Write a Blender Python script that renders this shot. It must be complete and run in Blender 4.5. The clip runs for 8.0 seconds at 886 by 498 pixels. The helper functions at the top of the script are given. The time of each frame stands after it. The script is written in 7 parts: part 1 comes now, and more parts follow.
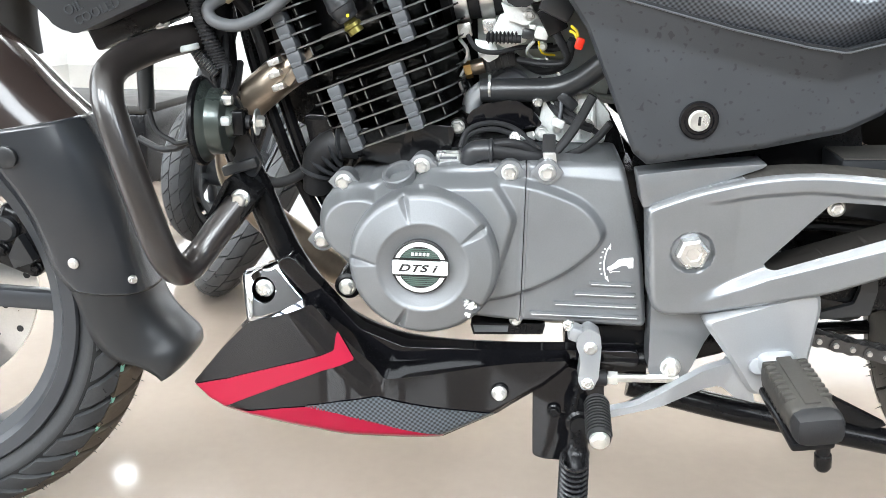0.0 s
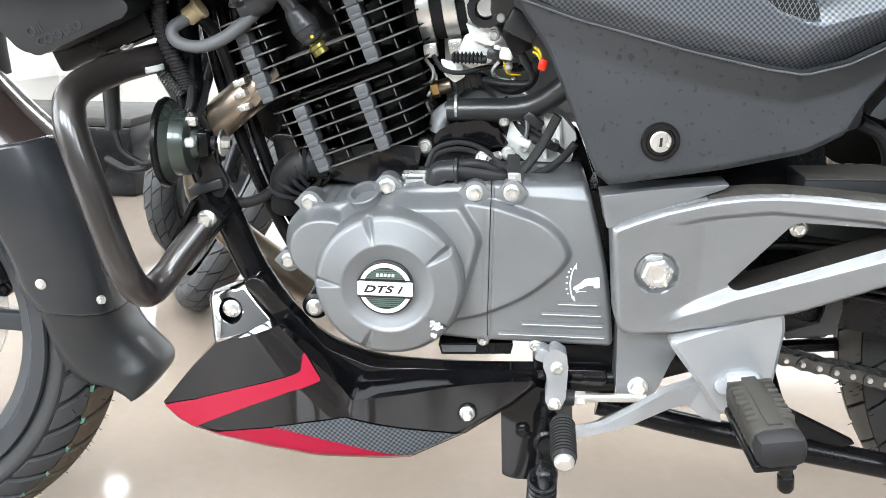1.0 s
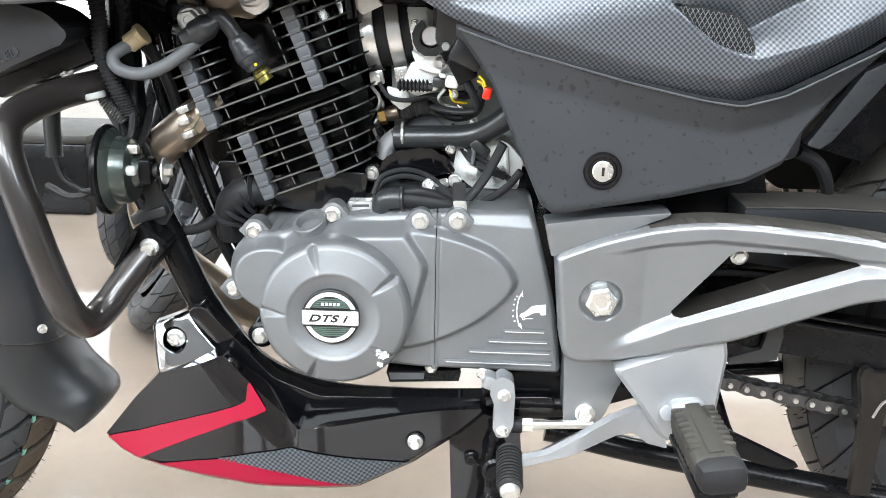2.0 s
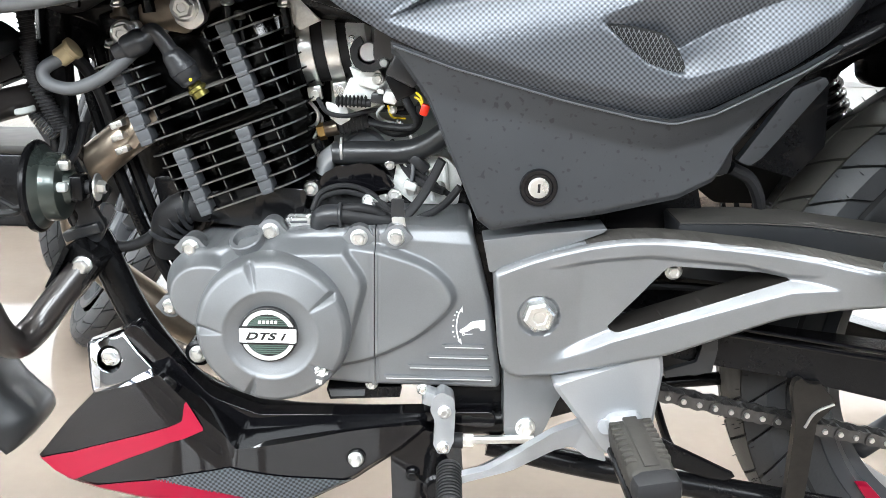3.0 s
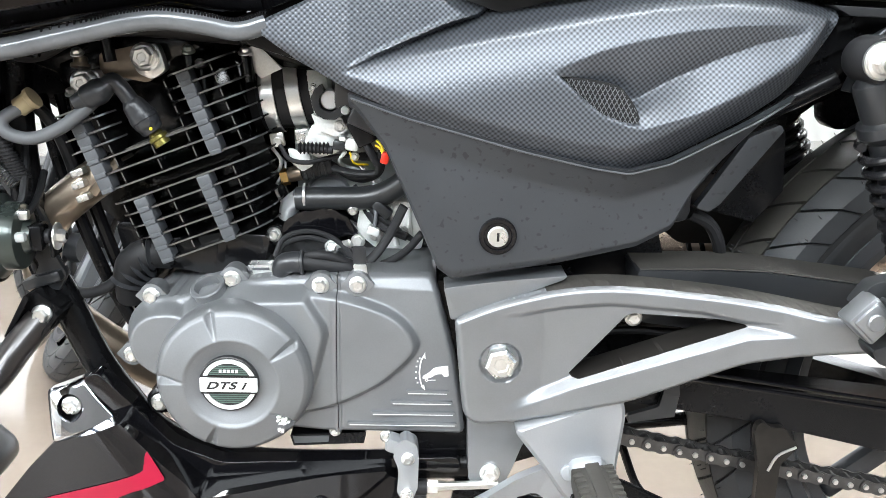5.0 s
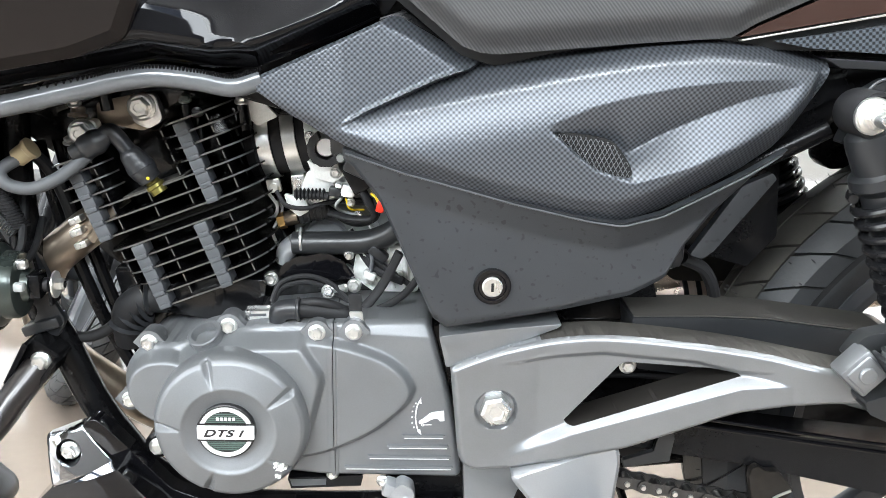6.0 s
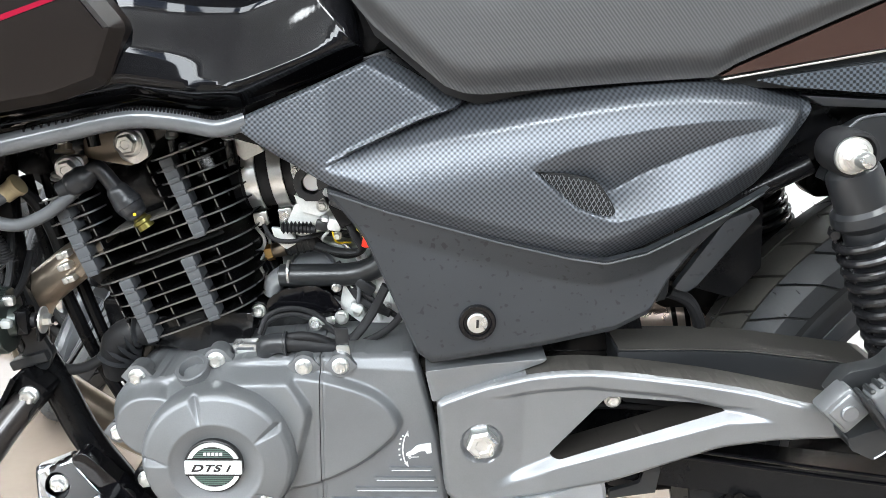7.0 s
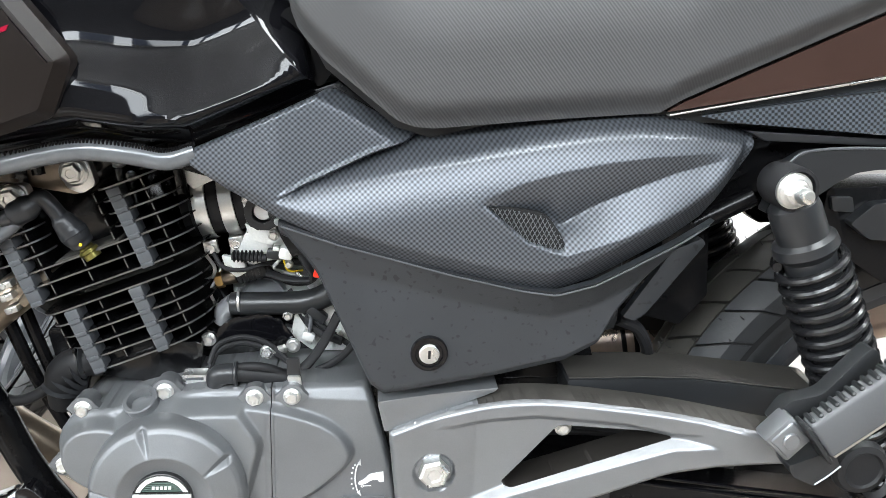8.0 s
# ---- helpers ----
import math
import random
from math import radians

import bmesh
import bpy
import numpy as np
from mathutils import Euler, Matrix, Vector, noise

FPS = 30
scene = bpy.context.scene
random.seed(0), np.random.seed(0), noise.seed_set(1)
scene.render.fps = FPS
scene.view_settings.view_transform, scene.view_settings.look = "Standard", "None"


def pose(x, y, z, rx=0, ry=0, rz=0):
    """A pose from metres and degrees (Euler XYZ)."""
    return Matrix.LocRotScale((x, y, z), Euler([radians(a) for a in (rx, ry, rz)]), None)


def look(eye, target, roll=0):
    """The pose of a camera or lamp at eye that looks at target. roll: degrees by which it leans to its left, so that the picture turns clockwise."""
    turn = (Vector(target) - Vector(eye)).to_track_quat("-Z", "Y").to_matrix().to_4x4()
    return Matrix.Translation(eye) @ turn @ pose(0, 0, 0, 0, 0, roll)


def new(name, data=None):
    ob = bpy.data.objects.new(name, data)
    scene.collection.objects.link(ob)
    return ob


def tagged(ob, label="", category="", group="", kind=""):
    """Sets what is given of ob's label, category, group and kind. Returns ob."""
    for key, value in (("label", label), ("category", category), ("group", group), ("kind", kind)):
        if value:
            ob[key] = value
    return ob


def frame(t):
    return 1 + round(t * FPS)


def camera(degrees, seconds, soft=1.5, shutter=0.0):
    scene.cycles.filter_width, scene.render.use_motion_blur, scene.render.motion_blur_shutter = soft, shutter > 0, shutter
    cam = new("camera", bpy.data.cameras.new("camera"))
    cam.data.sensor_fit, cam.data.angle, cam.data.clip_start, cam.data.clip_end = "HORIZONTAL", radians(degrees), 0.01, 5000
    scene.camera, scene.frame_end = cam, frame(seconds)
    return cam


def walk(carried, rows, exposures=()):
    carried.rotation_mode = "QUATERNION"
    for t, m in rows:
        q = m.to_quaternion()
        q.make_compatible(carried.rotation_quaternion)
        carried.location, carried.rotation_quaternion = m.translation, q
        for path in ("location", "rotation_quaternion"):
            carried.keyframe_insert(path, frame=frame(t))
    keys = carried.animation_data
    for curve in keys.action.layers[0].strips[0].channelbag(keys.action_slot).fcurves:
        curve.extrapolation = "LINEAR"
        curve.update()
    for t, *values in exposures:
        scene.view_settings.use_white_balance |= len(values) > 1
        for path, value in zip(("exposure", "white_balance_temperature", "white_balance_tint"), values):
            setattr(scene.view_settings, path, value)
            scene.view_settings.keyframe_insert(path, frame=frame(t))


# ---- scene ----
# The motorcycle leans a little on its side stand; its own axes: x to the rear, y to its right, z up.
LEAN = pose(0, 0, 0.027, 3.5, 0, 0)
cam = camera(55.3, 8.0, soft=0.6)
PATH = [
    (0.0, 0.08033, -0.81088, 0.63795, 5.018, -19.696, 0.638),
    (0.5, 0.09331, -0.80676, 0.64251, 4.817, -19.507, 0.543),
    (1.0, 0.10588, -0.80373, 0.648, 4.629, -19.113, 0.536),
    (1.5, 0.12077, -0.79887, 0.65422, 4.071, -18.608, 0.645),
    (2.0, 0.12333, -0.79621, 0.65996, 2.218, -18.166, 1.064),
    (3.5, 0.14888, -0.79096, 0.66907, -1.491, -17.266, 1.756),
    (4.0, 0.15433, -0.78914, 0.6716, -1.651, -16.889, 1.714),
    (5.5, 0.16389, -0.78434, 0.71092, -1.713, -16.135, 1.517),
    (6.0, 0.16646, -0.78033, 0.73229, -1.565, -16.162, 1.352),
    (6.5, 0.16956, -0.77853, 0.74344, -1.821, -15.966, 1.341),
    (7.0, 0.17684, -0.77548, 0.76313, -1.699, -16.178, 1.154),
    (7.5, 0.17408, -0.77268, 0.77627, -3.412, -16.04, 1.548),
    (8.0, 0.17848, -0.77155, 0.78694, -4.917, -15.906, 1.963),
]
walk(cam, [(t, LEAN @ pose(x, y, z, 90 + pitch, 0, yaw) @ pose(0, 0, 0, 0, 0, roll)) for t, x, y, z, yaw, pitch, roll in PATH], [(0.0, 0.52), (3.5, 0.47), (5.5, 0.44), (7.0, 0.31), (8.0, 0.18)])

# ---- daylight ----
scene.view_settings.exposure = 0.42
world = bpy.data.worlds.new("daylight")
scene.world = world
world.use_nodes = True
sky = world.node_tree.nodes.new("ShaderNodeTexSky")
sky.sky_type, sky.sun_disc = "NISHITA", False
sky.sun_elevation, sky.sun_rotation = radians(60), radians(160)
world.node_tree.links.new(sky.outputs["Color"], world.node_tree.nodes["Background"].inputs["Color"])
world.node_tree.nodes["Background"].inputs["Strength"].default_value = 0.15


def lamp(name, m, wide, high, watts, colour=(1, 1, 1)):
    data = bpy.data.lights.new(name, "AREA")
    data.shape, data.size, data.size_y, data.energy, data.color = "RECTANGLE", wide, high, watts, colour
    ob = new(name, data)
    ob.matrix_world = m
    return ob


for x, watts in ((-2.45, 98), (-0.8, 84), (0.75, 62), (2.6, 40)):
    lamp("window_light", look((x, -3.4, 2.45), (0.1 + 0.8 * x, 0, 0.6)), 1.25, 1.05, watts, (0.90, 0.96, 1.0))
lamp("side_window_light", look((-4.05, -0.7, 1.55), (0.0, -0.3, 0.6)), 5.0, 2.2, 190, (0.93, 0.975, 1.0))


# ---- materials ----
def material(name, colour, rough=0.5, metal=0.0, coat=0.0, grain=0.0, size=400.0, bump=0.0, stain=0.0, stain_size=18.0, spec=0.5, spots=0.0):
    """A surface with fine grain and broad, faint uneven patches, by object position."""
    m = bpy.data.materials.new(name)
    m.use_nodes = True
    t = m.node_tree
    p = t.nodes["Principled BSDF"]
    p.inputs["Roughness"].default_value, p.inputs["Metallic"].default_value = rough, metal
    p.inputs["Coat Weight"].default_value, p.inputs["Coat Roughness"].default_value = coat, 0.04
    p.inputs["Specular IOR Level"].default_value = spec
    p.inputs["Base Color"].default_value = (*colour, 1)
    where = t.nodes.new("ShaderNodeTexCoord")
    if grain or bump:
        fine = t.nodes.new("ShaderNodeTexNoise")
        fine.inputs["Scale"].default_value, fine.inputs["Detail"].default_value = size, 3
        t.links.new(where.outputs["Object"], fine.inputs["Vector"])
    if grain or stain:
        broad = t.nodes.new("ShaderNodeTexNoise")
        broad.inputs["Scale"].default_value, broad.inputs["Detail"].default_value = stain_size, 5
        t.links.new(where.outputs["Object"], broad.inputs["Vector"])
        mix = t.nodes.new("ShaderNodeMath")
        mix.operation = "MULTIPLY_ADD"
        mix.inputs[1].default_value, mix.inputs[2].default_value = 2 * stain, 1 - stain
        t.links.new(broad.outputs["Fac"], mix.inputs[0])
        last = mix.outputs[0]
        if grain:
            more = t.nodes.new("ShaderNodeMath")
            more.operation = "MULTIPLY_ADD"
            more.inputs[1].default_value = grain
            t.links.new(fine.outputs["Fac"], more.inputs[0])
            t.links.new(last, more.inputs[2])
            last = more.outputs[0]
        if spots:
            drops = t.nodes.new("ShaderNodeTexNoise")
            drops.inputs["Scale"].default_value, drops.inputs["Detail"].default_value = 170, 1.2
            t.links.new(where.outputs["Object"], drops.inputs["Vector"])
            cut = t.nodes.new("ShaderNodeMapRange")
            cut.inputs["From Min"].default_value, cut.inputs["From Max"].default_value = 0.64, 0.70
            cut.inputs["To Min"].default_value, cut.inputs["To Max"].default_value = 1.0, 1.0 - spots
            t.links.new(drops.outputs["Fac"], cut.inputs["Value"])
            dull = t.nodes.new("ShaderNodeMath")
            dull.operation = "MULTIPLY"
            t.links.new(last, dull.inputs[0])
            t.links.new(cut.outputs["Result"], dull.inputs[1])
            last = dull.outputs[0]
        tint = t.nodes.new("ShaderNodeVectorMath")
        tint.operation = "SCALE"
        tint.inputs[0].default_value = colour
        t.links.new(last, tint.inputs["Scale"])
        t.links.new(tint.outputs[0], p.inputs["Base Color"])
        rub = t.nodes.new("ShaderNodeMath")
        rub.operation = "MULTIPLY_ADD"
        rub.inputs[1].default_value, rub.inputs[2].default_value = 0.35 * rough, 0.83 * rough
        t.links.new(broad.outputs["Fac"], rub.inputs[0])
        t.links.new(rub.outputs[0], p.inputs["Roughness"])
    if bump:
        b = t.nodes.new("ShaderNodeBump")
        b.inputs["Strength"].default_value, b.inputs["Distance"].default_value = bump, 0.0006
        t.links.new(fine.outputs["Fac"], b.inputs["Height"])
        t.links.new(b.outputs["Normal"], p.inputs["Normal"])
    return m


def woven(name, dark, light, across, up, rough, turn=0.0, bump=0.4, metal=0.0, soft=0.5):
    """A weave of small cells: across and up are the cell's period in metres."""
    m = material(name, dark, rough, metal)
    t = m.node_tree
    p = t.nodes["Principled BSDF"]
    where = t.nodes.new("ShaderNodeTexCoord")
    turned = t.nodes.new("ShaderNodeMapping")
    turned.inputs["Rotation"].default_value = (0, radians(turn), 0)
    t.links.new(where.outputs["Object"], turned.inputs["Vector"])
    split = t.nodes.new("ShaderNodeSeparateXYZ")
    t.links.new(turned.outputs["Vector"], split.inputs[0])
    waves = []
    for axis, period in (("X", across), ("Z", up)):
        k = t.nodes.new("ShaderNodeMath")
        k.operation = "MULTIPLY"
        k.inputs[1].default_value = 2 * math.pi / period
        t.links.new(split.outputs[axis], k.inputs[0])
        s = t.nodes.new("ShaderNodeMath")
        s.operation = "SINE"
        t.links.new(k.outputs[0], s.inputs[0])
        waves.append(s.outputs[0])
    both = t.nodes.new("ShaderNodeMath")
    both.operation = "MULTIPLY"
    t.links.new(waves[0], both.inputs[0])
    t.links.new(waves[1], both.inputs[1])
    level = t.nodes.new("ShaderNodeMapRange")
    level.inputs["From Min"].default_value, level.inputs["From Max"].default_value = -soft, soft
    t.links.new(both.outputs[0], level.inputs["Value"])
    mix = t.nodes.new("ShaderNodeMix")
    mix.data_type = "RGBA"
    mix.inputs["A"].default_value, mix.inputs["B"].default_value = (*dark, 1), (*light, 1)
    t.links.new(level.outputs["Result"], mix.inputs["Factor"])
    t.links.new(mix.outputs["Result"], p.inputs["Base Color"])
    b = t.nodes.new("ShaderNodeBump")
    b.inputs["Strength"].default_value, b.inputs["Distance"].default_value = bump, 0.0004
    t.links.new(level.outputs["Result"], b.inputs["Height"])
    t.links.new(b.outputs["Normal"], p.inputs["Normal"])
    return m


ENGINE_GREY = material("satin grey engine paint", (0.178, 0.184, 0.191), 0.46, 0.55, grain=0.2, size=900, bump=0.16, stain=0.24)
HANGER_GREY = material("satin grey frame paint", (0.215, 0.222, 0.231), 0.33, 0.65, grain=0.14, size=900, bump=0.10, stain=0.16)
SILVER = material("silver painted alloy", (0.34, 0.352, 0.365), 0.35, 0.55, grain=0.1, size=700, bump=0.1, stain=0.12)
ZINC = material("bright zinc plated steel", (0.72, 0.72, 0.70), 0.28, 0.9, grain=0.2, size=600, bump=0.1, stain=0.15)
CHROME = material("chrome", (0.55, 0.56, 0.58), 0.06, 1.0)
STEEL = material("brushed steel", (0.56, 0.55, 0.53), 0.28, 0.9, grain=0.2, stain=0.2)
EXHAUST = material("heat browned steel pipe", (0.27, 0.22, 0.17), 0.33, 0.85, grain=0.25, size=120, bump=0.15, stain=0.45, stain_size=30)
GLOSS_BLACK = material("gloss black paint", (0.004, 0.004, 0.005), 0.06, spec=0.45, stain=0.15)
TANK_BLACK = material("polished black tank paint", (0.004, 0.004, 0.005), 0.06, spec=0.30, stain=0.2, stain_size=9)
WING_BLACK = material("satin brown black plastic", (0.012, 0.0095, 0.0085), 0.33, spec=0.2, grain=0.15, size=1200, bump=0.1, stain=0.15)
BLACK_METAL = material("black painted metal", (0.005, 0.005, 0.0055), 0.22, 0.0, spec=0.2, grain=0.2, bump=0.08, stain=0.25)
GUARD_BLACK = material("worn black tube paint", (0.022, 0.019, 0.018), 0.3, 0.2, coat=0.5, grain=0.2, bump=0.06, stain=0.35)
FIN_BLACK = material("black cylinder paint", (0.004, 0.004, 0.0045), 0.17, 0.0, spec=0.5, grain=0.3, bump=0.12, stain=0.3)
FIN_EDGE = material("machined fin edge", (0.16, 0.16, 0.157), 0.33, 0.85, grain=0.3, stain=0.3)
DAMPER = material("grey rubber damper", (0.068, 0.072, 0.078), 0.42, grain=0.2, bump=0.1, stain=0.2)
# The seam is black; its colour is greyed for what it reflects.
SEAM_REFLECTION = material("black seam paint greyed for reflection", (0.12, 0.126, 0.133), 0.2, 0.2, grain=0.2, size=300, bump=0.1, stain=0.3, stain_size=40)
MATTE_BLACK = material("matte black plastic", (0.016, 0.017, 0.0185), 0.34, spec=0.5, grain=0.15, size=1200, bump=0.12, stain=0.12)
BROWN_AND_SHADE = material("dusty brown black plastic and opening shade", (0.010, 0.0085, 0.007), 0.6, grain=0.3, size=150, bump=0.2, stain=0.4)
MUDGUARD_BROWN = material("brown black gloss plastic", (0.026, 0.019, 0.017), 0.13, grain=0.1, size=900, stain=0.2)
FLAP_BLACK = material("satin blue black plastic", (0.021, 0.023, 0.026), 0.22, spec=0.7, grain=0.15, size=1200, bump=0.1, stain=0.3, stain_size=12)
WORN_STEEL = material("worn oily steel", (0.020, 0.018, 0.016), 0.42, 0.6, grain=0.4, size=200, bump=0.25, stain=0.5, stain_size=50)
PALE_CASTING = material("pale grey airbox plastic", (0.40, 0.43, 0.41), 0.32, stain=0.15, stain_size=25)
PANEL_GREY = material("dark grey moulded plastic", (0.029, 0.0315, 0.035), 0.44, spec=0.45, spots=0.5, grain=0.12, size=1300, bump=0.15, stain=0.22, stain_size=14)
RUBBER = material("black rubber", (0.013, 0.013, 0.014), 0.55, spec=0.3, grain=0.3, size=500, bump=0.25, stain=0.3)
TYRE = material("tyre rubber", (0.020, 0.021, 0.0225), 0.55, grain=0.3, size=300, bump=0.35, stain=0.4)
ROAD_TYRE = material("faintly dusty tyre tread", (0.032, 0.030, 0.026), 0.55, grain=0.4, size=250, bump=0.35, stain=0.6, stain_size=35)
DUSTY_TYRE = material("dusty tyre tread", (0.060, 0.045, 0.031), 0.75, grain=0.4, size=250, bump=0.4, stain=0.4)
RECESS_SHADE = material("black for shade in grooves and vent", (0.006, 0.006, 0.006), 0.8, grain=0.3)
CAP_RUBBER = material("black glossy rubber", (0.022, 0.023, 0.025), 0.33, grain=0.2, size=600, bump=0.1, stain=0.2)
HORN_METAL = material("dark green grey pressed steel", (0.050, 0.062, 0.056), 0.28, 0.55, coat=0.4, grain=0.15, stain=0.2)
PLUG_METAL = material("yellowish plated steel", (0.24, 0.21, 0.06), 0.3, 0.8, grain=0.2, stain=0.2)
PALE_PLASTIC = material("pale plastic", (0.40, 0.42, 0.41), 0.35, stain=0.1)
DARK_HOSE = material("black hose rubber", (0.017, 0.018, 0.019), 0.33, grain=0.15, bump=0.1, stain=0.15)
HOSE = material("grey rubber hose", (0.085, 0.088, 0.092), 0.55, grain=0.15, bump=0.1, stain=0.15)
RED = material("red decal", (0.24, 0.001, 0.020), 0.32, spec=0.25)
PALE_RED = material("pale red decal", (0.30, 0.008, 0.030), 0.34, spec=0.25)
WHITE_PRINT = material("white print", (0.75, 0.75, 0.75), 0.5)
SILVER_PRINT = material("silver print", (0.78, 0.79, 0.79), 0.3, 0.4)
BLACK_PRINT = material("black print", (0.01, 0.01, 0.01), 0.35)
GREEN_GREY = material("green grey print", (0.10, 0.15, 0.13), 0.35, 0.3)
CHALK = material("green chalk line", (0.16, 0.36, 0.28), 0.8, grain=0.4, size=200)
RIM_GREY = material("dark grey wheel paint", (0.045, 0.048, 0.053), 0.35, 0.3, grain=0.1, stain=0.15)
MUFFLER_STEEL = material("warm tinted steel", (0.46, 0.37, 0.31), 0.28, 0.9, grain=0.15, stain=0.25)
BRASS = material("brass", (0.55, 0.36, 0.14), 0.35, 0.9, grain=0.2, stain=0.3)
CAST = material("cast aluminium", (0.68, 0.69, 0.67), 0.42, 0.4, grain=0.3, size=500, bump=0.35, stain=0.25)
BEIGE_PLASTIC = material("yellowed plastic", (0.42, 0.34, 0.20), 0.5, stain=0.15)
YELLOW = material("yellow wire", (0.75, 0.55, 0.02), 0.4)
RED_PLASTIC = material("red plastic", (0.75, 0.03, 0.01), 0.35)
DUSTY_RUBBER = material("dusty peg rubber", (0.019, 0.017, 0.014), 0.7, grain=0.5, size=200, bump=0.4, stain=0.6, stain_size=45)
CARBON = woven("carbon weave film", (0.026, 0.028, 0.032), (0.145, 0.158, 0.178), 0.0045, 0.0043, 0.37, metal=0.45, soft=0.9)
CARBON_FINE = woven("carbon weave decal", (0.008, 0.009, 0.010), (0.085, 0.10, 0.118), 0.0052, 0.0050, 0.3, turn=8, soft=0.5)
SEAT_VINYL = woven("ribbed grey seat vinyl", (0.034, 0.034, 0.035), (0.070, 0.070, 0.071), 0.0023, 0.5, 0.62, turn=40, bump=0.5, soft=1.0)
BROWN_GLOSS = material("dark brown gloss panel", (0.044, 0.024, 0.019), 0.12, stain=0.15)
SPRING_BLACK = material("black spring paint", (0.010, 0.010, 0.011), 0.22, spec=0.5, grain=0.2, stain=0.2)
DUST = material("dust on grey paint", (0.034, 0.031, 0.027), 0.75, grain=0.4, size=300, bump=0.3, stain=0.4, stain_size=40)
TILE = material("polished beige floor tile", (0.188, 0.156, 0.130), 0.07, spec=0.42, grain=0.10, size=60, stain=0.16, stain_size=5)
WALL_WHITE = material("white wall paint", (0.80, 0.80, 0.78), 0.8, grain=0.05, size=80, stain=0.04)
DARK_FRAME = material("white window frame", (0.70, 0.70, 0.70), 0.4)
CEILING_WHITE = material("white ceiling board", (0.78, 0.78, 0.76), 0.85, grain=0.05, size=60)
LIGHT_PANEL = bpy.data.materials.new("lit ceiling panel")
LIGHT_PANEL.use_nodes = True
LIGHT_PANEL.node_tree.nodes["Principled BSDF"].inputs["Emission Color"].default_value = (0.93, 0.98, 1.0, 1)
LIGHT_PANEL.node_tree.nodes["Principled BSDF"].inputs["Emission Strength"].default_value = 27
PAVING = material("pale concrete", (0.45, 0.44, 0.42), 0.8, grain=0.2, size=8, stain=0.2, stain_size=1)
UNSEEN_WALL_GREY = material("grey wall paint", (0.12, 0.12, 0.12), 0.8, grain=0.05, size=80, stain=0.06)
GLARE = bpy.data.materials.new("overcast glare")
GLARE.use_nodes = True
GLARE.node_tree.nodes["Principled BSDF"].inputs["Base Color"].default_value = (0.8, 0.8, 0.8, 1)
GLARE.node_tree.nodes["Principled BSDF"].inputs["Emission Color"].default_value = (0.95, 0.98, 1.0, 1)
GLARE.node_tree.nodes["Principled BSDF"].inputs["Emission Strength"].default_value = 2.2


# ---- shapes ----
def mesh_of(name, bm, mat, sharp=32):
    bmesh.ops.recalc_face_normals(bm, faces=bm.faces)
    data = bpy.data.meshes.new(name)
    bm.to_mesh(data)
    bm.free()
    for f in data.polygons:
        f.use_smooth = True
    data.set_sharp_from_angle(angle=radians(sharp))
    data.materials.append(mat)
    return data


def part(name, bm, mat, parent, label="", sharp=32):
    ob = new(name, mesh_of(name, bm, mat, sharp))
    ob.parent = parent
    return tagged(ob, label) if label else ob


def thing(name, label, category, m=None, group=""):
    ob = new(name)
    ob.empty_display_size = 0.05
    if m is not None:
        ob.matrix_world = m
    return tagged(ob, label, category, group)


def curve(pts, n=8):
    """A smooth line through the points."""
    p = [Vector(q) for q in pts]
    p = [2 * p[0] - p[1], *p, 2 * p[-1] - p[-2]]
    out = []
    for a, b, c, d in zip(p, p[1:], p[2:], p[3:]):
        for i in range(n):
            t = i / n
            out.append(0.5 * (2 * b + (c - a) * t + (2 * a - 5 * b + 4 * c - d) * t * t + (3 * b - a - 3 * c + d) * t ** 3))
    return out + [p[-2]]


def along(bm, line, r, seg=12, caps=True, flat=1.0):
    """A tube along a line; r: one radius, or one for each point."""
    line = [Vector(q) for q in line]
    rings, n = [], None
    for i, q in enumerate(line):
        d = (line[min(i + 1, len(line) - 1)] - line[max(i - 1, 0)]).normalized()
        if n is None:
            n = d.orthogonal().normalized()
        n = (n - d * n.dot(d)).normalized()
        b = d.cross(n)
        rad = r[i] if isinstance(r, (list, tuple)) else r
        rings.append([bm.verts.new(q + rad * (n * math.cos(a) + flat * b * math.sin(a))) for a in (2 * math.pi * k / seg for k in range(seg))])
    for a, b in zip(rings, rings[1:]):
        for k in range(seg):
            bm.faces.new((a[k], a[(k + 1) % seg], b[(k + 1) % seg], b[k]))
    if caps:
        bm.faces.new(rings[0][::-1])
        bm.faces.new(rings[-1])
    return bm


def tube(pts, r, seg=12, n=8, flat=1.0):
    return along(bmesh.new(), curve(pts, n) if len(pts) > 2 else pts, r, seg, True, flat)


def rounded(pts, r, n=3):
    """An outline with its corners cut round; r: one radius, or a list of them."""
    out = []
    for i, q in enumerate(pts):
        q, a, b = Vector(q), Vector(pts[i - 1]), Vector(pts[(i + 1) % len(pts)])
        rad = r[i] if isinstance(r, (list, tuple)) else r
        da, db = a - q, b - q
        ra, rb = min(rad, da.length * 0.45), min(rad, db.length * 0.45)
        pa, pb = q + da.normalized() * ra, q + db.normalized() * rb
        for k in range(n + 1):
            t = k / n
            out.append(pa * (1 - t) ** 2 + 2 * q * t * (1 - t) + pb * t * t)
    return out


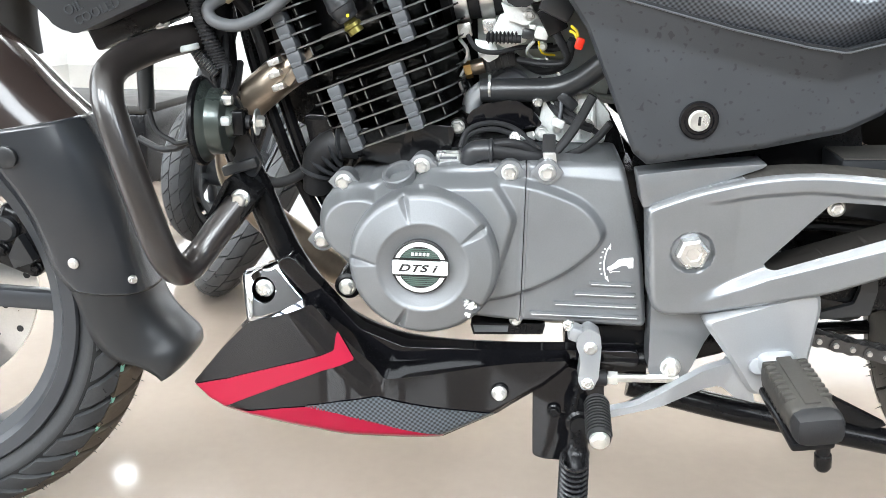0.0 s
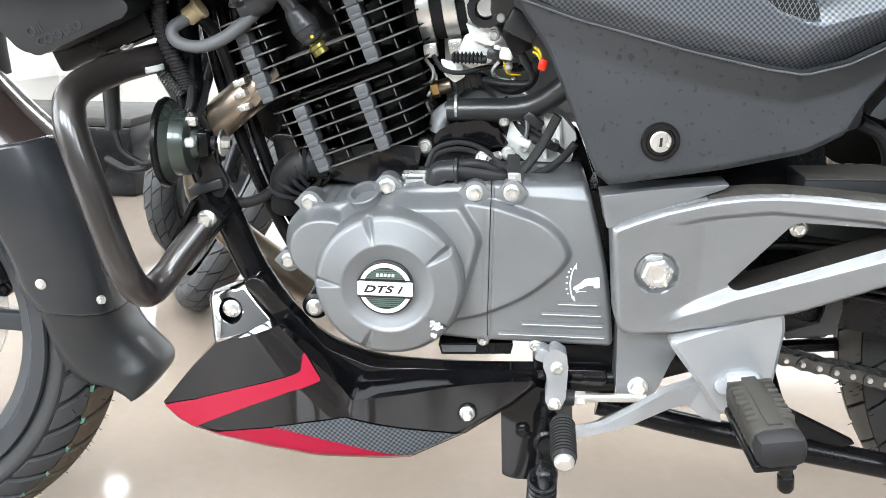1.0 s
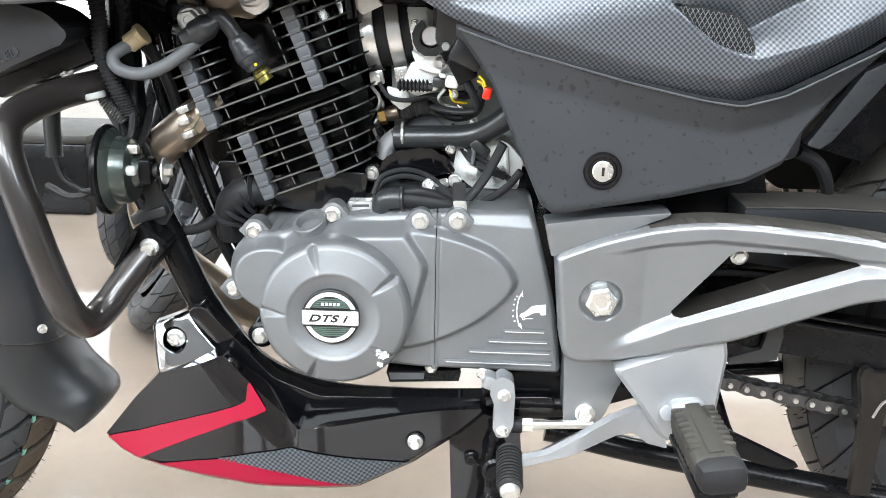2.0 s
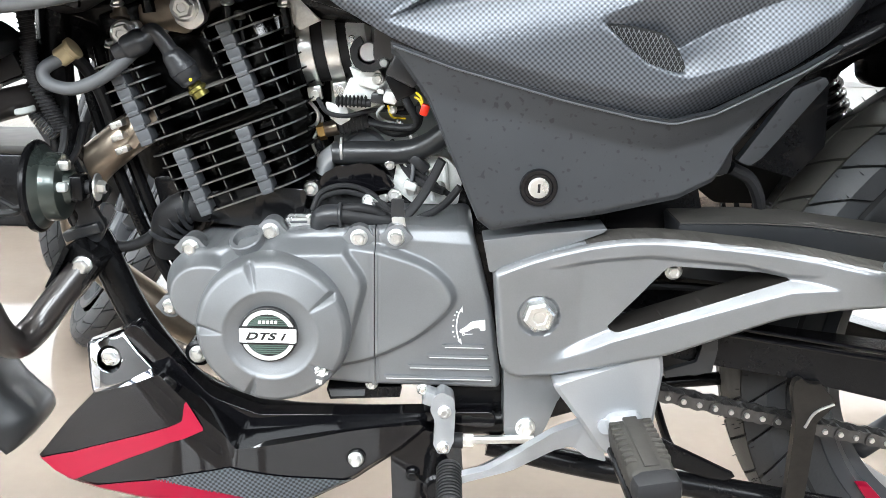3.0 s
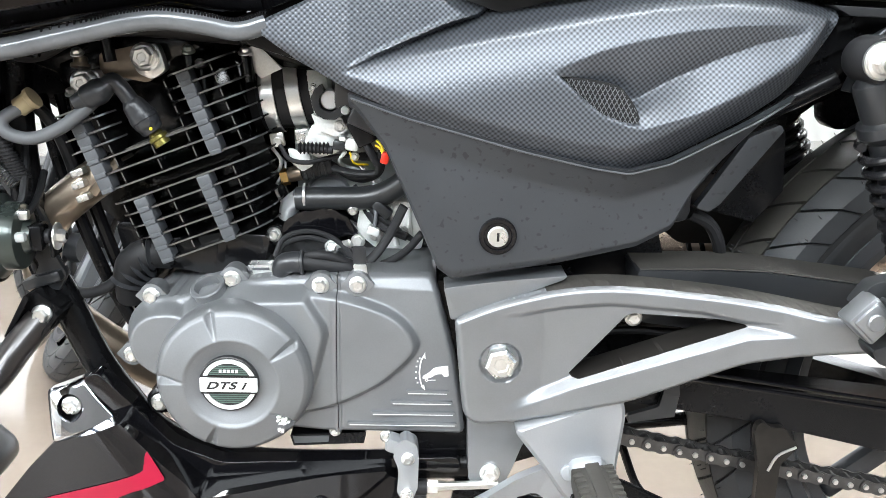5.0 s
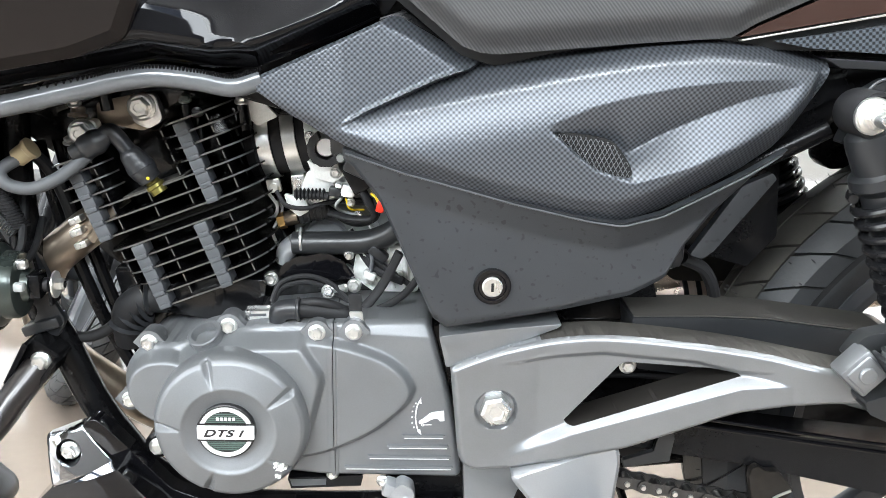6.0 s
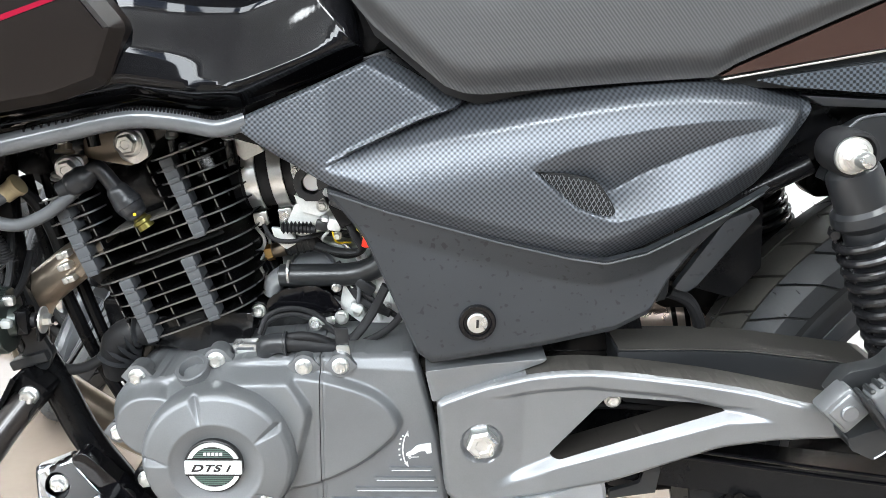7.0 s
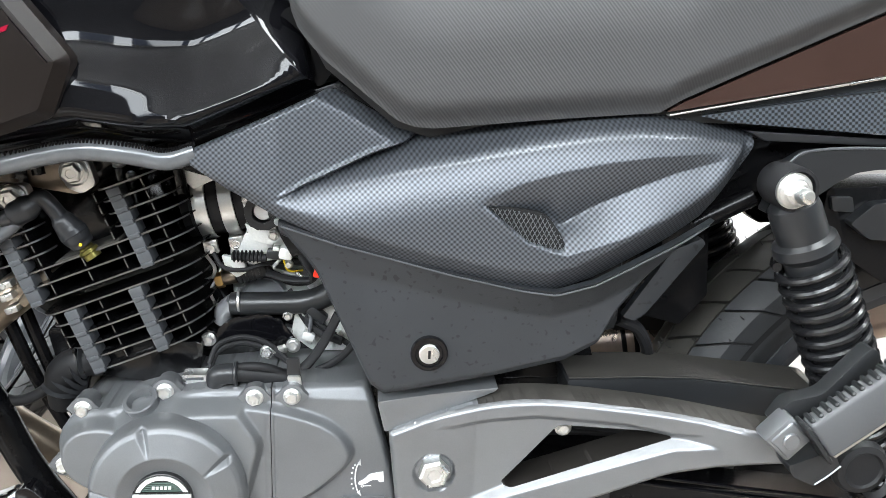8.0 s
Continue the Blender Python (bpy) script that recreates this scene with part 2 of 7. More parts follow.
def slab(outline, front, back, bevel=0.0015, seg=2, holes=(), bm=None):
    """A plate with the outline in x and z, from y = front (towards the left side) to y = back, its front edge rounded."""
    bm = bm or bmesh.new()
    loops = []
    edges = []
    for loop in (outline, *holes):
        v = [bm.verts.new((q[0], front, q[1])) for q in loop]
        e = [bm.edges.new((v[i], v[(i + 1) % len(v)])) for i in range(len(v))]
        loops.append(v)
        edges += e
    bmesh.ops.triangle_fill(bm, edges=edges, use_beauty=True)
    for v in loops:
        w = [bm.verts.new((q.co.x, back, q.co.z)) for q in v]
        for i in range(len(v)):
            bm.faces.new((v[i], v[(i + 1) % len(v)], w[(i + 1) % len(v)], w[i]))
        if v is loops[0] and not holes:
            bm.faces.new(w)
    if bevel:
        bmesh.ops.bevel(bm, geom=edges, offset=bevel, segments=seg, profile=0.5, affect="EDGES", clamp_overlap=True)
    return bm


def stepped(steps, bm=None):
    """Joins outlines with equal numbers of points, each with its own y, and closes the first and last."""
    bm = bm or bmesh.new()
    rings = [[bm.verts.new((q[0], y, q[1])) for q in outline] for outline, y in steps]
    for a, b in zip(rings, rings[1:]):
        for i in range(len(a)):
            bm.faces.new((a[i], a[(i + 1) % len(a)], b[(i + 1) % len(a)], b[i]))
    for ring in (rings[0], rings[-1]):
        bm.faces.new(ring)
    return bm


def grown(outline, by):
    """The outline moved outwards by some metres (inwards: minus)."""
    p = [Vector(q) for q in outline]
    area = sum(a.x * b.y - b.x * a.y for a, b in zip(p, p[1:] + p[:1]))
    out = []
    for i, q in enumerate(p):
        d = (p[(i + 1) % len(p)] - p[i - 1]).normalized()
        out.append(q + Vector((d.y, -d.x)) * (by if area > 0 else -by))
    return out


def turned(profile, m, seg=40, bm=None, closed=False):
    """A body of revolution: profile of (radius, height) round z, laid at m."""
    bm = bm or bmesh.new()
    rings = []
    for r, hgt in profile:
        rings.append([bm.verts.new(m @ Vector((r * math.cos(a), r * math.sin(a), hgt))) for a in (2 * math.pi * k / seg for k in range(seg))] if r > 1e-6 else [bm.verts.new(m @ Vector((0, 0, hgt)))])
    for a, b in zip(rings, rings[1:] + (rings[:1] if closed else [])):
        for k in range(seg):
            q = [a[k % len(a)], a[(k + 1) % len(a)], b[(k + 1) % len(b)], b[k % len(b)]]
            q = list(dict.fromkeys(q))
            if len(q) > 2:
                bm.faces.new(q)
    return bm


def facing(x, y, z, rx=0, rz=0):
    """A pose whose z axis points to the left side of the motorcycle, turned by some degrees."""
    return pose(x, y, z, 90 + rx, 0, rz)


def block(size, m, bevel=0.002, seg=2, bm=None):
    bm = bm or bmesh.new()
    v = bmesh.ops.create_cube(bm, size=1, matrix=m @ Matrix.Diagonal((*size, 1)))["verts"]
    if bevel:
        edges = list({e for q in v for e in q.link_edges})
        bmesh.ops.bevel(bm, geom=edges, offset=bevel, segments=seg, profile=0.5, affect="EDGES", clamp_overlap=True)
    return bm


def bolt_shape(r, high, m, flange=True, domed=True):
    """A hexagon bolt head on its round flange; r: the flange's radius."""
    bm = bmesh.new()
    base = 0.0
    if flange:
        turned([(0, 0), (r, 0), (r, 0.22 * high), (0.82 * r, 0.38 * high), (0, 0.38 * high)], m, 20, bm)
        base = 0.3 * high
    hexr = 0.74 * r if flange else r
    turned([(0, base), (hexr, base), (hexr, 0.86 * high), (0.82 * hexr, high), (0.5 * hexr, high), (0.42 * hexr, 0.93 * high), (0, 0.93 * high)], m, 6, bm)
    return bm


def bolt(parent, x, y, z, r=0.0075, high=0.007, mat=None, rx=0, rz=0, turn=10, name="bolt", flange=True):
    return part(name, bolt_shape(r, high, facing(x, y, z, rx, rz) @ pose(0, 0, 0, 0, 0, turn), flange), mat or ZINC, parent, sharp=25)


def ramp(x, pts):
    """The height of a broken line at x."""
    for (a, b), (c, d) in zip(pts, pts[1:]):
        if x <= c:
            return b + (d - b) * max(0.0, x - a) / max(c - a, 1e-9)
    return pts[-1][1]


def ease(x, a, b):
    t = min(1.0, max(0.0, (x - a) / (b - a)))
    return t * t * (3 - 2 * t)


def skin(xs, low, high, depth, rows=30, thick=0.004, lip=0.004):
    """A thin moulded shell: columns at xs from z = low(x) to high(x), its face at y = depth(x, z), edges turned back by lip."""
    bm = bmesh.new()
    grid = []
    for x in xs:
        a, b = low(x), high(x)
        col = []
        for k in range(rows + 1):
            z = a + (b - a) * k / rows
            col.append(bm.verts.new((x, depth(x, z), z)))
        grid.append(col)
    for a, b in zip(grid, grid[1:]):
        for k in range(rows):
            bm.faces.new((a[k], b[k], b[k + 1], a[k + 1]))
    rim = [c[0] for c in grid] + grid[-1][1:] + [c[-1] for c in grid[-2::-1]] + grid[0][-2:0:-1]
    back = [bm.verts.new(v.co + Vector((0, thick + lip, 0))) for v in rim]
    for i in range(len(rim)):
        bm.faces.new((rim[i], rim[(i + 1) % len(rim)], back[(i + 1) % len(rim)], back[i]))
    return bm


def spaced(a, b, n):
    return [a + (b - a) * i / n for i in range(n + 1)]


def box_of(name, x0, x1, y0, y1, z0, z1, mat, bevel=0.0):
    return new(name, mesh_of(name, block((x1 - x0, y1 - y0, z1 - z0), pose((x0 + x1) / 2, (y0 + y1) / 2, (z0 + z1) / 2), bevel), mat))


def inside(outline, xs, zs):
    """Signed distance to an outline, positive inside, for arrays of x and z."""
    p = [(float(q[0]), float(q[1])) for q in outline]
    far = np.full(xs.shape, 1e9)
    odd = np.zeros(xs.shape, bool)
    for (ax, az), (bx, bz) in zip(p, p[1:] + p[:1]):
        dx, dz = bx - ax, bz - az
        t = np.clip(((xs - ax) * dx + (zs - az) * dz) / max(dx * dx + dz * dz, 1e-12), 0, 1)
        far = np.minimum(far, np.hypot(xs - ax - t * dx, zs - az - t * dz))
        if abs(dz) > 1e-12:
            odd ^= ((az > zs) != (bz > zs)) & (xs < ax + (zs - az) * dx / dz)
    return np.where(odd, far, -far)


def glide(v, a, b):
    t = np.clip((v - a) / (b - a), 0, 1)
    return t * t * (3 - 2 * t)


def casting(outline, depth, back, cell=0.0015, holes=()):
    """A cast plate: its face at y = depth(x, z, d), d being the distance in from the rim; walls run back to y = back."""
    px, pz = [q[0] for q in outline], [q[1] for q in outline]
    xs, zs = np.meshgrid(np.arange(min(px) - cell, max(px) + 2 * cell, cell), np.arange(min(pz) - cell, max(pz) + 2 * cell, cell), indexing="ij")

    def rim(x, z):
        d = inside(outline, x, z)
        for hole in holes:
            d = np.minimum(d, -inside(hole, x, z))
        return d

    d = rim(xs, zs)
    near = np.abs(d) < 0.72 * cell
    for _ in range(3):
        step = 0.1 * cell
        gx, gz = (rim(xs + step, zs) - rim(xs - step, zs)) / (2 * step), (rim(xs, zs + step) - rim(xs, zs - step)) / (2 * step)
        size = np.maximum(gx * gx + gz * gz, 0.25)
        xs, zs = np.where(near, xs - d * gx / size, xs), np.where(near, zs - d * gz / size, zs)
        d = rim(xs, zs)
    keep = near | (d > 0)
    ys = depth(xs, zs, np.maximum(d, 0))
    bm = bmesh.new()
    verts = {}
    for i, k in zip(*np.nonzero(keep)):
        verts[i, k] = bm.verts.new((xs[i, k], ys[i, k], zs[i, k]))
    for i in range(xs.shape[0] - 1):
        for k in range(xs.shape[1] - 1):
            q = [verts[c] for c in ((i, k), (i + 1, k), (i + 1, k + 1), (i, k + 1)) if c in verts]
            if len(q) > 2 and len({(round(v.co.x, 6), round(v.co.z, 6)) for v in q}) == len(q):
                bm.faces.new(q)
    for v in [v for v in bm.verts if not v.link_faces]:
        bm.verts.remove(v)
    low = {}
    for e in [e for e in bm.edges if len(e.link_faces) == 1]:
        a, b = e.verts
        for v in (a, b):
            if v not in low:
                low[v] = bm.verts.new((v.co.x, back(v.co.x) if callable(back) else back, v.co.z))
        bm.faces.new((a, b, low[b], low[a]))
    return bm


def closed_body(xs, low, high, depth, rows, bulge, middle=0.01):
    """A body that is alike on both sides of y = middle: side walls as in skin(), joined over the top by an arch."""
    bm = bmesh.new()
    grid = []
    for x in xs:
        a, b = low(x), high(x)
        side = [(depth(x, a + (b - a) * k / rows), a + (b - a) * k / rows) for k in range(rows + 1)]
        y0 = side[-1][0]
        over = [(y0 + (2 * (middle - y0)) * k / 16, b + bulge * math.sin(math.pi * k / 16)) for k in range(1, 16)]
        line = [(side[0][0] + 0.03, a), *side, *over, *[(2 * middle - y, z) for y, z in side[::-1]], (2 * middle - side[0][0] - 0.03, a)]
        grid.append([bm.verts.new((x, y, z)) for y, z in line])
    for a, b in zip(grid, grid[1:]):
        for k in range(len(a) - 1):
            bm.faces.new((a[k], b[k], b[k + 1], a[k + 1]))
    bm.faces.new(grid[0])
    bm.faces.new(grid[-1])
    return bm


def other_side(ob, middle=0.01):
    """A copy of a part mirrored to the right side of the motorcycle."""
    data = ob.data.copy()
    for v in data.vertices:
        v.co.y = 2 * middle - v.co.y
    data.flip_normals()
    twin = new(ob.name.split(".")[0], data)
    twin.parent = ob.parent
    return twin



# ---- the showroom ----
def structure(ob, label):
    return tagged(ob, label, ob.name.split("_")[0], kind="structure")


structure(box_of("floor", -4.2, 7.0, -3.7, 7.2, -0.06, 0.0, TILE), "polished beige stone tile floor")
structure(box_of("ceiling", -4.2, 7.0, -3.7, 7.2, 3.15, 3.25, CEILING_WHITE), "plain white showroom ceiling")
structure(box_of("wall_west", -4.35, -4.2, -3.7, 7.2, 0.0, 0.35, WALL_WHITE), "white wall under the side window")
structure(box_of("wall_west_top", -4.35, -4.2, -3.7, 7.2, 2.75, 3.15, WALL_WHITE), "white wall strip over the side window")
structure(box_of("wall_west_end", -4.35, -4.2, 2.6, 7.2, 0.35, 2.75, WALL_WHITE), "white wall beside the side window")
side = structure(new("window_west"), "wide side window with a white frame")
side.location = (-4.28, -0.6, 0.35)
for k in range(4):
    post = new("mullion", mesh_of("mullion", block((0.07, 0.07, 2.4), pose(0, -3.05 + 2.06 * k, 1.2), 0.003), DARK_FRAME))
    post.parent = side
structure(box_of("wall_east", 7.0, 7.15, -3.7, 7.2, 0.0, 3.15, WALL_WHITE), "plain white painted wall")
# The unseen south wall is added tall and grey to keep reflections dark.
for tag, y in (("north", 7.0), ("south", -3.7)):
    structure(box_of("wall_" + tag, -4.2, 7.0, y, y + 0.2, 0.0, 0.30 if tag == "north" else 1.85, WALL_WHITE if tag == "north" else UNSEEN_WALL_GREY), "painted wall under the shop window")
    structure(box_of("wall_" + tag + "_top", -4.2, 7.0, y, y + 0.2, 2.95, 3.15, WALL_WHITE), "white wall strip over the shop window")
    sill = new("window_" + tag)
    structure(sill, "wide shop window with a white sill rail")
    sill.location = (0, y, 0.30 if tag == "north" else 1.85)
    high = 2.60 if tag == "north" else 1.05
    rail = new("sill", mesh_of("sill", block((11.2, 0.16, 0.05), pose(1.4, 0.1, 0.03), 0.004), DARK_FRAME))
    rail.parent = sill
    for k in range(5):
        post = new("mullion", mesh_of("mullion", block((0.07, 0.08, high), pose(-4.2 + 2.8 * k, 0.1, 0.055 + high / 2), 0.003), DARK_FRAME))
        post.parent = sill
for x, y in ((-1.75, -0.45), (0.15, -0.45), (2.05, -0.45), (-1.75, 1.9), (0.15, 1.9), (2.05, 1.9), (-1.75, 4.2), (0.15, 4.2)):
    panel = thing("ceiling_light", "long lit panel lamp set in the ceiling", "ceiling light", pose(x, y, 3.14), "ceiling panel lamps")
    part("frame", block((1.26, 0.62, 0.02), pose(0, 0, 0), 0.003), WALL_WHITE, panel)
    part("diffuser", block((1.20, 0.56, 0.012), pose(0, 0, -0.012), 0.002), LIGHT_PANEL, panel)
downlight = thing("ceiling_spot", "round lit downlight set in the ceiling", "ceiling light", pose(-3.0, 5.03, 3.14))
part("ring", turned([(0.085, 0.0), (0.10, 0.0), (0.10, -0.012), (0.085, -0.012)], pose(0, 0, 0), 32, closed=True), WALL_WHITE, downlight)
part("diffuser", turned([(0, -0.004), (0.084, -0.004), (0.084, -0.008), (0, -0.010)], pose(0, 0, 0), 32), LIGHT_PANEL, downlight)
structure(box_of("ground", -40.0, 40.0, -40.0, 60.0, -0.20, -0.08, PAVING), "pale concrete forecourt outside the windows")
structure(new("backdrop", mesh_of("backdrop", block((60, 0.1, 14), pose(0, 14, 6)), GLARE)), "plain bright overcast distance beyond the windows")


# ---- the motorcycle ----
bike = thing("motorcycle", "black and grey motorcycle with red decals leaning on its side stand", "motorcycle", LEAN)

# -- crankcase covers: one cast form, split by the seam --
BOSS = rounded([(-0.050, 0.428), (-0.080, 0.426), (-0.098, 0.411), (-0.1035, 0.388), (-0.095, 0.367), (-0.070, 0.350), (-0.02, 0.35), (-0.02, 0.41)], 0.014)
HUMP = rounded([(-0.062, 0.402), (-0.046, 0.424), (-0.012, 0.4375), (0.046, 0.4400), (0.063, 0.4430), (0.0845, 0.411), (0.070, 0.354), (0.054, 0.318), (0.0, 0.303), (-0.05, 0.33)], [0.03, 0.03, 0.03, 0.012, 0.006, 0.012, 0.02, 0.02, 0.02, 0.02], 4)
DOME = rounded([(0.020, 0.443), (0.062, 0.4445), (0.092, 0.4425), (0.135, 0.429), (0.154, 0.414), (0.1645, 0.395), (0.158, 0.380), (0.130, 0.353), (0.092, 0.333), (0.050, 0.319), (0.020, 0.32)], [0.004, 0.01, 0.02, 0.02, 0.012, 0.012, 0.012, 0.02, 0.02, 0.01, 0.004], 4)


def case_depth(x, z, d):
    out = 0.064 + 0.009 * glide(x, 0.03, 0.088)
    boss = 0.017 * glide(inside(BOSS, x, z), -0.001, 0.009)
    hump = 0.021 * (0.6 * np.clip((inside(HUMP, x, z) + 0.006) / 0.011, 0, 1) + 0.4 * glide(inside(HUMP, x, z), -0.007, 0.008))
    dome = 0.0105 * (0.7 * np.clip((inside(DOME, x, z) + 0.001) / 0.0055, 0, 1) + 0.3 * glide(inside(DOME, x, z), -0.003, 0.007)) * glide(x, 0.02, 0.05)
    out = out + np.maximum(np.maximum(boss, hump), dome)
    out = out - 0.45 * np.maximum(0, z - 0.4475 + 0.05 * (x - 0.10)) * glide(x, 0.098, 0.112)
    lift = np.where((np.abs(x - 0.0895) < 0.003), 1.0, glide(d, -0.0005, 0.0045))
    return -(out - 0.0055 * (1 - np.sqrt(lift)))


case_line = rounded([(0.0891, 0.457), (0.052, 0.453), (0.013, 0.449), (-0.028, 0.441), (-0.056, 0.430), (-0.078, 0.432), (-0.098, 0.416), (-0.1045, 0.394), (-0.100, 0.371), (-0.078, 0.352), (-0.055, 0.320), (-0.020, 0.300), (0.0891, 0.303)], [0.0005, 0.012, 0.012, 0.012, 0.012, 0.012, 0.012, 0.012, 0.012, 0.012, 0.012, 0.012, 0.0005])
cover = part("engine_cover", casting(case_line, case_depth, 0.06, 0.0014), ENGINE_GREY, bike, "satin grey left engine cover", sharp=50)

# -- round flywheel cover --
FLY_LINE = [(0.0250, 0.1035), (0.0275, 0.1038), (0.0385, 0.1082), (0.0405, 0.1094), (0.0420, 0.1100), (0.0440, 0.1092), (0.0625, 0.1038), (0.0660, 0.1010), (0.0685, 0.0955), (0.0695, 0.088)]


def fly_point(r, a):
    """A point of the flywheel cover's face, with five grooves that widen towards its shoulder."""
    u = (a - radians(178)) % radians(72)
    u = min(u, radians(72) - u)
    off, on = r * math.sin(u), r * math.cos(u)
    k = ease(on, 0.0375, 0.0660) if on < 0.0660 else 1.0
    wide = 0.0018 + 0.0034 * k
    cut = 0.0062 * k * max(0.0, 1 - off / wide) * ease(on, 0.0375, 0.0420)
    if on > 0.0645:
        cut *= max(0.0, 1 - (on - 0.0645) / 0.004)
    return Vector((r * math.cos(a), r * math.sin(a), ramp(r, FLY_LINE) - cut))


bm = bmesh.new()
FLY = facing(0, 0, 0.3665)
fly_rows = [[bm.verts.new(FLY @ fly_point(r, 2 * math.pi * k / 480)) for k in range(480)] for r in [0.0250, 0.0275, 0.0330] + [0.0375 + 0.001 * k for k in range(29)] + [0.0665, 0.0675, 0.0685, 0.0691, 0.0695]]
fly_rows.append([bm.verts.new(FLY @ Vector((0.069 * math.cos(2 * math.pi * k / 480), 0.069 * math.sin(2 * math.pi * k / 480), 0.060))) for k in range(480)])
for inner, outer in zip(fly_rows, fly_rows[1:]):
    for k in range(480):
        bm.faces.new((inner[k], outer[k], outer[(k + 1) % 480], inner[(k + 1) % 480]))
bm.faces.new(fly_rows[0])
fly = part("flywheel_cover", bm, ENGINE_GREY, bike, "round satin grey flywheel cover with five notches", sharp=40)
random.seed(5)
for k in range(16):
    x, z = 0.036 + 0.013 * random.random() ** 0.8, 0.3175 + 0.019 * random.random()
    r = random.uniform(0.0008, 0.0020)
    flake = [(x + r * random.uniform(0.5, 1.5) * math.cos(a), z + r * random.uniform(0.5, 1.7) * math.sin(a)) for a in (0.9 * n for n in range(7))]
    reach = math.hypot(x, z - 0.3665)
    part("scuff_mark", slab(flake, -0.1106 + 0.29 * max(0.0, reach - 0.042) + 1.2 * max(0.0, reach - 0.0625), -0.095, 0), CAST, fly)

# -- round badge --
badge = part("badge", turned([(0, 0.110), (0.0256, 0.110), (0.0256, 0.1168), (0.0250, 0.1172), (0, 0.1172)], facing(0, 0, 0.371), 48), BLACK_PRINT, bike, "round black and silver engine badge")
part("ring", turned([(0.0200, 0.1170), (0.0200, 0.1182), (0.0238, 0.1182), (0.0238, 0.1170)], facing(0, 0, 0.371), 48), SILVER_PRINT, badge)
part("band", slab(rounded([(-0.0250, 0.3645), (0.0250, 0.3645), (0.0250, 0.3775), (-0.0250, 0.3775)], 0.0015), -0.1194, -0.116, 0.0003), SILVER_PRINT, badge, "silver band across the badge")
for low, high in ((0.3782, 0.3795), (0.3625, 0.3638)):
    part("edge_line", slab([(-0.0245, low), (0.0245, low), (0.0245, high), (-0.0245, high)], -0.1188, -0.116, 0), BLACK_PRINT, badge)
for k in range(5):
    for side in (1, -1):
        z = 0.371 + side * (0.0095 + 0.0019 * k)
        half = math.sqrt(max(1e-6, 0.0194 ** 2 - (z - 0.371) ** 2))
        part("stripe", slab([(-half, z - 0.00055), (half, z - 0.00055), (half, z + 0.00055), (-half, z + 0.00055)], -0.1178, -0.116, 0), GREEN_GREY, badge)
for k in range(5):
    part("letter_bar", slab([(-0.0082 + 0.0035 * k, 0.3822), (-0.0058 + 0.0035 * k, 0.3822), (-0.0056 + 0.0035 * k, 0.3850), (-0.0080 + 0.0035 * k, 0.3850)], -0.1183, -0.116, 0), SILVER_PRINT, badge)
font = bpy.data.curves.new("lettering", "FONT")
font.body, font.size, font.extrude, font.shear, font.space_character, font.offset = "DTS i", 0.0094, 0.0003, 0.35, 1.10, 0.00022
written = new("lettering", font)
flat = bpy.data.meshes.new_from_object(written)
bpy.data.objects.remove(written)
flat.materials.clear()
flat.materials.append(BLACK_PRINT)
letters = new("lettering", flat)
letters.parent = badge
letters.matrix_local = pose(-0.0198, -0.1198, 0.3677, 90, 0, 0) @ Matrix.Diagonal((1.42, 1, 1, 1))
badge.location = (-0.0017, 0.0085, -0.0037)

# -- sprocket cover behind the seam --
sprocket_line = rounded([(0.0899, 0.457), (0.175, 0.459), (0.186, 0.421), (0.199, 0.372), (0.2075, 0.306), (0.2045, 0.3015), (0.0899, 0.303)], [0.0005, 0.006, 0.02, 0.02, 0.003, 0.003, 0.0005])
sprocket = part("sprocket_cover", casting(sprocket_line, case_depth, 0.03, 0.0014), ENGINE_GREY, bike, "satin grey sprocket cover with a printed gear pictogram", sharp=50)
for x0, x1, z in ((0.152, 0.192, 0.3455), (0.138, 0.1955, 0.3350), (0.120, 0.198, 0.3240), (0.098, 0.200, 0.3130)):
    part("rib", slab(rounded([(x0, z - 0.0021), (x1, z - 0.0021), (x1, z + 0.0021), (x0, z + 0.0021)], 0.002), -0.0762, -0.07, 0.0012), ENGINE_GREY, sprocket)
    # Each rib's light edge is painted on as a thin silver line.
    part("rib_line", slab([(x0 + 0.002, z - 0.0008), (x1 - 0.002, z - 0.0008), (x1 - 0.002, z - 0.0001), (x0 + 0.002, z - 0.0001)], -0.0765, -0.07, 0), SILVER_PRINT, sprocket)
for tip in ([(0.1689, 0.3854), (0.1668, 0.3802), (0.1695, 0.3791)], [(0.1699, 0.3470), (0.1658, 0.3511), (0.1685, 0.3530)]):
    part("pictogram", slab(tip, -0.0744, -0.07, 0), WHITE_PRINT, sprocket)
part("pictogram", along(bmesh.new(), [(x, -0.0743, z) for x, z in [(0.1681, 0.3828), (0.1658, 0.3783), (0.1646, 0.3727), (0.1640, 0.3657), (0.1647, 0.3592), (0.1661, 0.3536), (0.1686, 0.3493)]], 0.0007, 6), WHITE_PRINT, sprocket)
part("pictogram", slab(rounded([(0.1669, 0.3598), (0.1679, 0.3620), (0.1713, 0.3638), (0.1740, 0.3662), (0.1770, 0.3695), (0.1804, 0.3706), (0.1902, 0.3721), (0.1909, 0.3621), (0.1864, 0.3616), (0.1851, 0.3642), (0.1810, 0.3641), (0.1781, 0.3630), (0.1752, 0.3609), (0.1690, 0.3587)], 0.0006), -0.0744, -0.07, 0), WHITE_PRINT, sprocket, "white printed boot pictogram")
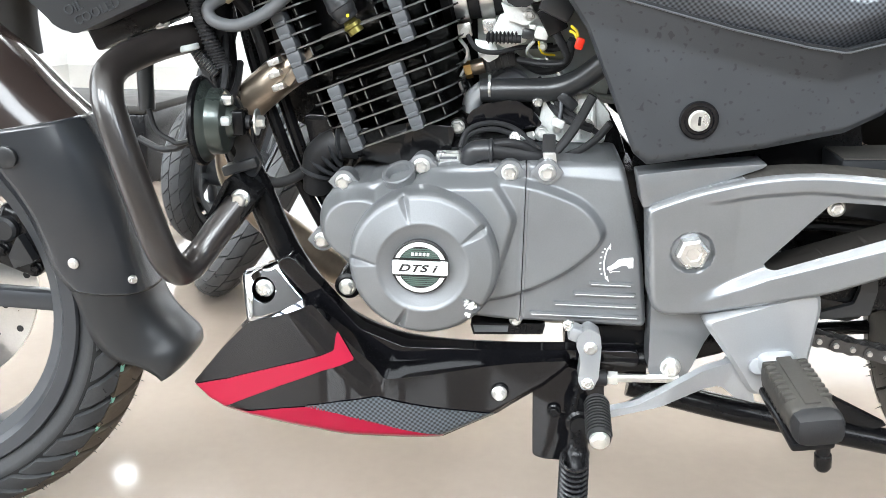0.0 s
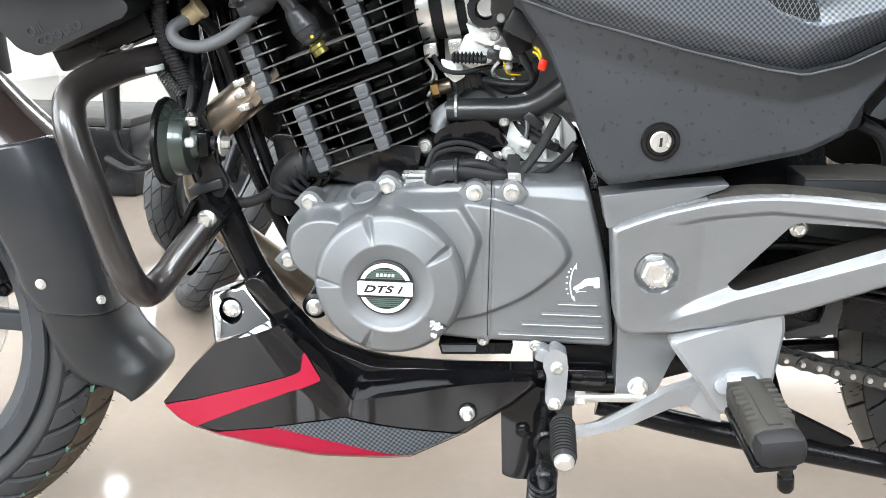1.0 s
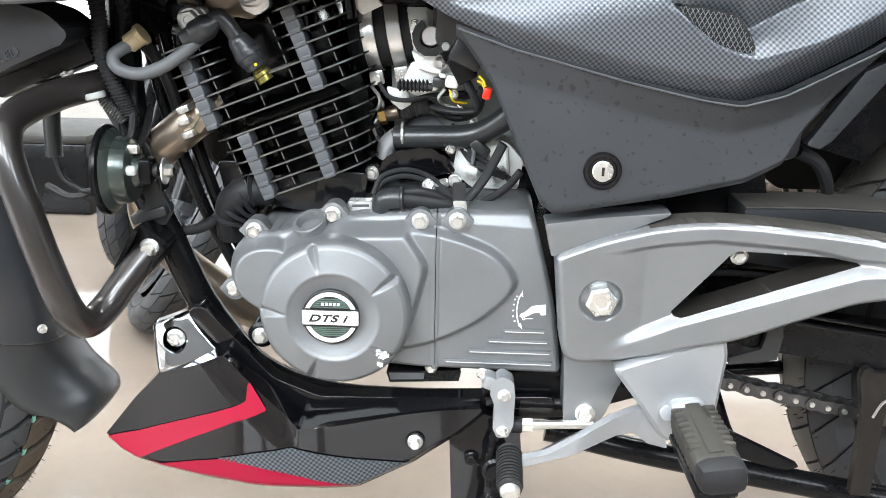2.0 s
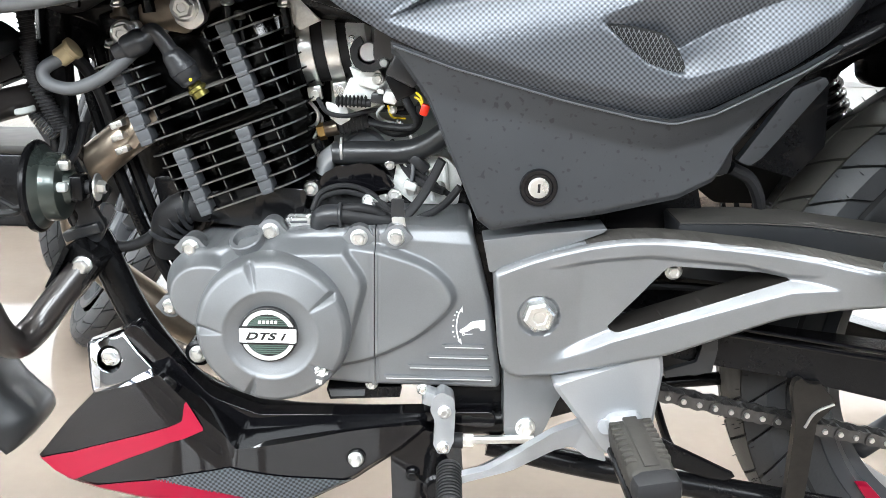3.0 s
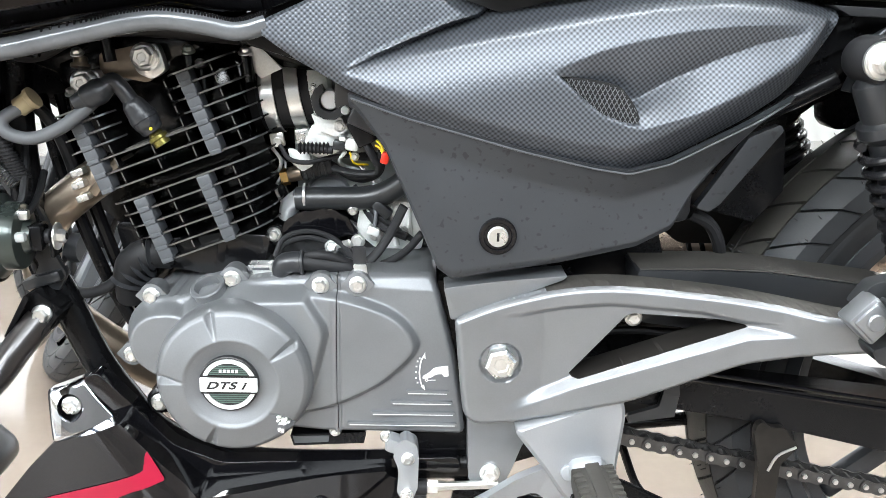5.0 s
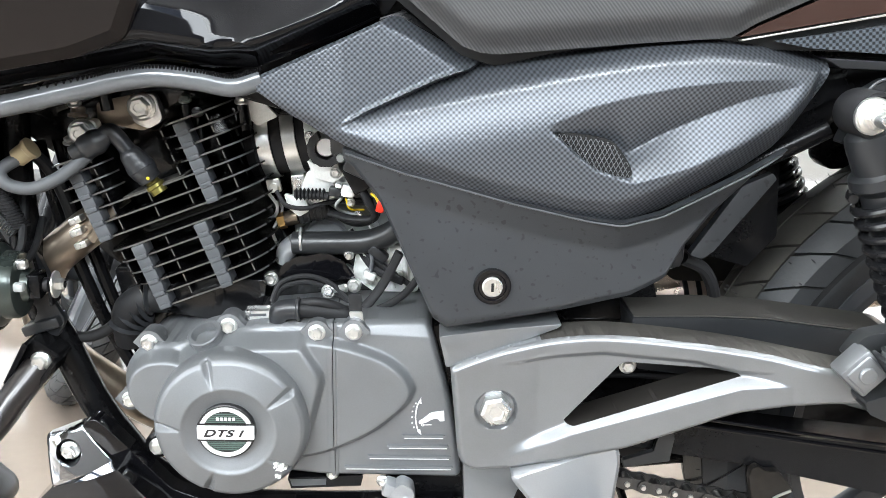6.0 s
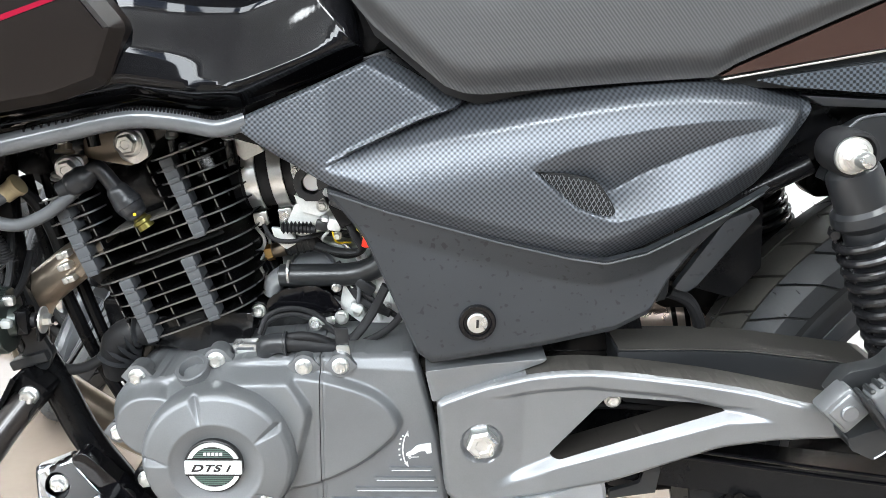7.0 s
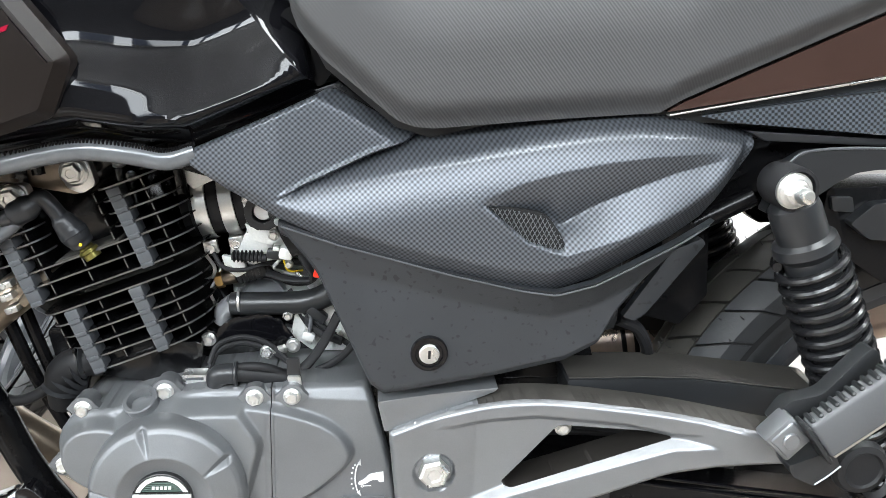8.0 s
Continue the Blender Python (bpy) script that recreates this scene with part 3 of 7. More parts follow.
part("pictogram", along(bmesh.new(), [(0.1708 + 0.0011 * math.cos(k * 0.524), -0.0743, 0.3578 + 0.0011 * math.sin(k * 0.524)) for k in range(13)] + [(0.1791, -0.0743, 0.3581)], 0.0004, 6), WHITE_PRINT, sprocket)
for x, z in [(0.1641, 0.3794), (0.1622, 0.3762), (0.1612, 0.3712), (0.1609, 0.3654), (0.1611, 0.3596), (0.1626, 0.3550)]:
    part("pictogram_tick", slab([(x - 0.0008, z - 0.0006), (x + 0.0008, z - 0.0004), (x + 0.0008, z + 0.0006), (x - 0.0008, z + 0.0004)], -0.0744, -0.07, 0), WHITE_PRINT, sprocket)

# -- cover bolts with their bosses --
for x, z, on, y in ((-0.0795, 0.430, cover, -0.058), (-0.006, 0.448, cover, -0.060), (0.075, 0.4485, cover, -0.0745), (0.108, 0.4500, sprocket, -0.0755), (-0.104, 0.369, cover, -0.05)):
    part("bolt_boss", turned([(0.0105, -y - 0.020), (0.0105, -y - 0.003), (0.0095, -y - 0.001), (0, -y - 0.001)], facing(x, 0, z), 24), ENGINE_GREY, on)
    ear = [(x + (0.0150 if k % 8 == 0 else 0.0112) * math.cos(k * math.pi / 8), z + 0.0112 * math.sin(k * math.pi / 8)) for k in range(16)]
    part("bolt_ear", slab(rounded(ear, 0.0015, 2), y - 0.0005, y + 0.010, 0.0015), ENGINE_GREY, on)
    bolt(on, x, y, z, 0.0078, 0.0075, turn=17 * x * 1000 % 60)
part("filler_neck", turned([(0.0150, -0.024), (0.0150, -0.003), (0.0158, -0.002), (0.0158, 0.0), (0.0150, 0.001), (0.0118, 0.001), (0.0112, 0.0), (0.0112, -0.010), (0, -0.010)], pose(-0.0266, -0.068, 0.4440, 24, -16, 0), 40), ENGINE_GREY, cover)

# -- side panel: carbon patterned upper shell --
PANEL_TOP = [(0.037, 0.675), (0.141, 0.7225), (0.148, 0.7215), (0.195, 0.696), (0.221, 0.690), (0.282, 0.698), (0.371, 0.709), (0.416, 0.710), (0.470, 0.704), (0.492, 0.697)]
PANEL_LOW = [(0.037, 0.664), (0.065, 0.645), (0.103, 0.625), (0.152, 0.605), (0.242, 0.582), (0.300, 0.570), (0.328, 0.5665), (0.359, 0.575), (0.426, 0.609), (0.466, 0.636), (0.484, 0.660), (0.492, 0.688)]


CREST = [(0.037, 0.625), (0.105, 0.640), (0.135, 0.647), (0.169, 0.6550), (0.2035, 0.6635), (0.238, 0.671), (0.264, 0.677), (0.3025, 0.685), (0.346, 0.6925), (0.390, 0.697), (0.435, 0.695), (0.484, 0.687)]
FACET_EDGE = [(0.104, 0.6385), (0.125, 0.650), (0.1515, 0.6617), (0.1776, 0.6733), (0.204, 0.682), (0.225, 0.695), (0.23, 0.9), (0.5, 0.9)]
FACET_TOP = [(0.037, 0.9), (0.130, 0.9), (0.134, 0.718), (0.160, 0.7044), (0.191, 0.6852), (0.209, 0.6803), (0.23, 0.675)]
PANEL_BREAK = [(0.037, 0.662), (0.079, 0.6455), (0.109, 0.6335), (0.152, 0.6195), (0.196, 0.6078), (0.241, 0.5976), (0.287, 0.589), (0.319, 0.587), (0.341, 0.594), (0.377, 0.612), (0.420, 0.635), (0.451, 0.6535), (0.467, 0.672), (0.484, 0.695)]
SCOOP_TOP = [(0.262, 0.644), (0.296, 0.659), (0.3266, 0.668), (0.362, 0.6755), (0.3975, 0.680), (0.438, 0.682), (0.462, 0.682)]
SCOOP_BED = [(0.262, 0.641), (0.293, 0.637), (0.314, 0.6327), (0.327, 0.6215), (0.354, 0.638), (0.389, 0.655), (0.420, 0.667), (0.462, 0.677)]
SCOOP_LOW = [(0.262, 0.639), (0.283, 0.625), (0.300, 0.6115), (0.320, 0.604), (0.3315, 0.602), (0.376, 0.6155), (0.412, 0.632), (0.442, 0.651), (0.462, 0.672)]
SCOOP_DEEP = [(0.262, 0.0), (0.290, 0.011), (0.325, 0.021), (0.360, 0.019), (0.400, 0.013), (0.440, 0.006), (0.462, 0.0)]
VENT = rounded([(0.2662, 0.6400), (0.2932, 0.6369), (0.3138, 0.6327), (0.3263, 0.6166), (0.3308, 0.6050), (0.3202, 0.6049), (0.2993, 0.6117), (0.2826, 0.6253)], [0.001, 0.006, 0.006, 0.006, 0.003, 0.004, 0.006, 0.006])


def soft(v, by):
    """The positive part of v, rounded off near nought."""
    return 0.5 * (v + math.sqrt(v * v + by * by))


def swell(d):
    """How far the face bulges out some way below its crest."""
    d = min(max(d, 0.0), 0.045)
    return 0.54 * d - 6.0 * d * d


def panel_depth(x, z):
    top = ramp(x, CREST)
    out = swell(top - z) - 2.3 * soft(z - top, 0.0018)
    if x < 0.23:
        facet = -0.22 * max(0.0, x - 0.104) - 0.10 * max(0.0, 0.104 - x) + swell(0.6385 - z) - 0.10 * max(0.0, z - 0.6385)
        facet -= 1.9 * soft((z - ramp(x, FACET_TOP)) * 0.83, 0.0015)
        if x < 0.142:
            facet -= 0.8 * max(0.0, 0.003 - ramp(x, PANEL_TOP) + z)
        if x > 0.104:
            edge = ramp(x, FACET_EDGE)
            out += (facet - out) * ease(z - edge, -0.0018, 0.0018)
            out += 0.0022 * math.exp(-((z - edge - 0.0022) / 0.0016) ** 2) * ease(x, 0.10, 0.115)
        else:
            out = facet
    out -= 1.0 * soft(ramp(x, PANEL_BREAK) - z, 0.003)
    if 0.262 < x < 0.462:
        high, bed, low = ramp(x, SCOOP_TOP), ramp(x, SCOOP_BED), ramp(x, SCOOP_LOW)
        if low < z < high:
            k = (high - z) / (high - bed) if z > bed else (z - low) / (bed - low)
            out -= ramp(x, SCOOP_DEEP) * k
        if x < 0.34 and 0.60 < z < 0.645:
            out -= 0.008 * ease(float(inside(VENT, np.array(x), np.array(z))), -0.0004, 0.0012)
    out -= 0.020 * ease(x, 0.33, 0.51) ** 2
    return -0.124 - out - 0.005 * ease(x, 0.15, 0.33) * (1 - 0.6 * ease(x, 0.34, 0.48))


shell = part("side_panel", skin(spaced(0.037, 0.492, 320), lambda x: ramp(x, PANEL_LOW), lambda x: ramp(x, PANEL_TOP), panel_depth, 110, 0.006, 0.004), CARBON, bike, "grey carbon patterned side panel", sharp=60)
other_side(shell)
# A black plate stands in for the dark opening behind the mesh.
vent = part("vent", slab(grown(VENT, 0.001), -0.1345, -0.125, 0), RECESS_SHADE, bike, "wire mesh vent with a black plate for its dark opening")
mesh_wires = bmesh.new()
for k in range(42):
    for sign in (1, -1):
        x0 = 0.235 + 0.0038 * k
        line = [(x0 + sign * 0.0125 * (s / 40 - 0.5) * 2, 0.600 + 0.044 * s / 40) for s in range(41)]
        within = [q for q in line if float(inside(VENT, np.array(q[0]), np.array(q[1]))) > 0.0002]
        if len(within) > 1:
            along(mesh_wires, [(within[0][0], -0.1355, within[0][1]), (within[-1][0], -0.1355, within[-1][1])], 0.00038, 5)
part("mesh", mesh_wires, HOSE, vent)

# -- side panel: plain lower part with the lock --
LOWER_TOP = [(0.104, 0.622), (0.152, 0.606), (0.242, 0.583), (0.300, 0.571), (0.328, 0.5675), (0.359, 0.576), (0.426, 0.610), (0.455, 0.628)]
LOWER_LOW = [(0.104, 0.612), (0.110, 0.608), (0.133, 0.576), (0.177, 0.477), (0.189, 0.4675), (0.281, 0.484), (0.343, 0.499), (0.372, 0.515), (0.384, 0.541), (0.431, 0.603), (0.455, 0.624)]


def lower_depth(x, z):
    under = ramp(x, LOWER_TOP) - z
    flare = soft(1 - under / 0.028, 0.10)
    out = (0.011 + 0.008 * ease(x, 0.15, 0.33)) * flare - 0.006 * ease(x, 0.36, 0.45)
    out -= 0.004 * (1 - ease(z - ramp(x, LOWER_LOW), 0.0, 0.006))
    return -0.1115 - out


lower = part("lower_panel", skin(spaced(0.104, 0.455, 120), lambda x: ramp(x, LOWER_LOW), lambda x: ramp(x, LOWER_TOP), lower_depth, 40, 0.006, 0.004), PANEL_GREY, bike, "dusty dark grey plastic lower side panel", sharp=60)
other_side(lower)
piping = [(x, lower_depth(x, ramp(x, LOWER_TOP) - 0.003) - 0.0012, ramp(x, LOWER_TOP) - 0.003) for x in spaced(0.106, 0.452, 60)]
part("edge_line", along(bmesh.new(), piping, 0.0009, 6), DAMPER, lower)
lock = part("panel_lock", turned([(0.0158, -0.004), (0.0158, 0.001), (0.0148, 0.0024), (0.0120, 0.0024), (0.0112, 0.0010), (0.0098, 0.0010), (0, 0.0010)], facing(0.2265, -0.1125, 0.507), 40), GLOSS_BLACK, bike, "round black seat lock with a silver barrel")
part("barrel", turned([(0.0086, 0.0), (0.0086, 0.0030), (0.0078, 0.0036), (0, 0.0036)], facing(0.2265, -0.1125, 0.507), 32), ZINC, lock)
part("key_slot", block((0.0022, 0.0008, 0.0074), pose(0.2265, -0.1163, 0.507), 0.0003), BLACK_PRINT, lock)

# -- grey frame hanger --
hang_line = rounded([(0.1935, 0.430), (0.231, 0.446), (0.284, 0.463), (0.330, 0.4695), (0.427, 0.466), (0.545, 0.450), (0.545, 0.4310), (0.4900, 0.4230), (0.4340, 0.4100), (0.346, 0.366), (0.250, 0.334), (0.216, 0.330), (0.203, 0.339)], [0.006, 0.02, 0.03, 0.03, 0.03, 0.002, 0.002, 0.012, 0.012, 0.01, 0.01, 0.01, 0.012])
hang_hole = rounded([(0.292, 0.3835), (0.301, 0.3815), (0.436, 0.4425), (0.412, 0.4460), (0.339, 0.4450)], [0.004, 0.003, 0.002, 0.004, 0.006])
FLANGE = [(0.15, 0.425), (0.251, 0.4345), (0.285, 0.443), (0.322, 0.4495), (0.396, 0.4485), (0.431, 0.443), (0.463, 0.4425), (0.56, 0.4)]
BRACE = [(0.20, 0.326), (0.243, 0.353), (0.296, 0.3835), (0.373, 0.4165), (0.434, 0.4425), (0.463, 0.4465), (0.56, 0.45)]


def hanger_depth(x, z, d):
    over = z - np.interp(x, *zip(*FLANGE))
    under = (np.interp(x, *zip(*BRACE)) - z) * 0.89
    raised = np.maximum(0.0048 * glide(over, -0.0005, 0.0055) * glide(x, 0.225, 0.275), 0.0085 * np.clip(under / 0.0085, 0, 1) * glide(x, 0.228, 0.29))
    raised = np.maximum(raised * (1 - 0.3 * glide(x, 0.44, 0.50)), 0.0085 * glide(x, 0.425, 0.490))
    out = 0.1095 + raised + 0.19 * np.maximum(0, x - 0.27) - 0.0055 * (1 - glide(np.hypot(x - 0.2345, z - 0.3915), 0.0165, 0.0190))
    rim = np.where(inside(hang_hole, x, z) > -0.006, 1.0, glide(d, -0.001, 0.0048))
    return -(out - 0.006 * (1 - np.sqrt(rim)))


hanger = part("frame_hanger", casting(hang_line, hanger_depth, lambda x: -0.078 - 0.19 * max(0.0, x - 0.27), 0.0015, (hang_hole,)), HANGER_GREY, bike, "satin grey alloy frame hanger with a triangular opening", sharp=42)
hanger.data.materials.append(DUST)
hanger.data.materials.append(BROWN_AND_SHADE)
# Outer top walls carry dust; the opening's walls are coloured dark for shade.
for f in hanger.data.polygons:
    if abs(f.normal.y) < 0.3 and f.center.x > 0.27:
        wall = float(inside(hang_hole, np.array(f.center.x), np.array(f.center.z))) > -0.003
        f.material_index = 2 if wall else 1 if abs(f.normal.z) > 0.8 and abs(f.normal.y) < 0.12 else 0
part("front_plate", slab(rounded([(0.1835, 0.4565), (0.230, 0.4635), (0.2895, 0.4698), (0.2860, 0.4660), (0.231, 0.4440), (0.1955, 0.4290), (0.1900, 0.4280)], 0.002), -0.1015, -0.070, 0.0008), HANGER_GREY, hanger)
part("lower_leg", slab(rounded([(0.208, 0.345), (0.212, 0.262), (0.219, 0.254), (0.244, 0.254), (0.250, 0.266), (0.262, 0.300), (0.30, 0.35)], 0.005), -0.083, -0.05, 0.004), HANGER_GREY, hanger)
bolt(hanger, 0.2345, -0.1040, 0.3915, 0.0140, 0.011, ZINC, name="pivot_nut", turn=12, flange=False)
bolt(hanger, 0.232, -0.083, 0.268, 0.0095, 0.009, turn=5)

# -- footrest bracket shield and peg --
shield = part("footrest_bracket", stepped([(rounded([(0.248, 0.331), (0.328, 0.362), (0.342, 0.3655), (0.346, 0.348), (0.341, 0.286), (0.316, 0.262), (0.296, 0.264), (0.278, 0.292)], 0.006), -0.098), (rounded([(0.248, 0.331), (0.328, 0.362), (0.342, 0.3655), (0.346, 0.348), (0.341, 0.286), (0.316, 0.262), (0.296, 0.264), (0.278, 0.292)], 0.006), -0.118), (rounded([(0.253, 0.331), (0.328, 0.3595), (0.3395, 0.3620), (0.3425, 0.348), (0.338, 0.288), (0.316, 0.266), (0.299, 0.267), (0.281, 0.294)], 0.006), -0.1215)]), SILVER, bike, "silver painted footrest bracket")
part("knuckle_pad", turned([(0.0070, -0.004), (0.0070, 0.0015), (0.0062, 0.0022), (0, 0.0022)], pose(0.2975, -0.1265, 0.2945, 70, -20, 0), 20), SILVER, shield)
PEG = pose(0.3185, -0.172, 0.2935, 0, 0, 2) @ pose(0, 0, 0, 2, -8, 0)
part("peg_knuckle", block((0.034, 0.034, 0.022), PEG @ pose(-0.002, 0.054, 0.002), 0.009, 3), SILVER, shield)
peg = part("footpeg", block((0.038, 0.084, 0.024), PEG, 0.007, 3), DUSTY_RUBBER, bike, "dusty ribbed rubber footpeg")
part("peg_end", block((0.040, 0.026, 0.028), PEG @ pose(0.001, -0.042, -0.002), 0.010, 2), RUBBER, peg)
for k in range(8):
    part("cross_rib", block((0.010, 0.0050, 0.025), PEG @ pose(-0.0135, 0.034 - 0.0080 * k, 0.0008), 0.0018, 2), DUSTY_RUBBER, peg)
    part("cross_rib", block((0.009, 0.0050, 0.025), PEG @ pose(0.0145, 0.034 - 0.0080 * k, 0.0008), 0.0018, 2), DUSTY_RUBBER, peg)
part("top_strip", block((0.0125, 0.074, 0.003), PEG @ pose(0.001, 0.004, 0.0120), 0.001), DUSTY_RUBBER, peg)
part("under_plate", block((0.034, 0.088, 0.008), PEG @ pose(-0.004, -0.006, -0.016), 0.003), BLACK_METAL, peg)
part("feeler_bolt", turned([(0.0055, 0.0), (0.0055, 0.014), (0.0066, 0.015), (0.0066, 0.026), (0.005, 0.029), (0, 0.029)], PEG @ pose(0.006, -0.042, -0.014, 180, 0, 0), 12), BLACK_METAL, peg)

# -- gear lever --
lever_shape = slab(rounded([(0.1660, 0.2570), (0.1709, 0.2587), (0.1900, 0.2640), (0.2265, 0.2830), (0.2500, 0.2890), (0.2816, 0.2930), (0.2960, 0.2800), (0.3041, 0.2515), (0.2867, 0.2560), (0.2700, 0.2700), (0.2557, 0.2713), (0.2350, 0.2690), (0.2117, 0.2640), (0.1690, 0.2512), (0.1660, 0.2500)], 0.004), -0.154, -0.144, 0.003, 2)
for v in lever_shape.verts:
    v.co.y += 0.040 * ease(v.co.x, 0.20, 0.29)
gear = part("gear_lever", lever_shape, SILVER, bike, "bare alloy gear lever with a rubber toe peg")
part("toe_peg", tube([(0.1595, -0.140, 0.2590), (0.1595, -0.184, 0.2480)], 0.0100, 18), RUBBER, gear)
for k in range(11):
    t = k / 11
    at = Vector((0.1595, -0.144, 0.2580)).lerp(Vector((0.1595, -0.182, 0.2485)), t)
    part("peg_ring", turned([(0.0100, -0.0008), (0.0114, -0.0006), (0.0114, 0.0006), (0.0100, 0.0008)], Matrix.Translation(at) @ pose(0, 0, 0, 104, 0, 0), 18), RUBBER, gear)
part("toe_cap", turned([(0.0088, 0), (0.0085, 0.003), (0.006, 0.0055), (0, 0.0065)], pose(0.1595, -0.184, 0.2480, 104, 0, 0), 18), ZINC, gear)
part("pivot_boss", turned([(0.014, -0.012), (0.014, 0.010), (0.012, 0.012), (0, 0.012)], facing(0.2930, -0.096, 0.2760), 24), SILVER, gear)
arm = part("shift_arm", slab(rounded([(0.143, 0.304), (0.152, 0.312), (0.163, 0.306), (0.165, 0.292), (0.1645, 0.262), (0.160, 0.249), (0.150, 0.248), (0.1455, 0.258), (0.147, 0.280), (0.142, 0.293)], 0.004), -0.101, -0.083, 0.003), SILVER, bike, "small bare alloy shift arm on its splined shaft")
part("clamp", block((0.012, 0.018, 0.014), pose(0.141, -0.091, 0.303, 0, 20, 0), 0.003), SILVER, arm)
bolt(arm, 0.155, -0.101, 0.292, 0.0062, 0.005, flange=True)
bolt(arm, 0.1545, -0.101, 0.2555, 0.0058, 0.005)
bolt(arm, 0.1345, -0.088, 0.308, 0.0056, 0.006, turn=3)
rod = part("shift_rod", tube([(0.163, -0.090, 0.2565), (0.240, -0.086, 0.2575)], 0.0042, 10), ZINC, bike)
part("rod_nut", turned([(0.0068, 0), (0.0068, 0.009)], pose(0.174, -0.0895, 0.2567, 0, 90, 0), 6), ZINC, rod)
part("rod_boot", turned([(0.0075, 0), (0.0075, 0.010)], pose(0.163, -0.090, 0.2565, 0, 90, 0), 14), RUBBER, rod)

# -- belly pan --
PAN_TOP = [(-0.2520, 0.1990), (-0.2108, 0.2500), (-0.1795, 0.2840), (-0.1059, 0.3185), (-0.0360, 0.2515), (0.0646, 0.2627), (0.1336, 0.2696), (0.1395, 0.2640)]
PAN_LOW = [(-0.2520, 0.1955), (-0.2341, 0.1798), (-0.2178, 0.1735), (-0.1865, 0.1730), (-0.1059, 0.1830), (-0.0258, 0.1845), (0.0178, 0.1836), (0.0717, 0.2068), (0.1140, 0.2368), (0.1395, 0.2608)]


def pan_depth(x, z):
    y = -0.042 - 0.064 * ease(x, -0.265, -0.06) + 0.020 * ease(x, -0.03, 0.10)
    return y + 0.008 * (1 - ease(z - ramp(x, PAN_LOW), 0.0, 0.010)) + 0.006 * ease(0.9 * x + z, 0.180, 0.222) * (1 - ease(x, -0.05, -0.035))


def on_pan(low, high, x0, x1, n=40, lift=0.0018, rows=10):
    return skin(spaced(x0, x1, n), low, high, lambda x, z: pan_depth(x, z) - lift, rows, -0.0002, 0.0006)


pan = part("belly_pan", skin(spaced(-0.2520, 0.1395, 130), lambda x: ramp(x, PAN_LOW), lambda x: ramp(x, PAN_TOP), pan_depth, 40, 0.02, 0.02), GLOSS_BLACK, bike, "gloss black belly pan with red and carbon decals", sharp=50)
STRIPE_TOP = [(-0.2516, 0.1984), (-0.2106, 0.2134), (-0.1403, 0.2493), (-0.0870, 0.2756), (-0.0830, 0.2790), (-0.0822, 0.2990), (-0.0659, 0.2707)]
STRIPE_LOW = [(-0.2516, 0.1966), (-0.2341, 0.1810), (-0.2172, 0.1783), (-0.1417, 0.2276), (-0.0969, 0.2548), (-0.0659, 0.2683)]
part("decal", on_pan(lambda x: ramp(x, STRIPE_LOW), lambda x: ramp(x, STRIPE_TOP), -0.2510, -0.0660, 90), PALE_RED, pan, "pale red arrow decal")
FOOT_TOP = [(-0.2341, 0.1815), (-0.2173, 0.1769), (-0.1855, 0.1829), (-0.1434, 0.2003), (-0.1077, 0.2134), (-0.0586, 0.2079), (0.0232, 0.1888)]
part("decal", on_pan(lambda x: ramp(x, PAN_LOW) + 0.0022, lambda x: max(ramp(x, FOOT_TOP), ramp(x, PAN_LOW) + 0.0026), -0.2300, 0.0200, 80), RED, pan, "red lower edge decal")
WEAVE_TOP = [(-0.1171, 0.2112), (-0.0805, 0.2240), (-0.0430, 0.2325), (0.0121, 0.2208), (0.0690, 0.2104)]
WEAVE_LOW = [(-0.1171, 0.2104), (-0.0811, 0.2110), (0.0231, 0.1896), (0.0690, 0.2085)]
part("decal", on_pan(lambda x: max(ramp(x, WEAVE_LOW), ramp(x, PAN_LOW) + 0.001), lambda x: max(ramp(x, WEAVE_TOP), ramp(x, PAN_LOW) + 0.0014), -0.1165, 0.0685, 60), CARBON_FINE, pan, "carbon patterned decal")
plate_line = rounded([(-0.187, 0.331), (-0.147, 0.3475), (-0.113, 0.3055), (-0.179, 0.2845)], 0.005)
plate_hole = [(-0.1612 + 0.0125 * math.cos(radians(a)), 0.3195 + 0.0125 * math.sin(radians(a))) for a in range(0, 360, 15)]


def plate_depth(x, z, d):
    return -0.0665 + 0.34 * (z - 0.318) + 2.0 * (z - 0.318) ** 2 + 7.0 * (x + 0.15) ** 2 + 0.004 * (1 - np.sqrt(glide(d + 0.006 * (np.hypot(x + 0.1612, z - 0.3195) < 0.02), -0.0005, 0.005)))


plate = part("chrome_plate", casting(plate_line, plate_depth, -0.045, 0.0013, (plate_hole,)), CHROME, pan, "chrome corner plate", sharp=60)
part("plate_back", slab(plate_hole, -0.050, -0.03, 0), BLACK_METAL, pan)
bolt(pan, -0.1615, -0.058, 0.3195, 0.0090, 0.008)
part("washer", turned([(0, 0), (0.0095, 0), (0.0095, 0.002), (0, 0.002)], facing(0.0729, -0.0880, 0.2346), 24), BLACK_METAL, pan)
bolt(pan, 0.0729, -0.0900, 0.2346, 0.0075, 0.008)
part("inner_cowl", slab(rounded([(-0.146, 0.350), (-0.112, 0.312), (-0.038, 0.245), (0.064, 0.256), (0.134, 0.264), (0.205, 0.258), (0.205, 0.276), (0.134, 0.2735), (0.058, 0.270), (-0.021, 0.268), (-0.066, 0.286), (-0.104, 0.330), (-0.132, 0.360)], 0.008), -0.070, -0.052, 0.006, 3), GLOSS_BLACK, bike, "gloss black lower cowl edge")

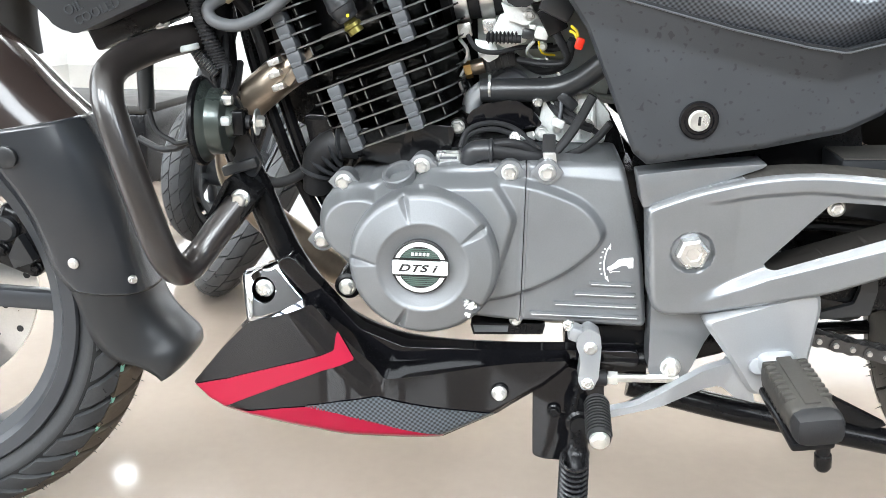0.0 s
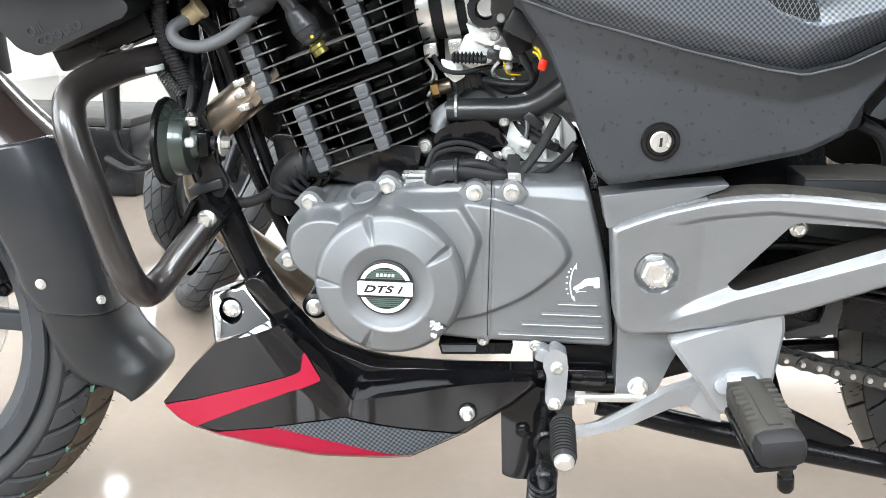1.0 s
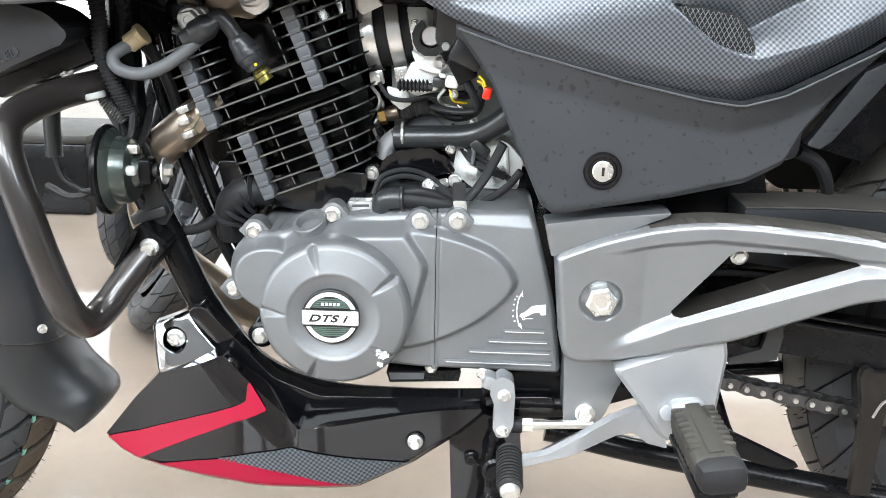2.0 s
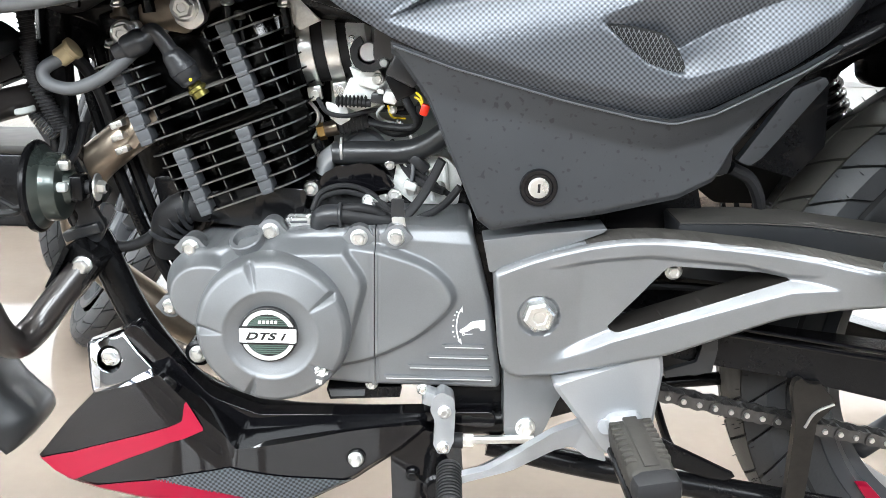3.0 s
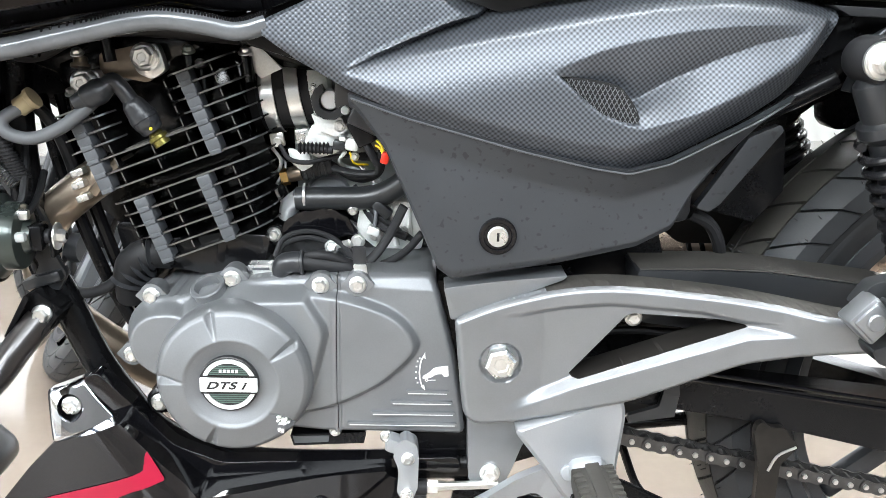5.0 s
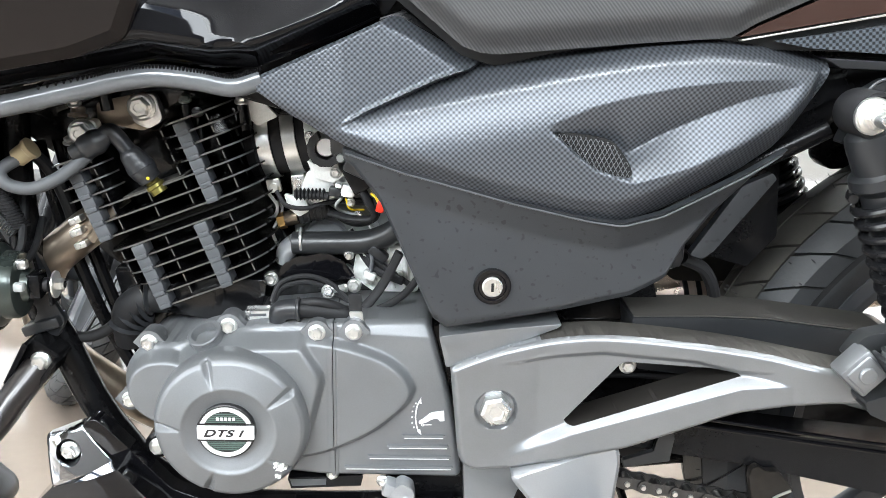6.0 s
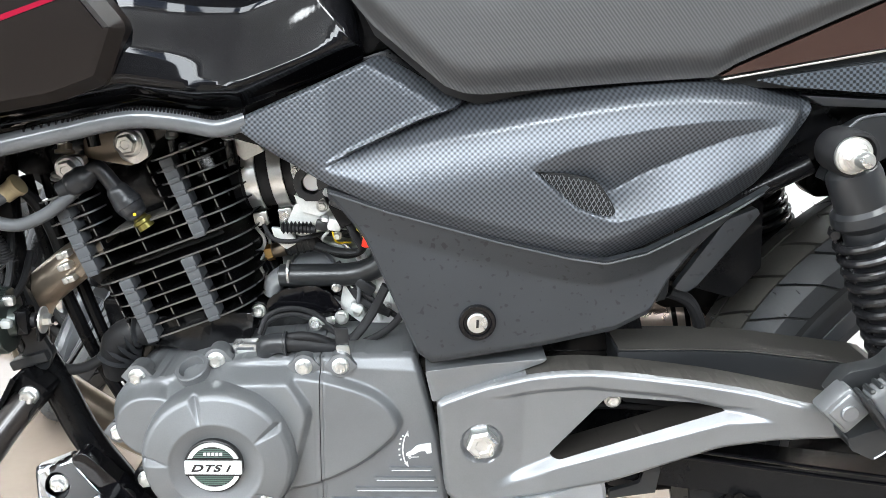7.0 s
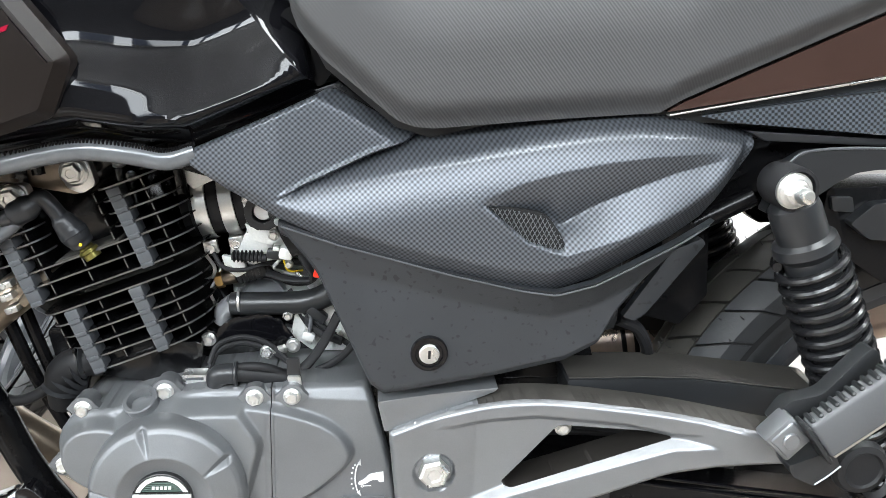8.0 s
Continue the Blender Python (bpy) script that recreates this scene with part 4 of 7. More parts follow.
# -- engine cradle tubes --
part("downtube", tube([(-0.205, 0.0, 0.66), (-0.208, -0.004, 0.56), (-0.198, -0.010, 0.460), (-0.178, -0.010, 0.409), (-0.155, -0.010, 0.350), (-0.130, -0.012, 0.310), (-0.095, -0.018, 0.272), (-0.03, -0.03, 0.250), (0.06, -0.038, 0.248), (0.215, -0.045, 0.256)], 0.0150, 16), BLACK_METAL, bike, "black frame tube")
part("cooler_pipe", tube([(-0.195, 0.02, 0.60), (-0.182, 0.02, 0.528), (-0.160, 0.02, 0.455), (-0.142, 0.02, 0.408), (-0.109, 0.02, 0.341)], 0.0065, 10), BLACK_METAL, bike)
part("cooler_pipe", tube([(-0.180, 0.03, 0.60), (-0.167, 0.03, 0.528), (-0.147, 0.03, 0.455), (-0.130, 0.03, 0.408), (-0.095, 0.03, 0.341)], 0.0065, 10), BLACK_METAL, bike)
part("exhaust_pipe", tube([(-0.135, 0.01, 0.530), (-0.160, 0.005, 0.512), (-0.195, 0.01, 0.478), (-0.215, 0.03, 0.420), (-0.200, 0.05, 0.370), (-0.160, 0.06, 0.330), (-0.11, 0.07, 0.29), (0.0, 0.09, 0.25), (0.3, 0.12, 0.24)], 0.0185, 18), EXHAUST, bike, "heat browned exhaust header pipe")
part("exhaust_flange", block((0.010, 0.056, 0.046), pose(-0.128, 0.012, 0.530, 0, 38, 0), 0.003), EXHAUST, bike)
for x, z in ((-0.1505, 0.5340), (-0.1505, 0.5225), (-0.1475, 0.5105)):
    part("stud_block", block((0.012, 0.012, 0.0062), pose(x, -0.018, z, 0, -21, 0), 0.0012), STEEL, bike)
    part("stud_end", tube([(x - 0.001, -0.022, z), (x - 0.001, -0.0265, z)], 0.0023, 8), ZINC, bike)

# -- crash guard --
guard = part("crash_guard", tube([(-0.225, -0.015, 0.556), (-0.252, -0.055, 0.549), (-0.270, -0.098, 0.536), (-0.269, -0.118, 0.514), (-0.256, -0.127, 0.470), (-0.242, -0.129, 0.418), (-0.231, -0.124, 0.374), (-0.2235, -0.108, 0.3535), (-0.214, -0.087, 0.360), (-0.200, -0.070, 0.381), (-0.184, -0.052, 0.403)], 0.0138, 20), GUARD_BLACK, bike, "worn black steel crash guard tube")
part("guard_bracket", slab(rounded([(-0.196, 0.421), (-0.186, 0.432), (-0.162, 0.414), (-0.172, 0.394), (-0.200, 0.386), (-0.213, 0.392)], 0.004), -0.056, -0.030, 0.002), BLACK_METAL, guard)
part("bracket_edge", slab([(-0.2125, 0.391), (-0.2095, 0.389), (-0.187, 0.428), (-0.190, 0.430)], -0.066, -0.030, 0.0006), BLACK_METAL, guard)
part("bracket_edge", slab([(-0.1945, 0.374), (-0.1915, 0.372), (-0.162, 0.411), (-0.165, 0.414)], -0.066, -0.030, 0.0006), BLACK_METAL, guard)
bolt(guard, -0.180, -0.056, 0.4095, 0.0095, 0.009)
bolt(guard, -0.250, -0.035, 0.572, 0.010, 0.008, rz=-20)
part("stay_plate", slab(rounded([(-0.240, 0.555), (-0.215, 0.560), (-0.178, 0.470), (-0.190, 0.462)], 0.003), -0.018, -0.012, 0.001), MATTE_BLACK, guard)
part("stay_step", block((0.036, 0.024, 0.010), pose(-0.1845, -0.030, 0.436, 0, -18, 0), 0.002), MATTE_BLACK, guard)
part("horn_stay", slab(rounded([(-0.200, 0.470), (-0.178, 0.470), (-0.164, 0.440), (-0.172, 0.424), (-0.197, 0.432), (-0.188, 0.450)], 0.004), -0.034, -0.028, 0.001), MATTE_BLACK, guard)

# -- horn --
HORN = pose(-0.210, -0.058, 0.4835, 0, 0, 3) @ pose(0, 0, 0, 0, 90, 0) @ Matrix.Scale(1.07, 4)
horn = part("horn", turned([(0, -0.004), (0.030, -0.004), (0.0365, -0.002), (0.0368, 0.002), (0.0350, 0.0035), (0.0335, 0.0060), (0.0300, 0.0080), (0.0287, 0.0095), (0.0282, 0.0185), (0.0265, 0.0212), (0.0225, 0.0225), (0.0150, 0.0235), (0.0130, 0.0290), (0, 0.0290)], HORN, 48), HORN_METAL, bike, "round dark green grey disc horn seen from behind")
part("rim", turned([(0.0355, -0.0030), (0.0382, -0.002), (0.0388, 0.0), (0.0382, 0.0020), (0.0355, 0.0036)], HORN, 48), BLACK_METAL, horn)
part("terminal", block((0.009, 0.008, 0.011), HORN @ pose(-0.020, -0.008, 0.0245), 0.003), ZINC, horn)
part("terminal", block((0.008, 0.008, 0.011), HORN @ pose(-0.004, -0.019, 0.0245), 0.003), PALE_PLASTIC, horn)
part("horn_boss", block((0.022, 0.020, 0.014), HORN @ pose(0, 0, 0.031), 0.003), BLACK_METAL, horn)
part("stud", turned([(0.0032, 0.028), (0.0032, 0.055), (0, 0.055)], HORN, 12), BLACK_METAL, horn)
part("stud_nut", turned([(0, 0.033), (0.0058, 0.033), (0.0058, 0.0375), (0, 0.0375)], HORN, 6), ZINC, horn)
part("spring_washer", turned([(0.0032, 0.0380), (0.0060, 0.0382), (0.0060, 0.0420), (0.0032, 0.0422)], HORN, 16), RUBBER, horn)
part("washer", turned([(0, 0.0465), (0.0115, 0.0465), (0.0115, 0.0480), (0, 0.0480)], HORN, 24), ZINC, horn)
part("stud_nut", turned([(0, 0.0480), (0.0058, 0.0480), (0.0058, 0.0530), (0.004, 0.0545), (0, 0.0545)], HORN, 6), ZINC, horn)
part("strap", block((0.014, 0.020, 0.003), HORN @ pose(0.010, 0.002, 0.0445), 0.001), BLACK_METAL, horn)
part("wire", tube([(-0.200, -0.05, 0.502), (-0.192, -0.045, 0.514), (-0.194, -0.03, 0.535), (-0.20, -0.01, 0.56)], 0.0035, 8), RUBBER, horn)
part("wire", tube([(-0.205, -0.075, 0.489), (-0.190, -0.06, 0.497), (-0.186, -0.03, 0.51), (-0.19, -0.0, 0.53)], 0.0035, 8), RUBBER, horn)

part("cable_sleeve", tube([(-0.272, -0.004, 0.580), (-0.281, -0.010, 0.530), (-0.284, -0.010, 0.484)], 0.0080, 14), DARK_HOSE, bike)
part("wire", tube([(-0.278, -0.020, 0.486), (-0.273, -0.020, 0.466), (-0.259, -0.020, 0.456), (-0.246, -0.020, 0.454), (-0.20, 0.0, 0.47)], 0.0028, 8), RUBBER, bike)
part("wire", tube([(-0.300, 0.0, 0.452), (-0.277, -0.010, 0.445), (-0.263, -0.010, 0.445), (-0.250, -0.010, 0.450), (-0.20, 0.0, 0.48)], 0.0036, 8), RUBBER, bike)
part("wire", tube([(-0.190, -0.010, 0.470), (-0.187, -0.008, 0.440), (-0.177, -0.005, 0.418), (-0.159, -0.004, 0.412), (-0.136, -0.004, 0.421), (-0.119, -0.004, 0.440), (-0.109, -0.004, 0.462)], 0.0055, 12), RUBBER, bike)
part("coil_sleeve", tube([(-0.224, -0.026, 0.542), (-0.216, -0.026, 0.536), (-0.204, -0.026, 0.522)], 0.0045, 10), DARK_HOSE, bike)
for k in range(10):
    part("coil_ring", turned([(0.0044, -0.0006), (0.0058, 0), (0.0044, 0.0006)], pose(-0.222 + 0.0019 * k, -0.026, 0.5405 - 0.0020 * k, 0, 137, 0), 12), STEEL, bike)
# -- oil cooler shroud --
shroud = part("cooler_shroud", slab(rounded([(-0.420, 0.655), (-0.346, 0.590), (-0.326, 0.569), (-0.308, 0.562), (-0.226, 0.597), (-0.222, 0.607), (-0.240, 0.622), (-0.300, 0.640), (-0.40, 0.68)], 0.008), -0.084, -0.02, 0.010, 3), MATTE_BLACK, bike, "dark grey plastic oil cooler shroud with raised lettering")
for text, x, z, size in (("OIL", -0.3140, 0.5775, 0.0120), ("COOLED", -0.3055, 0.5695, 0.0112)):
    font = bpy.data.curves.new("lettering", "FONT")
    font.body, font.size, font.extrude = text, size, 0.0006
    written = new("lettering", font)
    flat = bpy.data.meshes.new_from_object(written)
    bpy.data.objects.remove(written)
    flat.materials.clear()
    flat.materials.append(PANEL_GREY)
    letters = new("lettering", flat)
    letters.parent = shroud
    letters.matrix_local = pose(x, -0.0846, z, 90, 0, 0) @ pose(0, 0, 0, 0, 0, 23)
part("cooler_core", block((0.10, 0.05, 0.03), pose(-0.270, -0.02, 0.575, 0, -22, 0), 0.004), BLACK_METAL, bike)
part("corrugated_sleeve", tube([(-0.225, -0.03, 0.66), (-0.213, -0.04, 0.62), (-0.214, -0.04, 0.585), (-0.205, -0.035, 0.553), (-0.196, -0.030, 0.530)], 0.0065, 12), RUBBER, bike, "black corrugated cable sleeve")
for k, at in enumerate(curve([(-0.225, -0.03, 0.66), (-0.213, -0.04, 0.62), (-0.214, -0.04, 0.585), (-0.205, -0.035, 0.553), (-0.196, -0.030, 0.530)], 9)):
    part("sleeve_ring", turned([(0.0060, -0.0010), (0.0078, -0.0006), (0.0078, 0.0006), (0.0060, 0.0010)], Matrix.Translation(at) @ pose(0, 0, 0, 0, -12, 0), 12), RUBBER, bike)

part("cable_tie", turned([(0.0080, -0.003), (0.0092, -0.002), (0.0092, 0.002), (0.0080, 0.003)], pose(-0.2246, -0.038, 0.5475, 0, -12, 0), 16), PALE_PLASTIC, bike)

# -- wheels --
def tyre_point(radius, half, bead, a, s, drop=0.30):
    """A point on a tyre standing in the plane y = 0: a, the angle; s from -1 (left bead) to 1 (right bead)."""
    t = abs(s)
    if t < 0.62:
        across, r = half * 0.93 * math.sin(t / 0.62 * 1.25) / math.sin(1.25), radius - (radius - bead) * drop * (1 - math.cos(t / 0.62 * 1.25)) / (1 - math.cos(1.25))
    else:
        k = (t - 0.62) / 0.38
        across, r = half * (0.93 + 0.07 * math.sin(k * 2.2) / math.sin(1.1) * (1 - k) - 0.24 * k * k), radius - (radius - bead) * (drop + (1 - drop) * k)
    return Vector((r * math.cos(a), math.copysign(across, s), r * math.sin(a)))


def tyre(name, m, radius, half, bead, parent, lugs, dusty, label, drop=0.36, gap=0.08, split=0.32):
    bm = bmesh.new()
    n, rows = 96, [k / 14 - 1 for k in range(29)]
    rings = [[bm.verts.new(m @ tyre_point(radius - 0.0065 * (abs(s) < 0.78), half - 0.0050 * (abs(s) < 0.78), bead, 2 * math.pi * k / n, s, drop)) for s in rows] for k in range(n)]
    for k in range(n):
        a, b = rings[k], rings[(k + 1) % n]
        for i in range(28):
            bm.faces.new((a[i], a[i + 1], b[i + 1], b[i]))
    whole = part(name, bm, TYRE, parent, label, sharp=80)
    # Groove floors are unworn rubber, coloured blacker to deepen their shade.
    whole.data.materials.append(RECESS_SHADE)
    for k, f in enumerate(whole.data.polygons):
        f.material_index = 1 if 3 <= k % 28 <= 24 else 0

    def lug_mesh(a0, a1, s0, s1, skew, mat):
        bm = bmesh.new()
        grid = [[(tyre_point(radius, half, bead, a0 + (a1 - a0) * j / 3 + skew * (i / 3 - 0.5), s0 + (s1 - s0) * i / 3, drop), tyre_point(radius - 0.008, half - 0.006, bead, a0 + (a1 - a0) * j / 3 + skew * (i / 3 - 0.5), s0 + (s1 - s0) * i / 3, drop)) for j in range(4)] for i in range(4)]
        top = [[bm.verts.new(q[0]) for q in row] for row in grid]
        for i in range(3):
            for j in range(3):
                bm.faces.new((top[i][j], top[i + 1][j], top[i + 1][j + 1], top[i][j + 1]))
        rim = [(0, 0), (1, 0), (2, 0), (3, 0), (3, 1), (3, 2), (3, 3), (2, 3), (1, 3), (0, 3), (0, 2), (0, 1)]
        low = [bm.verts.new(grid[i][j][1]) for i, j in rim]
        for k, (i, j) in enumerate(rim):
            i2, j2 = rim[(k + 1) % 12]
            bm.faces.new((top[i][j], top[i2][j2], low[(k + 1) % 12], low[k]))
        return mesh_of("tread_block", bm, mat)

    step = 2 * math.pi / lugs
    for side in (-1, 1):
        for data, first in ((lug_mesh(0.03 * step, (1.03 - gap) * step, side * (split + 0.015), side * 0.74, side * 0.85 * step, TYRE), 0.0), (lug_mesh(0.5 * step, (1.5 - gap) * step, side * 0.012, side * split, side * 0.55 * step, dusty), 0.0)):
            for k in range(lugs):
                ob = new("tread_block", data)
                ob.parent = whole
                ob.matrix_local = m @ Matrix.Rotation(-step * k, 4, "Y")
    bm = bmesh.new()
    for k in range(320):
        a, s = random.uniform(0, 2 * math.pi), random.uniform(-0.62, 0.62)
        q = tyre_point(radius, half, bead, a, s, drop)
        out = Vector((math.cos(a), 0.4 * s + random.uniform(-0.3, 0.3), math.sin(a))).normalized()
        along(bm, [m @ q, m @ (q + out * random.uniform(0.003, 0.006))], [0.0007, 0.0003], 3)
    tagged(part("moulding_hairs", bm, RUBBER, whole), "short black rubber moulding hairs", kind="stuff")
    return whole


FRONT = pose(-0.622, 0.015, 0.270, 0, 0, 4)
front_tyre = tyre("front_tyre", FRONT, 0.297, 0.047, 0.230, bike, 40, DUSTY_TYRE, "new front tyre with dusty tread", 0.46, 0.30, 0.42)
AXLE = FRONT @ pose(0, 0, 0, 90, 0, 0)
part("chalk_line", turned([(0.2815, 0.0300), (0.2830, 0.0288), (0.2800, 0.0280), (0.2790, 0.0300)], AXLE, 96, closed=True), CHALK, front_tyre)


def rim_of(m, r, half, parent, spokes, turn=20):
    ax = m @ pose(0, 0, 0, 90, 0, 0)
    rim = part("wheel_rim", turned([(r + 0.012, half), (r + 0.010, half + 0.003), (r - 0.004, half + 0.002), (r - 0.010, half - 0.008), (r - 0.022, half - 0.014), (r - 0.024, 0.0), (r - 0.022, -half + 0.014), (r - 0.010, -half + 0.008), (r - 0.004, -half - 0.002), (r + 0.010, -half - 0.003), (r + 0.012, -half)], ax, 90), RIM_GREY, parent, "dark grey cast wheel rim")
    for k in range(spokes):
        part("spoke", block((r - 0.05, 0.020, 0.024), m @ pose(0, 0, 0, 0, 360 / spokes * k + turn, 0) @ pose((r - 0.02) / 2 + 0.012, 0, 0), 0.006), RIM_GREY, rim)
    part("hub", turned([(0, 0.04), (0.034, 0.04), (0.036, 0.03), (0.036, -0.03), (0.034, -0.04), (0, -0.04)], ax, 36), RIM_GREY, rim)
    return rim


rim_of(FRONT, 0.219, 0.036, bike, 6, 4)
disc = part("brake_disc", turned([(0.095, -0.044), (0.150, -0.044), (0.150, -0.040), (0.095, -0.040)], AXLE, 80, closed=True), STEEL, bike, "drilled steel front brake disc")
for k in range(36):
    a, far = 2 * math.pi * k / 36, 0.124 + 0.015 * math.cos(k * 2.1)
    part("disc_hole", turned([(0, -0.0399), (0.0042, -0.0399), (0.0042, -0.0394), (0, -0.0394)], AXLE @ pose(far * math.cos(a), far * math.sin(a), 0), 10), BLACK_PRINT, disc)
part("steering_shroud", tube([(-0.4442, 0.06, 0.6143), (-0.4526, 0.06, 0.5701), (-0.4529, 0.06, 0.526)], 0.026, 20), BROWN_AND_SHADE, bike)
caliper = part("brake_caliper", block((0.060, 0.040, 0.072), pose(-0.456, 0.032, 0.330, 0, 22, 0), 0.008, 3), BLACK_METAL, bike, "black front brake caliper")
part("caliper_plate", slab(rounded([(-0.462, 0.318), (-0.448, 0.342), (-0.434, 0.312), (-0.458, 0.304)], 0.003), 0.000, 0.014, 0.003), MATTE_BLACK, caliper)
part("caliper_piston", turned([(0, 0.0), (0.014, 0.0), (0.014, 0.006), (0.011, 0.009), (0, 0.009)], facing(-0.466, 0.012, 0.346), 24), MATTE_BLACK, caliper)
for cx, cz in ((-0.447, 0.358), (-0.440, 0.300)):
    bolt(caliper, cx, 0.014, cz, 0.0075, 0.007, BLACK_METAL)
bolt(caliper, -0.474, 0.012, 0.322, 0.008, 0.008, BLACK_METAL)
part("fork_leg", tube([(-0.640, -0.075, 0.24), (-0.560, -0.075, 0.47), (-0.46, -0.075, 0.75)], 0.024, 18), BLACK_METAL, bike, "black front fork leg")
part("fork_leg", tube([(-0.640, 0.105, 0.24), (-0.560, 0.105, 0.47), (-0.46, 0.105, 0.75)], 0.024, 18), BLACK_METAL, bike, "black front fork leg")




def wheel_plane(x):
    return 0.015 + 0.07 * (x + 0.622)


def hood(name, crown, near, half, mat, label, n=9):
    """A moulded hood over the wheel between a crown line and the edge of its side walls."""
    crown, near = curve([(x, 0, z) for x, z in crown], n), curve([(x, 0, z) for x, z in near], n)
    bm = bmesh.new()
    rings = []
    for k, (a, b) in enumerate(zip(crown, near)):
        wide = half[0] + (half[1] - half[0]) * k / (len(crown) - 1)
        ring = []
        for i in range(25):
            th = math.pi * (i / 24 - 0.5)
            f, side = max(0.0, math.cos(th)) ** 0.95, math.copysign(abs(math.sin(th)) ** 0.78, th)
            q = b.lerp(a, f)
            ring.append(bm.verts.new((q.x, wheel_plane(q.x) + wide * side, q.z)))
        rings.append(ring)
    for a, b in zip(rings, rings[1:]):
        for i in range(24):
            bm.faces.new((a[i], a[i + 1], b[i + 1], b[i]))
    ob = part(name, bm, mat, bike, label, sharp=70)
    wall = ob.modifiers.new("thickness", "SOLIDIFY")
    wall.thickness, wall.offset = 0.003, -1
    return ob


hood("front_mudguard", [(-0.520, 0.624), (-0.480, 0.590), (-0.4503, 0.5612), (-0.4195, 0.5278), (-0.3936, 0.4972), (-0.3624, 0.4656)], [(-0.640, 0.560), (-0.590, 0.535), (-0.545, 0.510), (-0.510, 0.485), (-0.480, 0.462), (-0.452, 0.440)], (0.062, 0.0605), MUDGUARD_BROWN, "gloss brown black front mudguard")
lower_guard = hood("mudguard_extension", [(-0.3640, 0.4720), (-0.3462, 0.4329), (-0.3342, 0.3910), (-0.3256, 0.3463), (-0.3187, 0.3069), (-0.3136, 0.2790)], [(-0.4650, 0.4590), (-0.4330, 0.4142), (-0.4151, 0.3833), (-0.4040, 0.3521), (-0.3960, 0.3200), (-0.3800, 0.2930)], (0.064, 0.061), FLAP_BLACK, "matte black mudguard extension")
flap = hood("mudguard_flap", [(-0.3160, 0.2880), (-0.3116, 0.2661), (-0.3016, 0.2475), (-0.2878, 0.2321), (-0.2764, 0.2170), (-0.2760, 0.2020), (-0.2840, 0.1900)], [(-0.3830, 0.3000), (-0.3746, 0.2634), (-0.3681, 0.2343), (-0.3505, 0.2094), (-0.3243, 0.1996), (-0.3090, 0.1890), (-0.3020, 0.1800)], (0.0585, 0.046), MATTE_BLACK, "matte black flared mudguard flap")
bolt(lower_guard, -0.3730, -0.0285, 0.3243, 0.0058, 0.003, STEEL, name="screw")
bolt(lower_guard, -0.3215, -0.008, 0.3010, 0.0048, 0.007, STEEL, name="screw", rz=40)
part("plug", turned([(0.011, -0.002), (0.011, 0.002), (0.009, 0.003), (0, 0.003)], facing(-0.423, -0.0350, 0.4368), 24), MATTE_BLACK, lower_guard)

# -- cylinder and head with cooling fins; u along the fins, w up the cylinder --
FIN_TURN = 21.0
CYL = pose(-0.068, 0.0, 0.456, 0, -FIN_TURN, 0)


def fin_part(name, parent, u0, u1, w, y0=-0.030, y1=0.12, thick=0.0016, r=0.030):
    line = rounded([(u0, y0), (u1, y0), (u1, y1), (u0, y1)], [r, 1.5 * r, r, r], 8)
    bm = bmesh.new()
    low = [bm.verts.new(CYL @ Vector((q[0], q[1], w - thick / 2))) for q in line]
    high = [bm.verts.new(CYL @ Vector((q[0], q[1], w + thick / 2))) for q in line]
    bm.faces.new(low)
    bm.faces.new(high)
    sides = [bm.faces.new((low[i], low[(i + 1) % len(low)], high[(i + 1) % len(low)], high[i])) for i in range(len(low))]
    for i, f in enumerate(sides):
        f.material_index = 1 if line[i][1] < y0 + 0.022 and line[(i + 1) % len(line)][1] < y0 + 0.022 else 0
    ob = part(name, bm, FIN_BLACK, parent)
    ob.data.materials.append(FIN_EDGE)
    return ob


def wblock(u0, u1, y0, y1, w0, w1, bevel=0.002):
    return block((u1 - u0, y1 - y0, w1 - w0), CYL @ pose((u0 + u1) / 2, (y0 + y1) / 2, (w0 + w1) / 2), bevel)


barrel = part("cylinder_barrel", wblock(-0.014, 0.090, 0.012, 0.11, -0.03, 0.078, 0.012), FIN_BLACK, bike, "black finned cylinder barrel")
for k in range(6):
    fin_part("fin", barrel, -0.0185 - 0.0033 * k, 0.104 + 0.0045 * k, 0.0128 * k)
for u in (-0.021, 0.023, 0.087):
    for k in range(5):
        part("web", wblock(u - 0.0008, u + 0.0008, -0.0250, 0.03, 0.0128 * k + 0.001, 0.0128 * k + 0.0118, 0), FIN_BLACK, barrel)
        part("web_tick", wblock(u - 0.0005, u + 0.0005, -0.0256, -0.02, 0.0128 * k + 0.003, 0.0128 * k + 0.0095, 0), FIN_EDGE, barrel)
# Black filler block added so the spaces between fins stay dark.
part("cylinder_core", wblock(-0.034, 0.112, 0.030, 0.10, -0.02, 0.165, 0.004), FIN_BLACK, barrel)
head = part("cylinder_head", wblock(-0.030, 0.108, 0.016, 0.11, 0.074, 0.165, 0.010), FIN_BLACK, bike, "black finned cylinder head")
HEAD_W = [0.078, 0.0925, 0.106, 0.119, 0.131, 0.1425, 0.154]
for k, w in enumerate(HEAD_W):
    if k < 3:
        fin_part("fin", head, -0.0400 - 0.002 * k, 0.132 + 0.001 * k, w)
    else:
        fin_part("fin", head, -0.047, 0.004, w, r=0.014)
        fin_part("fin", head, 0.062, 0.134 - 0.002 * (k - 3), w, r=0.020)
